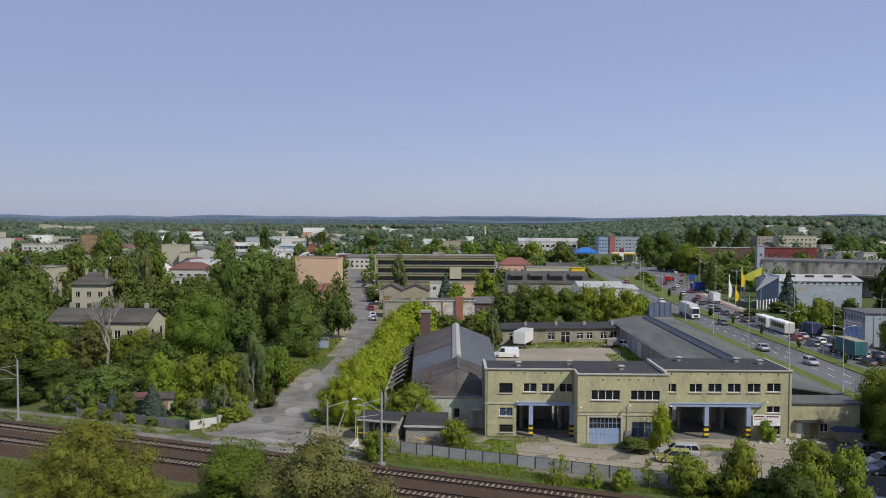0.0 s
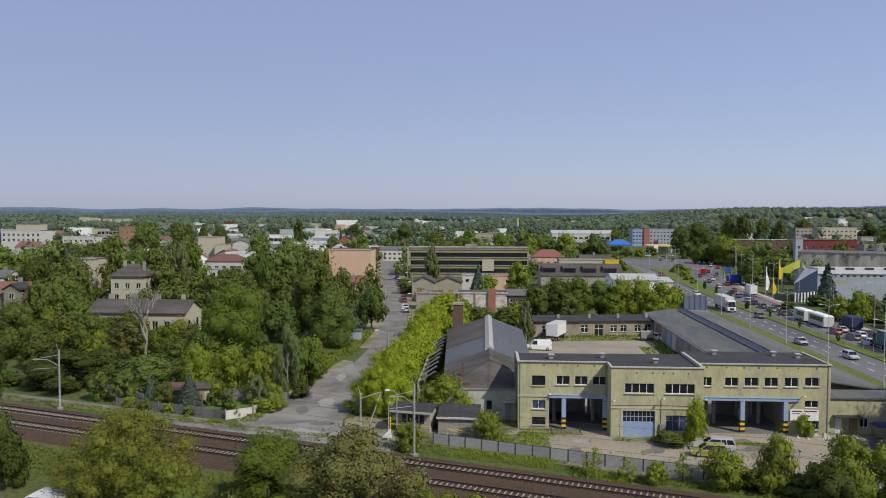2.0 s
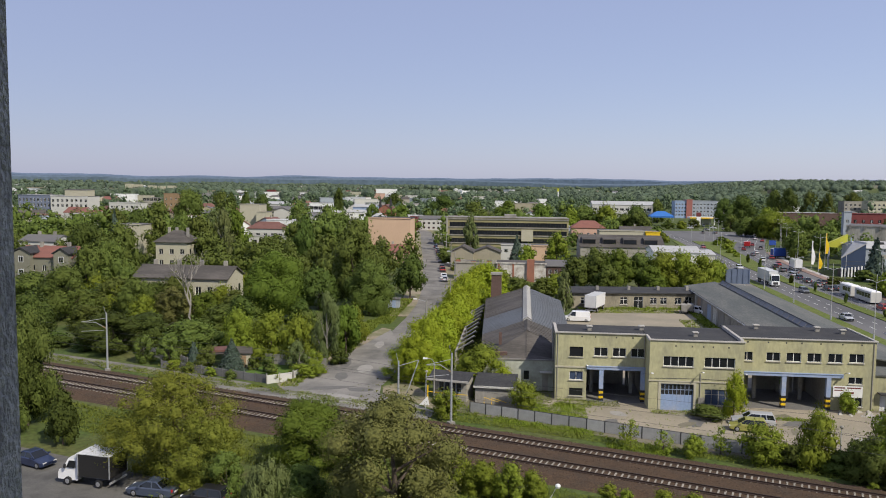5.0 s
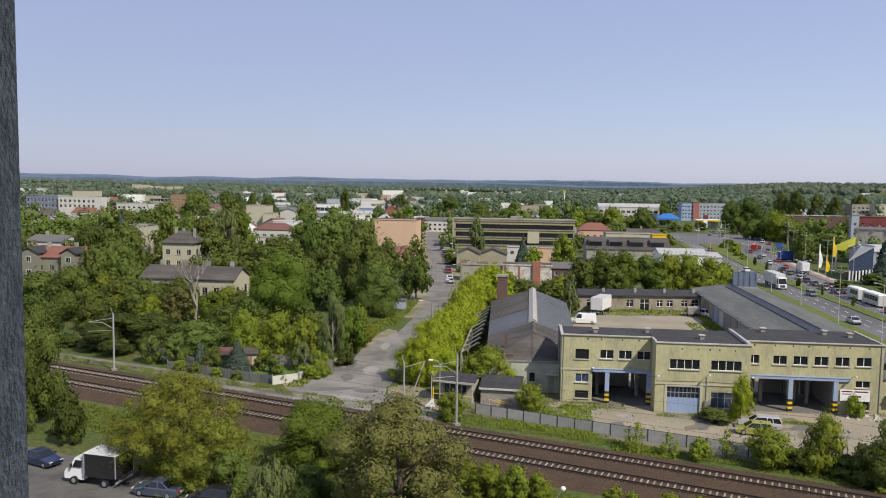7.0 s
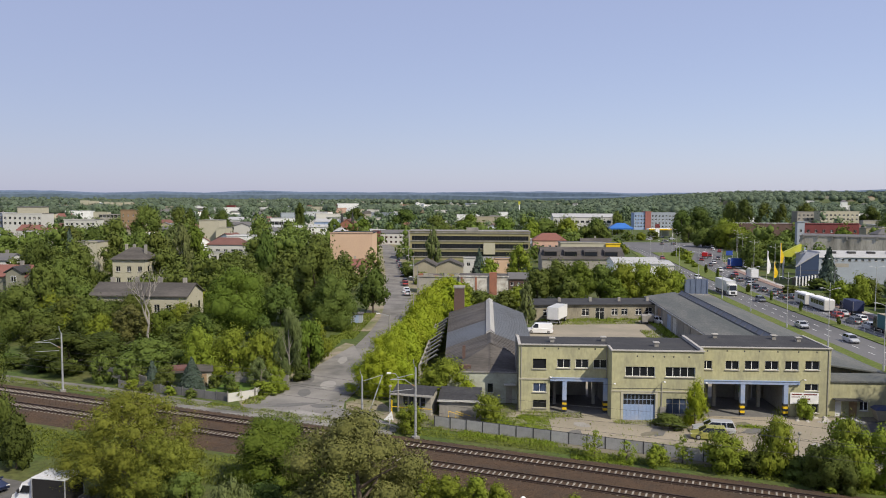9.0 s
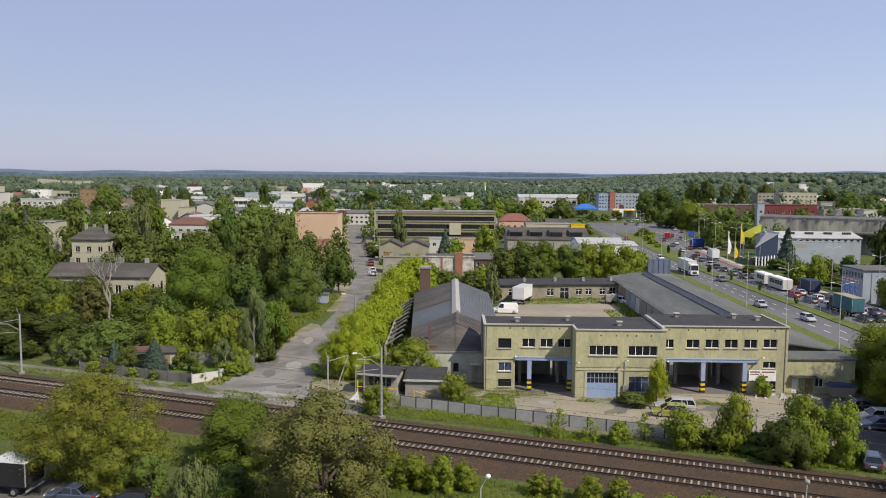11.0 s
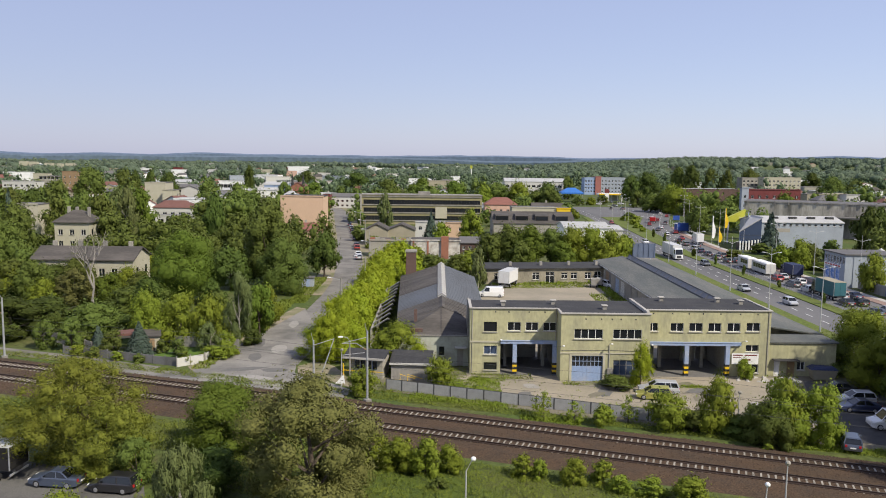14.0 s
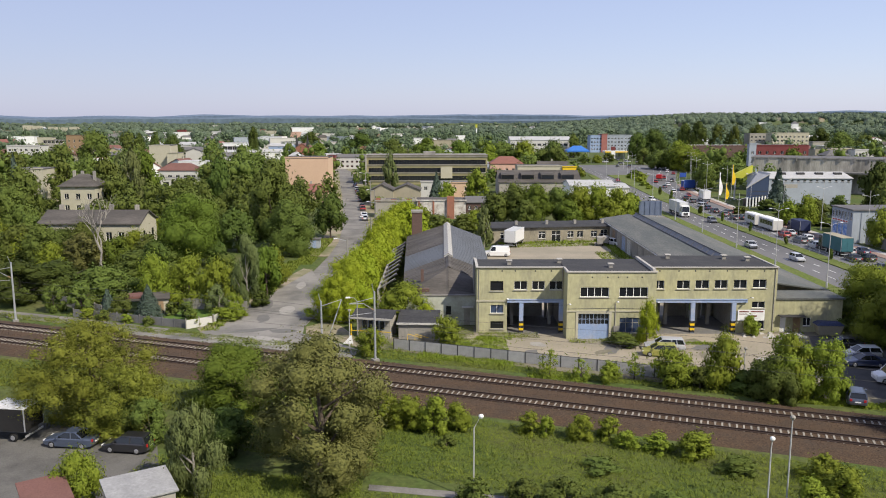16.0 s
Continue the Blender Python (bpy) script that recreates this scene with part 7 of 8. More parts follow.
for i in range(9):
    part("fence_panel", Mesh().box(i * 1.75, 0, 0, i * 1.75 + 1.7, 0.1, 1.35), M_CONCRETE, woodf)
    part("fence_post", Mesh().box(i * 1.75 - 0.05, -0.04, 0, i * 1.75 - 0.005, 0.14, 1.5), M_CONCRETE, woodf)
back = thing("back_fence", "grey concrete panel fence behind the garden lawn", "fence", (-37.5, 111.6, 0), -12)
for i in range(5):
    part("fence_panel", Mesh().box(i * 2.0, 0, 0, i * 2.0 + 1.96, 0.1, 1.5), M_CONCRETE, back)
lawn = slab("yard_lawn", [(-38.5, 105.6), (-30.5, 104.2), (-27.5, 108.5), (-36.5, 111)], mat("mown_lawn", (0.09, 0.155, 0.024), 0.95, 0.2, 0.4, 6.0), "bright mown garden lawn", "lawn", 0.06)
gshed = thing("garden_shed", "cream garden shed with a dark red roof", "shed", (-39.4, 108.2, 0), 20)
part("wall", Mesh().box(-0.9, 0, 0, 1.0, 2.4, 2.1), M_CREAM, gshed)
part("roof", Mesh().loft([[(-4.8, -0.3, 2.25), (1.2, -0.3, 2.1), (1.2, -0.3, 2.22), (-4.8, -0.3, 2.4)], [(-4.8, 2.8, 2.5), (1.2, 2.8, 2.5), (1.2, 2.8, 2.62), (-4.8, 2.8, 2.65)]]), M_CORR, gshed)
part("door", Mesh().box(-0.5, -0.05, 0, 0.3, -0.003, 1.85), M_BROWN, gshed)
part("tin_cover", Mesh().box(-4.7, -0.1, 2.45, -2.2, 2.6, 2.75), M_BROWNROOF, gshed, "dark red tin cover")
booth = thing("blue_booth", "small pale blue booth with a grey roof beside the street", "booth", (-27.0, 164.5, 0), 5)
part("wall", Mesh().box(-1.2, 0, 0, 1.2, 2.2, 1.95), M_HALLWALL, booth)
part("roof", Mesh().box(-1.4, -0.2, 1.95, 1.4, 2.4, 2.12), M_TARGREY, booth)
part("door", Mesh().box(-0.4, -0.04, 0, 0.4, -0.003, 1.8), M_BLUEMETAL, booth)
# garages at the edge of the car park
for x, y, w, d, t, m, lb in ((-20.6, 50.4, 4.0, 3.4, 32, M_PALEROOF, "low garage with a pale sheet roof"), (-26.6, 49.6, 2.6, 3.4, 35, M_BROWNROOF, "low garage with a rusty brown roof")):
    ga = thing("garage", lb, "garage", (x, y, 0), t)
    part("wall", Mesh().box(-w / 2, -d / 2, 0, w / 2, d / 2, 2.3), M_GREYWALL, ga)
    rr = part("roof", Mesh().loft([[(-w / 2 - 0.2, -d / 2 - 0.2, 2.3), (w / 2 + 0.2, -d / 2 - 0.2, 2.3), (w / 2 + 0.2, -d / 2 - 0.2, 2.4), (-w / 2 - 0.2, -d / 2 - 0.2, 2.4)], [(-w / 2 - 0.2, d / 2 + 0.2, 2.6), (w / 2 + 0.2, d / 2 + 0.2, 2.6), (w / 2 + 0.2, d / 2 + 0.2, 2.7), (-w / 2 - 0.2, d / 2 + 0.2, 2.7)]]), m, ga)
    part("door", Mesh().box(-1.2, -d / 2 - 0.05, 0, 1.2, -d / 2 - 0.003, 2.0), M_BROWN, ga)

# small far houses
rf_ = random.Random(21)
WALLS, ROOFS = (M_WHITEWALL, M_CREAM, M_BEIGE, M_GREYWALL, M_WHITE, M_WHITE, M_HALLWALL), (M_BROWNROOF, M_TARGREY, M_CORR, M_CORRPALE, M_TARGREY, M_CORRPALE, M_REDROOF)


def road_near(x, y, gap):
    i = min(range(len(STREET)), key=lambda k: abs(STREET[k][1] - y))
    return abs(x - STREET[i][0]) < gap * 0.6 + 4 and y < 480 or edge(NEAR_W, y) - 7 - gap < x < edge(FAR_E, y) + 9 + gap and y < 640


placed = [(*q, 0.85 if q[1] > 450 else 0.95 if q[2] > 15 else 0.6) for q in TOWN]
for i in range(760):
    y = 350 + 2100 * rf_.random() ** 1.7
    az = rf_.uniform(-0.62, 0.56)
    x = y * math.tan(az)
    w, d = rf_.choice(((9, 8), (10, 9), (12, 9), (14, 9), (21, 11), (26, 12))) if y < 1100 else rf_.choice(((10, 9), (12, 10), (24, 12), (34, 14)))
    if az > 0.12 and y > 700 and rf_.random() < 0.55 or road_near(x, y, w * 0.6) or any(math.hypot(x - a, y - c) < r + w * 0.7 for a, c, r, _ in placed):
        continue
    placed.append((x, y, w * 0.55, 0.5))
    flat = w > 20
    hgt = rf_.uniform(3.5, 6.5) if not flat else rf_.uniform(5, 8.5)
    near = y < 470
    building("town_house" if not flat else "town_hall_shed", ("small far house with a pitched roof among trees" if not flat else "far flat-roofed hall among trees"), x, y, w, d, hgt, rf_.choice(WALLS), "flat" if flat else rf_.choice(("gable", "hip", "front", "gable")), rf_.choice(ROOFS),
             turn=rf_.uniform(-30, 30), rows=(2 if hgt > 6 else 1) if near else 0, cols=max(2, int(w / 3)) if near else 0, win=(1.1, 1.3), rise=rf_.uniform(2, 3.4), group="houses of the town", chimneys=1 if near and not flat else 0)

# trees among the houses: the nearer ones singly, the rest as one wood
rt = random.Random(77)
fc, clumps = [], []
for i in range(5200):
    y = 200 + 900 * rt.random() ** 1.3
    az = rt.uniform(-0.66, 0.57)
    x = y * math.tan(az)
    if x > -32 and x < 62 and y < 310 or -114 < x < -89 and y < 228 or -62 < x < -20 and y < 300 and rt.random() < 0.3:
        continue
    if y > 430 and noise.noise((x * 0.009, y * 0.007, 2.0)) < -0.12:
        continue
    r = rt.uniform(3.0, 6.6) if y > 252 else rt.uniform(2.6, 5.4)
    if road_near(x, y, r + 1) or any(math.hypot(x - a, y - c) < q + r * 0.7 or (abs(x - a * y / c) < q * 0.8 and 0 < c - y < (80 if k > 0.9 else 30 if c < 450 or k < 0.6 else 0.32 * c) and rt.random() < k) for a, c, q, k in placed):
        continue
    hh = rt.uniform(5.0, 10.5) + (2.0 * (r - 3.0) * rt.random() if y > 252 else 0)
    hh *= 1 + 0.6 * max(0.0, noise.noise((x * 0.011, y * 0.006, 9.0))) * smooth_step(300, 480, y)
    z0 = height(x, y)
    lump = [(x + rt.gauss(0, r * 0.38), y + rt.gauss(0, r * 0.38), z0 + hh * (0.3 + 0.55 * rt.random())) for _ in range(5)]
    clumps.append((y, [(*p, r * 0.27, r * 0.27, r * 0.27 * min(1.3, hh / r * 0.55)) for p in lump]))
    for _ in range(380 if y < 260 else 170 if y < 480 else 70):
        p = rt.choice(lump)
        v = Vector((rt.gauss(0, 1), rt.gauss(0, 1), rt.gauss(0, 1) + 0.3)).normalized()
        q = r * 0.52 * (1 - 0.3 * rt.random() ** 2)
        fc.append((p[0] + v.x * q, p[1] + v.y * q, max(z0, p[2] + v.z * q * hh / r * 0.55), v.x, v.y, v.z, 0.55 if y < 260 else 0.85 if y < 480 else 1.3))
cores = []
# far woods on the slopes: rounded crowns of a few large sprays each
for i in range(6500):
    y = 900 + 1900 * rt.random() ** 1.4
    az = rt.uniform(-0.64, 0.58)
    x = y * math.tan(az)
    wild = noise.noise((x * 0.006, y * 0.003, 4.0))
    if wild < (0.02 if az < 0.12 else -0.3) or road_near(x, y, 3):
        continue
    if any(math.hypot(x - a, y - c) < q or (abs(x - a * y / c) < q * 0.8 and 0 < c - y < (40 if k < 0.6 else 300) and rt.random() < k) for a, c, q, k in placed):
        continue
    if 0.085 < az < 0.125 and 1250 < y < 1900:
        continue
    r = rt.uniform(4.0, 10.0)
    hh = rt.uniform(7, 12) + 0.5 * r
    z0 = height(x, y)
    cores.append((x, y, z0 + hh * 0.55, r * 0.8, hh * 0.38))
    for _ in range(72 if y < 1500 else 34):
        v = Vector((rt.gauss(0, 1), rt.gauss(0, 1) - 0.4, rt.gauss(0, 1) + 0.5)).normalized()
        fc.append((x + v.x * r, y + v.y * r, z0 + max(1.0, hh * 0.6 + v.z * hh * 0.42), v.x, v.y, v.z, 2.05 if y > 1500 else 1.35))
# the dense inner body of each far crown
body = Mesh()
for x, y, z, r, q in cores:
    a0 = rt.uniform(0, 6.28)
    rings = []
    for lat, rad in ((-0.8, 0.5), (-0.1, 1.0), (0.55, 0.8), (0.95, 0.25)):
        rings.append([(x + r * rad * rt.uniform(0.82, 1.12) * math.cos(a0 + k * 1.0472), y + r * rad * rt.uniform(0.82, 1.12) * math.sin(a0 + k * 1.0472), z + q * lat * rt.uniform(0.9, 1.1)) for k in range(6)])
    body.loft(rings)
fc = np.array(fc)
rn = np.random.default_rng(31)
# distance haze is mixed into both leaf colours as a bluer tint
L_FAR = leaf_mat("far_foliage_haze_tinted", (0.0466, 0.0713, 0.0442), (0.1251, 0.1577, 0.078), patch=0.03, each=0.3)
L_FARTHEST = leaf_mat("farthest_foliage_haze_tinted", (0.0598, 0.0875, 0.066), (0.1404, 0.1725, 0.102), patch=0.012, each=0.3)
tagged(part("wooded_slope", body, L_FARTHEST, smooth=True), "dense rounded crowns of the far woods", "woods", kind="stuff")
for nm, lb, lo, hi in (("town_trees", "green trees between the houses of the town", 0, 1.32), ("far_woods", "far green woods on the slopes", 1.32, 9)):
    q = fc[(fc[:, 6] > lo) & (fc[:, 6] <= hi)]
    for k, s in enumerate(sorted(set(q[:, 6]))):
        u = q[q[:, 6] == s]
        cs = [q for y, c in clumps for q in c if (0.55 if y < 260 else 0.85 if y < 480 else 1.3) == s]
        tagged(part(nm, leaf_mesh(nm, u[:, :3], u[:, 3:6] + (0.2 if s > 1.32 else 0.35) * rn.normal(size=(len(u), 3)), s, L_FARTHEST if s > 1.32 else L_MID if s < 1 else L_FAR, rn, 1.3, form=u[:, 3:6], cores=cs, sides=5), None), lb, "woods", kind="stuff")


# vehicles; a vehicle's own x axis points forward
PAINT = {}


def paint(name, c):
    if name not in PAINT:
        PAINT[name] = mat("car_paint_" + name, c, 0.35, 0.04, 0.8, 5.0, coat=0.6, spec=0.5, other=[v * 0.8 for v in c], amount=0.3)
    return PAINT[name]


COLOURS = {"silver": (0.42, 0.43, 0.44), "white": (0.75, 0.75, 0.74), "black": (0.018, 0.018, 0.02), "navy": (0.02, 0.03, 0.07), "red": (0.32, 0.03, 0.025), "grey": (0.12, 0.125, 0.13), "slate_blue": (0.055, 0.07, 0.105), "lime": (0.3, 0.29, 0.07), "green": (0.05, 0.12, 0.09)}


def wheel_pair(ob, xs, half, r):
    for x in xs:
        for s in (-1, 1):
            y0, y1 = s * half, s * (half - 0.2)
            ring = lambda y, q: [(x + q * math.cos(a * 0.5236), y, r + q * math.sin(a * 0.5236)) for a in range(12)]
            w = part("wheel", Mesh().loft([ring(y1, r * 0.9), ring(y1, r), ring(y0 - s * 0.03, r), ring(y0, r * 0.86)]), M_TYRE, ob)
            part("rim", Mesh().loft([ring(y0 + s * 0.004, r * 0.6), ring(y0 + s * 0.02, r * 0.52)]), M_RIM, w)


CARS = {}


def car(colour, style, x, y, heading, label="", group="", z=0.05):
    """A car with body, glazed cabin, wheels and lights; style: sedan, hatch, wagon or van."""
    simple = y > 235
    key = (colour, style, simple)
    m = pose(x, y, z + height(x, y), 0, 0, heading)
    if key in CARS:
        o = copy_thing(CARS[key], m)
        if label:
            o["label"] = label
        return o
    L, W, H, hood, deck = {"sedan": (4.35, 0.85, 1.40, 1.2, 0.8), "hatch": (4.0, 0.86, 1.45, 1.0, 0.12), "wagon": (4.65, 0.88, 1.47, 1.25, 0.1), "van": (5.1, 0.96, 2.0, 0.95, 0.05)}[style]
    belt = 0.92 if style != "van" else 1.15
    ob = thing("van" if style == "van" else "car", label or f"{colour.replace('_', ' ')} {'panel van' if style == 'van' else style + ' car'} with dark windows", "van" if style == "van" else "car", (0, 0, 0), 0, group)
    ob.matrix_basis = m
    f, bk = L / 2, -L / 2
    st = [(bk, 0.45, belt - 0.22, W - 0.14), (bk + 0.08, 0.28, belt - 0.04, W - 0.06), (bk + 0.5, 0.22, belt, W), (0, 0.2, belt, W), (f - hood - 0.1, 0.2, belt - 0.02, W), (f - 0.45, 0.22, belt - 0.2, W - 0.04), (f - 0.08, 0.3, belt - 0.28, W - 0.12), (f, 0.42, belt - 0.42, W - 0.22)]
    part("body", Mesh().loft([[(sx, -w, zb), (sx, -w - 0.0, zb + 0.2), (sx, -w, zt - 0.1), (sx, -w + 0.1, zt), (sx, w - 0.1, zt), (sx, w, zt - 0.1), (sx, w, zb + 0.2), (sx, w, zb)] for sx, zb, zt, w in st]), paint(colour, COLOURS[colour]), ob, smooth=False)
    c0, c1 = bk + deck, f - hood
    rk = 0.25 if style in ("hatch", "wagon", "van") else 0.65
    ft = 0.75 if style != "van" else 0.65
    wi = W - 0.07
    cab = [[(c0, -wi, belt - 0.02), (c0, wi, belt - 0.02), (c1, wi, belt - 0.02), (c1, -wi, belt - 0.02)], [(c0 + rk, -wi + 0.16, H - 0.06), (c0 + rk, wi - 0.16, H - 0.06), (c1 - ft, wi - 0.16, H - 0.06), (c1 - ft, -wi + 0.16, H - 0.06)]]
    part("glazing", Mesh().loft(cab), M_CARGLASS, ob)
    part("roof", Mesh().loft([[(c0 + rk - 0.08, -wi + 0.13, H - 0.07), (c0 + rk - 0.08, wi - 0.13, H - 0.07), (c1 - ft + 0.06, wi - 0.13, H - 0.07), (c1 - ft + 0.06, -wi + 0.13, H - 0.07)], [(c0 + rk + 0.1, -wi + 0.24, H), (c0 + rk + 0.1, wi - 0.24, H), (c1 - ft - 0.1, wi - 0.24, H), (c1 - ft - 0.1, -wi + 0.24, H)]]), paint(colour, COLOURS[colour]), ob)
    for s in (-1, 1):
        pil = Mesh()
        ends = [(c0, c0 + rk, 0.07), ((c0 + c1) / 2 - 0.15, (c0 + c1) / 2 - 0.1, 0.05), (c1, c1 - ft, 0.05)]
        if style == "wagon":
            ends.append((c0 + 0.9, c0 + 1.0, 0.05))
        for xa, xb, wd in ([] if simple else ends):
            part("pillar", Mesh().tube([(xa, s * (wi + 0.005), belt - 0.02), (xb, s * (wi - 0.15), H - 0.05)], wd, 4), paint(colour, COLOURS[colour]), ob)
        if style == "van":
            part("side_panel", Mesh().loft([[(c0 - 0.01, s * (wi + 0.02), belt - 0.03), (c1 - 1.3, s * (wi + 0.02), belt - 0.03), (c1 - 1.3, s * (wi + 0.01), belt - 0.03), (c0 - 0.01, s * (wi + 0.01), belt - 0.03)], [(c0 + rk * 0.9, s * (wi - 0.13), H - 0.05), (c1 - 1.3, s * (wi - 0.13), H - 0.05), (c1 - 1.3, s * (wi - 0.15), H - 0.05), (c0 + rk * 0.9, s * (wi - 0.15), H - 0.05)]]), paint(colour, COLOURS[colour]), ob)
        part("headlight", Mesh().box(f - 0.3, s * (W - 0.32) - 0.16, belt - 0.42, f - 0.03, s * (W - 0.32) + 0.16, belt - 0.27), M_LAMP, ob)
        part("tail_light", Mesh().box(bk - 0.015, s * (W - 0.26) - 0.1, belt - 0.3, bk + 0.12, s * (W - 0.26) + 0.1, belt - 0.08), M_RED, ob)
        if simple:
            continue
        part("mirror", Mesh().box(c1 - 0.3, s * (W + 0.02), belt, c1 - 0.12, s * (W + 0.2), belt + 0.14), paint(colour, COLOURS[colour]), ob)
    if style == "van":
        part("rear_panel", Mesh().loft([[(c0 - 0.02, -wi, belt), (c0 - 0.02, wi, belt), (c0 - 0.01, wi, belt), (c0 - 0.01, -wi, belt)], [(c0 + rk - 0.08, -wi + 0.15, H - 0.1), (c0 + rk - 0.08, wi - 0.15, H - 0.1), (c0 + rk - 0.07, wi - 0.15, H - 0.1), (c0 + rk - 0.07, -wi + 0.15, H - 0.1)]]), paint(colour, COLOURS[colour]), ob)
    part("bumper", Mesh().box(bk - 0.04, -W + 0.15, 0.32, bk + 0.1, W - 0.15, 0.5), M_DARKSTEEL, ob)
    if not simple:
        part("number_plate", Mesh().box(bk - 0.055, -0.26, 0.52, bk - 0.03, 0.26, 0.63), M_WHITE, ob)
    wheel_pair(ob, (bk + 0.85, f - 0.85), W + 0.0, 0.31 if style != "van" else 0.34)
    CARS[key] = ob
    return ob


def lorry(name, label, x, y, heading, length, boxmat, cabmat, boxh=2.5, cab=True, z=0.05, wheels=None, topmat=None, floor=1.05, category="truck", van=False):
    """A lorry, trailer or bus with a box, cab, chassis and wheels; x, y: the middle."""
    ob = thing(name, label, category, (x, y, z + height(x, y)), heading)
    f, bk = length / 2, -length / 2
    c = f - (2.0 if cab else 0)
    box = part("box", Mesh().box(bk, -1.22, floor, c - (0.15 if cab else 0), 1.22, floor + boxh), boxmat, ob)
    part("box_roof", Mesh().box(bk - 0.02, -1.24, floor + boxh, c - (0.13 if cab else 0), 1.24, floor + boxh + 0.06), topmat or boxmat, box)
    for sx in (bk, c - 0.25):
        for s in (-1.24, 1.18):
            part("corner_post", Mesh().box(sx - 0.03, s, floor, sx + 0.07, s + 0.06, floor + boxh), M_STEEL, box)
    for s in (-0.56, 0.56):
        part("rear_door", Mesh().box(bk - 0.05, s - 0.54, floor + 0.08, bk - 0.003, s + 0.54, floor + boxh - 0.1), boxmat, box)
    part("chassis", Mesh().box(bk, -0.5, 0.55, f - 0.3, 0.5, 0.95).box(bk + 0.1, -1.2, 0.9, c - 0.2, 1.2, 1.05 if floor > 1 else 0.95), M_DARKSTEEL, ob)
    part("under_bar", Mesh().box(bk - 0.04, -1.15, 0.45, bk + 0.08, 1.15, 0.6), M_STEEL, ob)
    if cab and van:
        side = [(c + 0.02, 0.42), (c + 0.02, 2.25), (f - 1.0, 2.3), (f - 0.62, 1.55), (f - 0.12, 1.25), (f, 0.95), (f, 0.42)]
        rows = [[(px, sy * (0.98 if pz < 1.6 else 0.86), pz) for px, pz in side] for sy in (-1, 1)]
        cb = part("cab", Mesh().loft(rows), cabmat, ob)
        part("windscreen", Mesh().add([(f - 0.6, -0.84, 1.6), (f - 0.6, 0.84, 1.6), (f - 0.96, 0.78, 2.22), (f - 0.96, -0.78, 2.22), (f - 0.57, -0.84, 1.61), (f - 0.57, 0.84, 1.61), (f - 0.93, 0.78, 2.23), (f - 0.93, -0.78, 2.23)], [(4, 5, 6, 7), (0, 3, 2, 1), (0, 1, 5, 4), (2, 3, 7, 6), (1, 2, 6, 5), (3, 0, 4, 7)]), M_CARGLASS, cb)
        for q in (-1, 1):
            part("side_window", Mesh().loft([[(f - 1.75, q * k, 1.5), (f - 0.85, q * k, 1.5), (f - 1.1, q * (k - 0.09), 2.12), (f - 1.75, q * (k - 0.09), 2.12)] for k in (0.985, 1.0)]), M_CARGLASS, cb)
            part("headlight", Mesh().box(f - 0.2, q * 0.75 - 0.16, 0.85, f + 0.015, q * 0.75 + 0.16, 1.05), M_LAMP, cb)
            part("mirror", Mesh().box(f - 0.9, q * 1.16 - 0.1, 1.5, f - 0.78, q * 1.16 + 0.1, 1.85), M_BLACKSHEET, cb)
        part("grille", Mesh().box(f - 0.04, -0.55, 0.55, f + 0.012, 0.55, 0.85), M_BLACKSHEET, cb)
        part("roof_fairing", Mesh().loft([[(c - 0.1, sy, 2.25), (f - 1.0, sy, 2.32), (c - 0.05, sy, floor + boxh)] for sy in (-0.85, 0.85)]), cabmat, cb)
    elif cab:
        ch = floor + boxh * (0.78 if boxh > 2.2 else 0.72)
        cb = part("cab", Mesh().loft([[(c, -1.15, 0.5), (c, 1.15, 0.5), (c, 1.15, ch), (c, -1.15, ch)], [(f - 0.15, -1.15, 0.45), (f - 0.15, 1.15, 0.45), (f - 0.45, 1.05, ch - 0.05), (f - 0.45, -1.05, ch - 0.05)], [(f, -1.05, 0.5), (f, 1.05, 0.5), (f - 0.1, 1.0, 1.5), (f - 0.1, -1.0, 1.5)]]), cabmat, ob)
        part("windscreen", Mesh().loft([[(f - 0.09, -1.0, 1.55), (f - 0.09, 1.0, 1.55), (f - 0.14, 1.0, 1.55), (f - 0.14, -1.0, 1.55)], [(f - 0.36, -0.95, ch - 0.35), (f - 0.36, 0.95, ch - 0.35), (f - 0.45, 0.95, ch - 0.35), (f - 0.45, -0.95, ch - 0.35)]]), M_CARGLASS, cb)
        for s in (-1, 1):
            part("side_window", Mesh().box(f - 1.3, s * 1.14 - 0.02, 1.6, f - 0.5, s * 1.14 + 0.02, ch - 0.45), M_CARGLASS, cb)
            part("headlight", Mesh().box(f - 0.06, s * 0.85 - 0.15, 0.65, f + 0.02, s * 0.85 + 0.15, 0.85), M_LAMP, cb)
        part("grille", Mesh().box(f - 0.05, -0.6, 0.6, f + 0.015, 0.6, 1.3), M_DARKSTEEL, cb)
    wheel_pair(ob, wheels or ([bk + 1.2, f - 1.1] if length < 9 else [bk + 1.0, bk + 2.2, f - 4.0, f - 1.1]), 1.2, 0.36 if van else 0.48)
    return ob


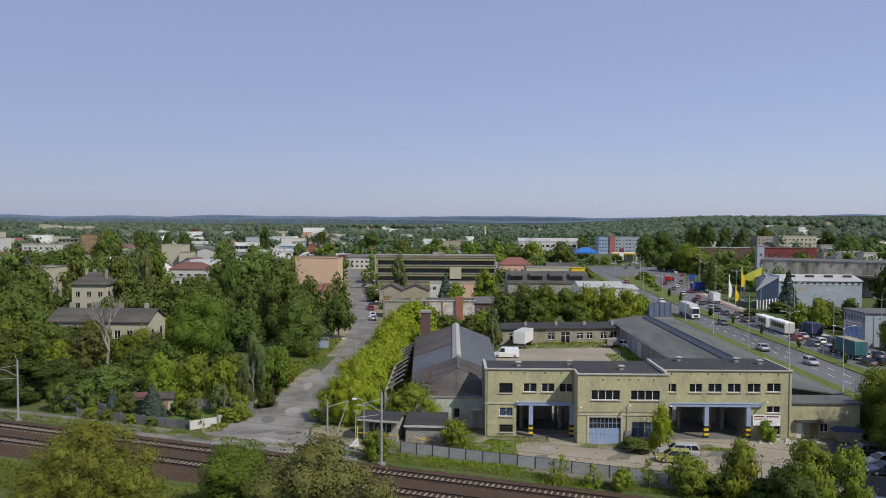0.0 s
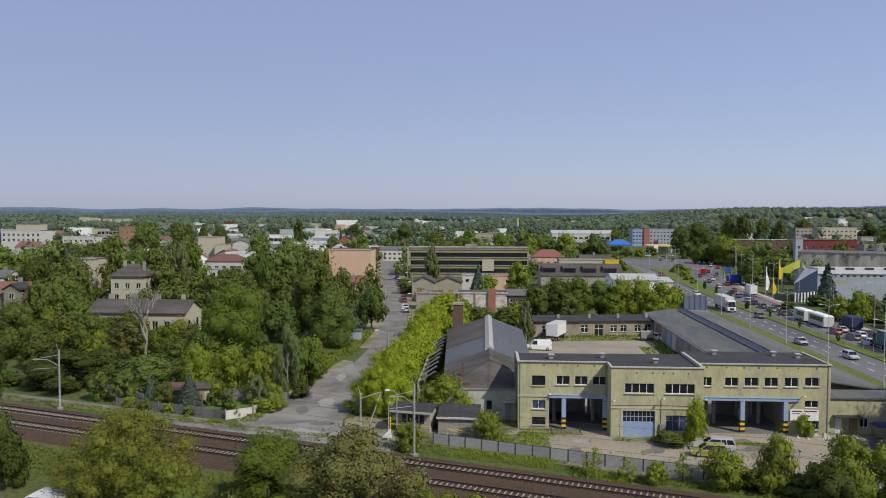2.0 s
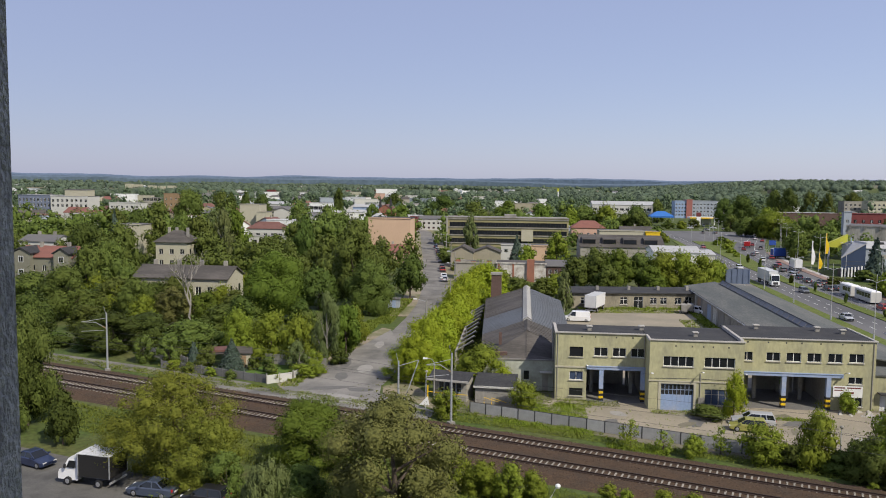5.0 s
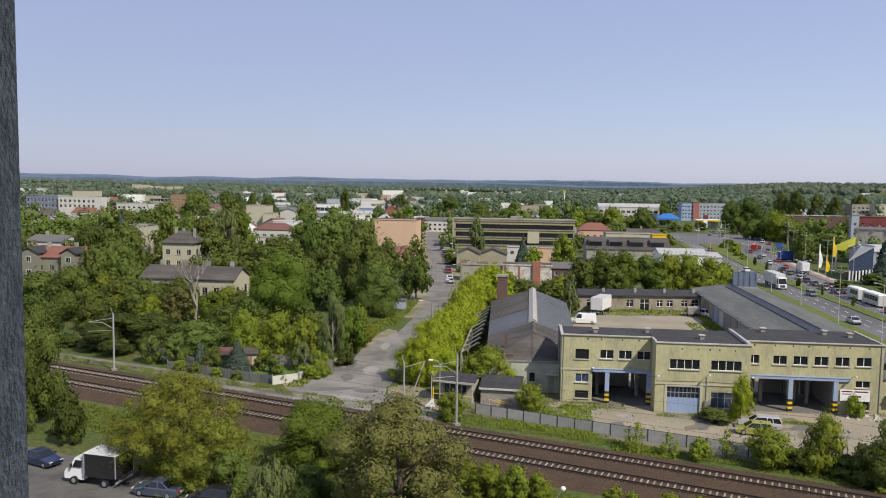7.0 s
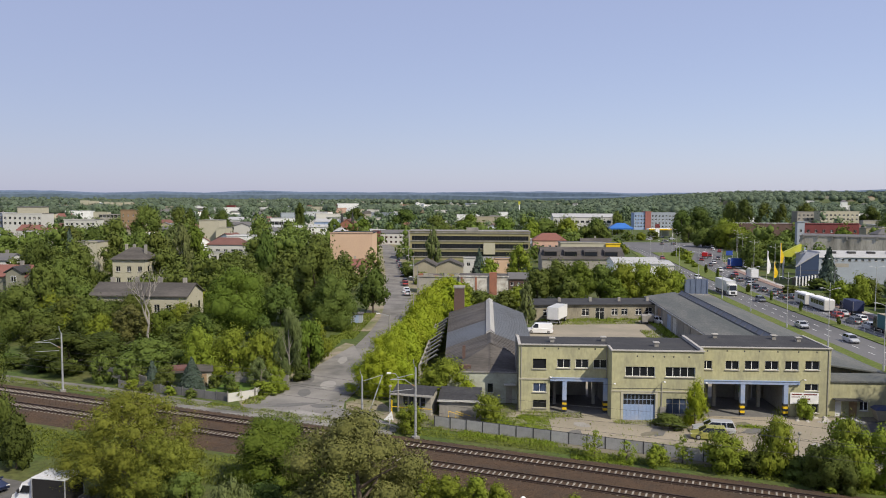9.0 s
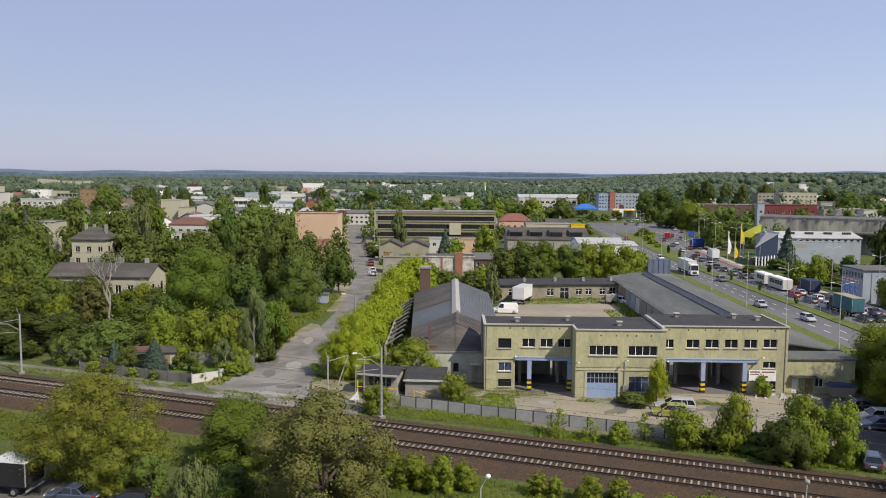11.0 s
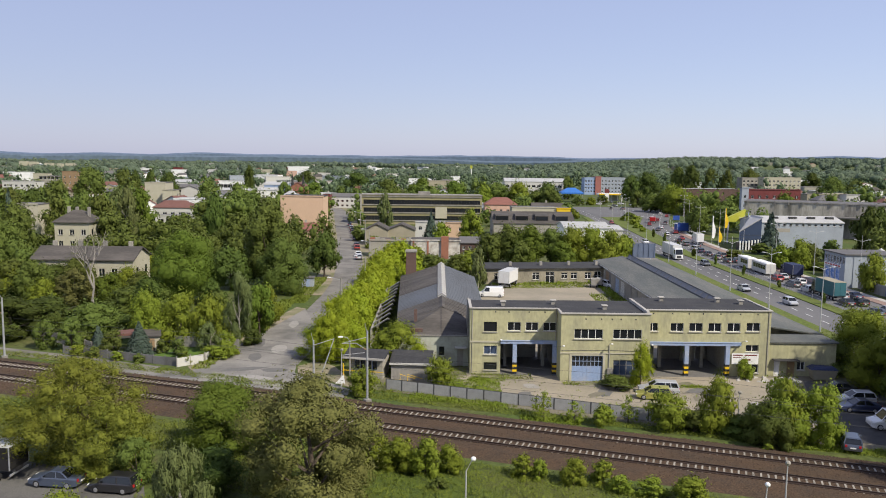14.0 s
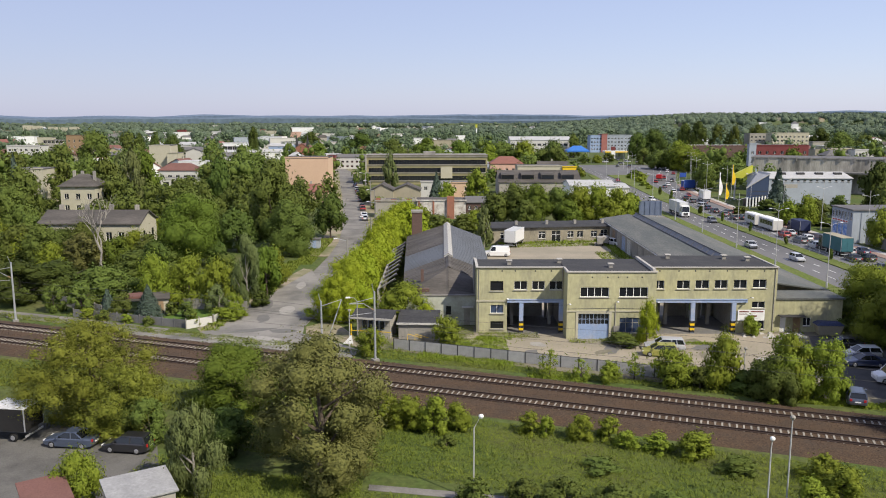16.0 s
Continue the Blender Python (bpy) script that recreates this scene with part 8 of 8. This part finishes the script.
def bus(label, x, y, heading, length, body, group=""):
    ob = thing("bus", label, "bus", (x, y, 0.05 + height(x, y)), heading, group)
    f, bk = length / 2, -length / 2
    part("body", Mesh().loft([[(bk, -1.2, 0.4), (bk, 1.2, 0.4), (bk, 1.2, 2.8), (bk, -1.2, 2.8)], [(f - 0.1, -1.2, 0.4), (f - 0.1, 1.2, 0.4), (f - 0.2, 1.2, 2.8), (f - 0.2, -1.2, 2.8)]]), body, ob)
    part("roof", Mesh().loft([[(bk, -1.15, 2.8), (bk, 1.15, 2.8), (f - 0.2, 1.15, 2.8), (f - 0.2, -1.15, 2.8)], [(bk + 0.2, -0.9, 3.0), (bk + 0.2, 0.9, 3.0), (f - 0.4, 0.9, 3.0), (f - 0.4, -0.9, 3.0)]]), M_WHITE, ob)
    for s in (-1, 1):
        for i in range(int(length / 1.5) - 1):
            part("window", Mesh().box(bk + 0.5 + i * 1.5, s * 1.2 - 0.02, 1.4, bk + 1.85 + i * 1.5, s * 1.2 + 0.02, 2.4), M_CARGLASS, ob)
    part("windscreen", Mesh().loft([[(f - 0.13, -1.05, 1.1), (f - 0.08, -1.05, 1.1), (f - 0.08, 1.05, 1.1), (f - 0.13, 1.05, 1.1)], [(f - 0.2, -1.05, 2.5), (f - 0.15, -1.05, 2.5), (f - 0.15, 1.05, 2.5), (f - 0.2, 1.05, 2.5)]]), M_CARGLASS, ob)
    wheel_pair(ob, (bk + 2.6, f - 2.4), 1.18, 0.48)
    return ob


P_WHITE, P_DARK = paint("white", COLOURS["white"]), paint("black", COLOURS["black"])
M_TARP = mat("black_tarpaulin", (0.022, 0.021, 0.02), 0.6, 0.1, 0.7, 5.0)
M_TARPTOP = mat("silvery_tarpaulin_top", (0.6, 0.6, 0.58), 0.5, 0.15, 0.9, 4.0, other=(0.35, 0.35, 0.34), amount=0.6)
M_TEAL = mat("teal_curtain", (0.04, 0.13, 0.15), 0.5, 0.1, 0.5, 5.0)
M_NAVYTARP = mat("navy_tarpaulin", (0.03, 0.04, 0.09), 0.6, 0.1, 0.5, 5.0)
# car park below the trees
lorry("box_lorry", "small white lorry with a black tarpaulin box parked by the trees", -37.6, 64.8, 172, 5.4, M_TARP, P_WHITE, 1.95, topmat=M_TARPTOP, floor=0.95, van=True)
car("slate_blue", "sedan", -31.0, 62.8, 173, "slate blue saloon car parked on pale asphalt")
car("black", "hatch", -25.9, 61.8, 172, "black hatchback parked under the trees")
car("navy", "sedan", -45.2, 68.2, -20, "dark navy saloon parked at the edge of the car park")
# yard by the depot
car("lime", "hatch", 25.0, 88.3, 170, "yellow-green hatchback parked in the forecourt")
car("silver", "wagon", 26.2, 90.6, 172, "silver estate car parked in the forecourt")
car("silver", "hatch", 47.8, 87.3, 175, "silver hatchback in the shaded yard")
car("navy", "sedan", 46.6, 84.4, 175, "dark blue saloon in the shaded yard")
car("white", "van", 47.2, 78.6, 172, "white panel van in the parking yard")
car("black", "sedan", 47.6, 91.2, 176, "black saloon parked under trees")
car("slate_blue", "hatch", 39.8, 73.2, 70, "blue hatchback by the fence")
car("white", "van", 10.8, 155.4, 176, "white minibus van in the courtyard", z=0.06)
car("white", "hatch", 37.0, 169.2, -60, "white small car at the back of the courtyard", z=0.06)
lorry("box_trailer", "white box trailer parked in the courtyard", 15.4, 169.0, 68, 6.8, P_WHITE, P_WHITE, 2.5, cab=False)
for x, y in ((33.8, 168.6), (35.2, 169.4)):
    cart = thing("farm_trailer", "small old covered trailer in the courtyard", "trailer", (x, y, 0.05), 80, "old trailers")
    part("box", Mesh().box(-1.3, -0.6, 0.6, 1.3, 0.6, 1.9), M_CONCRETE, cart)
    wheel_pair(cart, (-0.4,), 0.72, 0.35)
# main road
FAR = ((4.2, 173, "grey", "wagon"), (7.5, 150, "black", "hatch"), (7.6, 167, "grey", "sedan"), (11.3, 158, "navy", "sedan"), (4.2, 213, "black", "hatch"), (4.1, 221, "grey", "sedan"), (4.2, 229, "black", "sedan"), (4.1, 237, "navy", "hatch"), (7.6, 214, "grey", "hatch"), (7.7, 226, "black", "wagon"), (4.2, 257, "grey", "hatch"), (4.0, 150, "black", "sedan"), (4.2, 166, "silver", "hatch"), (7.6, 158, "silver", "wagon"), (4.1, 181, "red", "hatch"), (7.4, 184, "silver", "sedan"), (7.8, 196, "black", "hatch"), (7.7, 176, "white", "hatch"), (11.2, 168, "grey", "hatch"),
       (4.0, 244, "silver", "hatch"), (7.5, 252, "grey", "sedan"), (4.1, 268, "black", "hatch"), (7.8, 276, "red", "sedan"), (4.2, 290, "white", "hatch"), (11.0, 300, "red", "hatch"), (4.0, 312, "grey", "sedan"), (7.6, 322, "white", "sedan"), (4.3, 338, "red", "wagon"), (11.2, 345, "black", "hatch"),
       (7.5, 362, "red", "hatch"), (4.2, 372, "silver", "sedan"), (11.4, 390, "red", "sedan"), (7.8, 405, "white", "wagon"), (4.0, 140, "slate_blue", "sedan"), (8.2, 142, "silver", "hatch"))
for off, y, c, s in FAR:
    k = off / 13.0
    xs = [edge(FAR_W, q) + k * (edge(FAR_E, q) - edge(FAR_W, q)) for q in (y, y + 5)]
    car(c, s, xs[0], y, math.degrees(math.atan2(5, xs[1] - xs[0])), f"{c.replace('_', ' ')} {s} in the queue on the main road", "cars on the main road")
NEAR = ((-6.1, 150, "silver", "hatch"), (-9.1, 166, "silver", "sedan"), (-3.2, 232, "black", "sedan"), (-6.0, 262, "white", "hatch"), (-6.2, 318, "silver", "wagon"), (-3.2, 345, "red", "hatch"), (-3.1, 207, "grey", "hatch"))
for off, y, c, s in NEAR:
    k = (off + 10.6) / 9.2
    xs = [edge(NEAR_W, q) + k * (edge(NEAR_E, q) - edge(NEAR_W, q)) for q in (y, y + 5)]
    car(c, s, xs[0], y, math.degrees(math.atan2(-5, xs[0] - xs[1])), f"{c.replace('_', ' ')} {s} driving on the main road", "cars on the main road")
lorry("articulated_lorry", "white lorry with a long pale box trailer on the main road", 67.0, 223.5, -90, 12.5, mat("pale_trailer", (0.5, 0.51, 0.5), 0.5, 0.06, 0.4, 4.0), P_WHITE, 2.75, floor=1.15)
lorry("covered_lorry", "navy lorry with a tarpaulin cover standing at the kerb", 84.8, 187.5, 90, 7.4, M_NAVYTARP, paint("navy", COLOURS["navy"]), 2.2)
lorry("curtain_lorry", "lorry with a teal curtain trailer in the queue", 79.6, 159, 90, 10, M_TEAL, P_DARK, 2.7, topmat=M_BEIGE)
lorry("blue_lorry", "lorry with a bright blue box on the side road", 94.9, 303, 8, 7.0, M_BLUEDEEP, P_WHITE, 2.8)
bus("white city bus with dark windows in the queue", 80.3, 203, 90, 7, M_WHITEWALL, "buses in the queue")
bus("white city bus behind another bus", 80.6, 193.5, 90, 9, M_WHITEWALL, "buses in the queue")
lorry("white_lorry", "white box lorry in the queue", 86.6, 262, 84, 8, P_WHITE, P_WHITE, 2.6)
lorry("red_lorry", "red tipper lorry far along the road", 96, 352, 72, 7, M_RED, M_RED, 1.6)
# parked cars along the side street and at the dealer
for i, (y, c) in enumerate(((212, "silver"), (219, "white"), (236, "red"), (243, "grey"), (262, "silver"), (270, "black"), (277, "white"), (286, "grey"), (294, "black"), (303, "silver"), (318, "navy"))):
    k = min(range(len(STREET)), key=lambda q: abs(STREET[q][1] - y))
    a, d = STREET[k], STREET[min(k + 1, len(STREET) - 1)]
    s = (y - a[1]) / (d[1] - a[1])
    car(c, ("hatch", "sedan", "wagon")[i % 3], a[0] + s * (d[0] - a[0]) + 2.6, y, 97, f"{c} car parked along the side street", "cars parked in the street")
rc2 = random.Random(8)
for i in range(10):
    c = rc2.choice(("white", "silver", "white", "red", "grey"))
    car(c, rc2.choice(("hatch", "sedan")), 106 + (i % 7) * 2.7, 262 + (i // 7) * 9, 95, f"{c} car on the dealer's forecourt", "cars at the dealer")
for i in range(9):
    c = rc2.choice(("white", "silver", "black", "grey"))
    car(c, "hatch", 112 + rc2.uniform(-18, 26), 500 + rc2.uniform(-55, 30), rc2.uniform(0, 360), f"{c} car far along the road", "far cars")


# street lamps with two arms
def street_lamp(x, y, h=11.6, arms=(-1, 1), turn=0, group="lamps along the main road"):
    z = height(x, y) + 0.1
    if "lamp" not in FIRST:
        ob = thing("street_lamp", "tall pale steel street lamp with two arms", "street lamp", (x, y, z), turn, group)
        part("pole", Mesh().tube([(0, 0, 0), (0, 0, 5), (0, 0, h)], [0.09, 0.065, 0.04], 8), M_PALEPOLE, ob)
        part("base", Mesh().tube([(0, 0, -0.1), (0, 0, 0.9)], 0.17, 8), M_STEEL, ob)
        for s in arms:
            a = part("arm", Mesh().tube([(0, 0, h - 1.5), (s * 0.5, 0, h - 1.2), (s * 1.35, 0, h - 1.0)], 0.04, 6), M_PALEPOLE, ob)
            part("lamp_head", Mesh().loft([[(s * q, -w, h - 1.03), (s * q, w, h - 1.03), (s * q, w * 0.7, h - 0.92), (s * q, -w * 0.7, h - 0.92)] for q, w in ((1.25, 0.07), (1.5, 0.13), (1.85, 0.07))]), M_STEEL, a)
        FIRST["lamp"] = ob
        return ob
    return copy_thing(FIRST["lamp"], pose(x, y, z, 0, 0, turn))


for y in (82, 103, 125, 145, 165, 188, 212, 238, 266, 296, 328):
    street_lamp(edge(NEAR_W, y) - 2.0, y)
for y in (128, 150, 171, 192, 214.5, 239, 264, 292, 322, 355, 392, 430):
    street_lamp(edge(FAR_E, y) + 6.6, y)
for y in (360, 395, 430):
    street_lamp(0.5 * (edge(NEAR_E, y) + edge(FAR_W, y)), y)


# slim garden lamps in the grass
def park_lamp(x, y, h, bend_x, label, globe=True):
    ob = thing("park_lamp", label, "lamp", (x, y, 0), 0, "lamps in the grass")
    part("pole", Mesh().tube([(0, 0, 0), (0, 0, h * 0.82), (0, 0, h * 0.86), (bend_x * 0.7, 0, h * 0.97), (bend_x, 0, h)], [0.06, 0.05, 0.045, 0.035, 0.03], 7), M_PALEPOLE, ob)
    part("lamp_head", Mesh().loft([[(bend_x + r * math.cos(a * 0.785), r * math.sin(a * 0.785), h + q) for a in range(8)] for q, r in ((-0.16, 0.04), (-0.1, 0.15), (0.02, 0.2), (0.12, 0.15), (0.18, 0.04))]), M_LAMP if globe else M_GREYWALL, ob)


park_lamp(2.2, 53.2, 6.3, 0.5, "slim pale lamp post with a bent neck and round white head")
park_lamp(22.6, 51.6, 5.3, 0.05, "slim lamp post with a round white head")
park_lamp(24.2, 52.2, 6.6, 0.02, "thin pale post with a small head", False)
for x, y, h in ((31.2, 79.0, 3.6), (-11.2, 92.2, 4.4)):
    park_lamp(x, y, h, 0.05, "short dark post with a round lamp", False)


# railway masts and wires
def mast(x, y, h, sides, label):
    ob = thing("catenary_mast", label, "railway mast", (x, y, 0), RAILTURN, "masts along the railway")
    part("pole", Mesh().tube([(0, 0, 0), (0, 0, h)], [0.14, 0.1], 8), M_STEEL, ob)
    part("footing", Mesh().box(-0.35, -0.35, 0, 0.35, 0.35, 0.35), M_CONCRETE, ob)
    for s, reach in sides:
        part("bracket", Mesh().tube([(0, 0, h - 2.2), (s * 1.4, -0.0, h - 1.2), (s * reach, 0, h - 1.0)], 0.04, 5).tube([(0, 0, h - 0.7), (s * reach, 0, h - 1.0)], 0.03, 5), M_STEEL, ob)
        part("steady_arm", Mesh().tube([(s * 0.3, 0, h - 2.4), (s * reach, 0, h - 2.3)], 0.03, 5), M_STEEL, ob)
        part("insulator", Mesh().tube([(s * 0.15, 0, h - 2.08), (s * 0.5, 0, h - 1.85)], 0.08, 6), M_BROWN, ob)
    part("lightning_arm", Mesh().tube([(0, 0, h - 0.2), (-0.25, 0, h + 0.5), (-0.3, 0, h + 0.9)], 0.03, 5), M_STEEL, ob)
    return ob


# masts stand beyond the far track; brackets reach towards the tracks
for x, y, h in ((-57.4, 103.6, 8.2), (-7.6, 86.0, 8.1)):
    o = mast(x, y, h, ((-1, 3.2),), "grey steel railway mast with a bracket arm")
    o.matrix_basis = pose(x, y, 0, 0, 0, RAILTURN + 55)
mast(-14.9, 94.6, 5.0, (), "short grey post with cables beside the junction")
strut = thing("cable_strut", "leaning white cable strut beside the junction", "strut", (-14.6, 94.6, 0))
part("strut", Mesh().tube([(0.4, 0, 0), (2.2, 0, 5.2)], 0.07, 6), M_PALEPOLE, strut)
part("cable", Mesh().tube([(-0.2, 0, 4.4), (2.2, 0, 5.2)], 0.04, 5), M_PALEPOLE, strut)
lampb = thing("bracket_lamp", "street lamp on a concrete pole by the gatehouse", "street lamp", (-10.4, 93.8, 0))
part("pole", Mesh().tube([(0, 0, 0), (0, 0, 5.2)], [0.1, 0.07], 7), M_CONCRETE, lampb)
part("arm", Mesh().tube([(0, 0, 5.1), (-0.3, -0.2, 5.6), (-0.9, -0.5, 5.75)], 0.04, 5), M_STEEL, lampb)
part("lamp_head", Mesh().box(-1.3, -0.75, 5.68, -0.8, -0.45, 5.82), M_WHITE, lampb)
for name, v, z in (("contact_wire", 2.45, 5.6), ("catenary_wire", 2.45, 6.9), ("contact_wire", -2.35, 5.6), ("catenary_wire", -2.35, 6.9)):
    w = tagged(part(name, Mesh().tube([(s, v, z - (0.5 if "cat" in name else 0.05) * math.sin(math.pi * ((s + 130) % 52) / 52)) for s in range(-130, 131, 4)], 0.011, 4), M_DARKSTEEL), "thin dark overhead railway wire", "wire", "overhead wires")
    w.matrix_basis = pose(0, 77.75, 0, 0, 0, RAILTURN)
for y in (122, 150, 178, 208, 240, 275):
    k = min(range(len(STREET)), key=lambda q: abs(STREET[q][1] - y))
    po = thing("utility_pole", "concrete utility pole along the side street", "pole", (STREET[k][0] + (y - STREET[k][1]) * -0.1 + 5.2, y, 0), 0, "poles of the side street")
    part("pole", Mesh().tube([(0, 0, 0), (0, 0, 8.5)], [0.16, 0.1], 7), M_CONCRETE, po)
    part("arm", Mesh().tube([(0, 0, 8.2), (-1.6, 0, 8.6)], 0.04, 5), M_STEEL, po)
    part("lamp_head", Mesh().box(-2.1, -0.12, 8.52, -1.5, 0.12, 8.66), M_WHITE, po)

# boards and flags
M_SLATE = mat("slate_grey_steel", (0.13, 0.16, 0.23), 0.6, 0.1, 0.6, 4.0)
bb = thing("billboard", "back of a grey-blue steel billboard on posts", "billboard", (53.4, 203, 0), -4)
part("panel", Mesh().box(-2.9, 0, 2.4, 2.9, 0.25, 6.1), M_SLATE, bb)
for i in range(5):
    part("rib", Mesh().box(-2.8 + i * 1.35, -0.12, 2.4, -2.65 + i * 1.35, -0.003, 6.1), M_SLATE, bb)
for x in (-1.8, 1.8):
    part("post", Mesh().box(x - 0.12, 0.05, 0, x + 0.12, 0.2, 2.6), M_STEEL, bb)
b2 = thing("billboard", "large deep blue billboard with pale lettering by the footway", "billboard", (93.4, 158.5, 0), 30)
part("panel", Mesh().box(-3.2, 0, 0.8, 3.2, 0.3, 6.6), M_BLUEDEEP, b2)
bars2 = Mesh()
for i, (a, q, z) in enumerate(((-2.6, 2.6, 5.2), (-2.4, 2.2, 4.2), (-2.4, 1.6, 3.3), (-2.8, 2.8, 2.2))):
    bars2.box(a, -0.02, z, q, -0.003, z + 0.45)
part("lettering_bars", bars2, M_BLUEPALE, b2)
for x in (-2.2, 2.2):
    part("post", Mesh().box(x - 0.12, 0.05, 0, x + 0.12, 0.25, 0.8), M_STEEL, b2)
for x, y, z0, z1, m, lb in ((91.4, 262, 2.0, 9.5, M_WHITE, "tall white flag banner at the car dealer"), (95.5, 262, 5.5, 12.0, M_YELLOWP, "tall yellow flag banner at the car dealer"), (90.8, 254, 1.5, 6.5, M_YELLOWP, "low yellow flag banner at the car dealer"), (101.5, 258, 4.5, 11.0, M_BLUEPALE, "tall pale blue flag banner at the car dealer")):
    fl = thing("flag", lb, "flag", (x, y, 0), 5, "dealer flags")
    part("pole", Mesh().tube([(0, 0, 0), (0, 0, z1 + 0.2)], 0.06, 6), M_PALEPOLE, fl)
    part("cloth", Mesh().loft([[(0.05, 0.0, zz), (0.75 + 0.5 * math.sin(k * 0.9), 0.08 * math.sin(k * 2.0), zz), (0.75 + 0.5 * math.sin(k * 0.9), 0.08 * math.sin(k * 2.0) + 0.03, zz), (0.05, 0.03, zz)] for k, zz in enumerate([z0 + (z1 - z0) * q / 6 for q in range(7)])]), m, fl)
sign = thing("road_sign", "blue direction signs on posts over the road", "road sign", (97.5, 322, 0))
part("panel", Mesh().box(-1.4, 0, 3.6, 1.2, 0.15, 5.4), M_BLUEDEEP, sign)
part("post", Mesh().tube([(-1.4, 0.2, 0), (-1.4, 0.2, 5.6)], 0.08, 6), M_STEEL, sign)
part("post", Mesh().tube([(1.2, 0.2, 0), (1.2, 0.2, 5.6)], 0.08, 6), M_STEEL, sign)
# young staked trees on the median
for i, y in enumerate(range(112, 300, 19)):
    x = 0.5 * (edge(NEAR_E, y) + edge(FAR_W, y)) + 0.4 * math.sin(i)
    sa = tree("stake", x, y, 2.0 + 0.5 * math.sin(i * 1.7), 0.4, "young trees on the median", 0.2)
    part("stake", Mesh().box(0.6, -0.2, 0, 0.9, 0.2, 5.0), M_BROWN, sa)

rail = thing("median_railing", "thin grey steel railing along the median", "railing", (0, 0, 0))
for i in range(48):
    y = 112 + i * 4
    x = edge(FAR_W, y) - 0.5
    part("post", Mesh().box(x - 0.03, y - 0.03, 0.1, x + 0.03, y + 0.03, 1.25), M_STEEL, rail)
for z in (0.7, 1.22):
    part("rail", Mesh().tube([(edge(FAR_W, 112 + i * 4) - 0.5, 112 + i * 4, z) for i in range(48)], 0.03, 4), M_STEEL, rail)
# clutter by the annex
skip = thing("skip", "rusty skip with a blue tarpaulin beside the annex", "skip", (48.6, 97.0, 0.05), -5)
part("tub", Mesh().loft([[(-1.2, -0.7, 0.1), (1.2, -0.7, 0.1), (1.2, 0.7, 0.1), (-1.2, 0.7, 0.1)], [(-1.6, -0.85, 1.4), (1.6, -0.85, 1.4), (1.6, 0.85, 1.4), (-1.6, 0.85, 1.4)]]), M_BEIGE, skip)
part("cover", Mesh().loft([[(-1.7, -0.9, 1.4), (1.7, -0.9, 1.4), (1.7, 0.9, 1.4), (-1.7, 0.9, 1.4)], [(-1.2, -0.5, 1.75), (1.1, -0.6, 1.85), (1.2, 0.5, 1.7), (-1.2, 0.5, 1.8)]]), M_NAVYTARP, skip)
rk = random.Random(2)
rub = Mesh()
for i in range(60):
    x, y, s = rk.uniform(37.6, 45.5), rk.uniform(95.6, 97.8), rk.uniform(0.08, 0.3)
    rub.add([(x - s, y - s, 0.04), (x + s, y - s * 0.7, 0.04), (x + s * 0.6, y + s, 0.04), (x - s, y + s * 0.8, 0.04), (x - s * 0.5, y, s), (x + s * 0.4, y, s * 0.8)], [(0, 1, 5, 4), (1, 2, 5), (2, 3, 4, 5), (3, 0, 4)])
tagged(part("rubble", rub, M_PAVE), "small heaps of pale rubble along the depot wall", "rubble", kind="stuff")
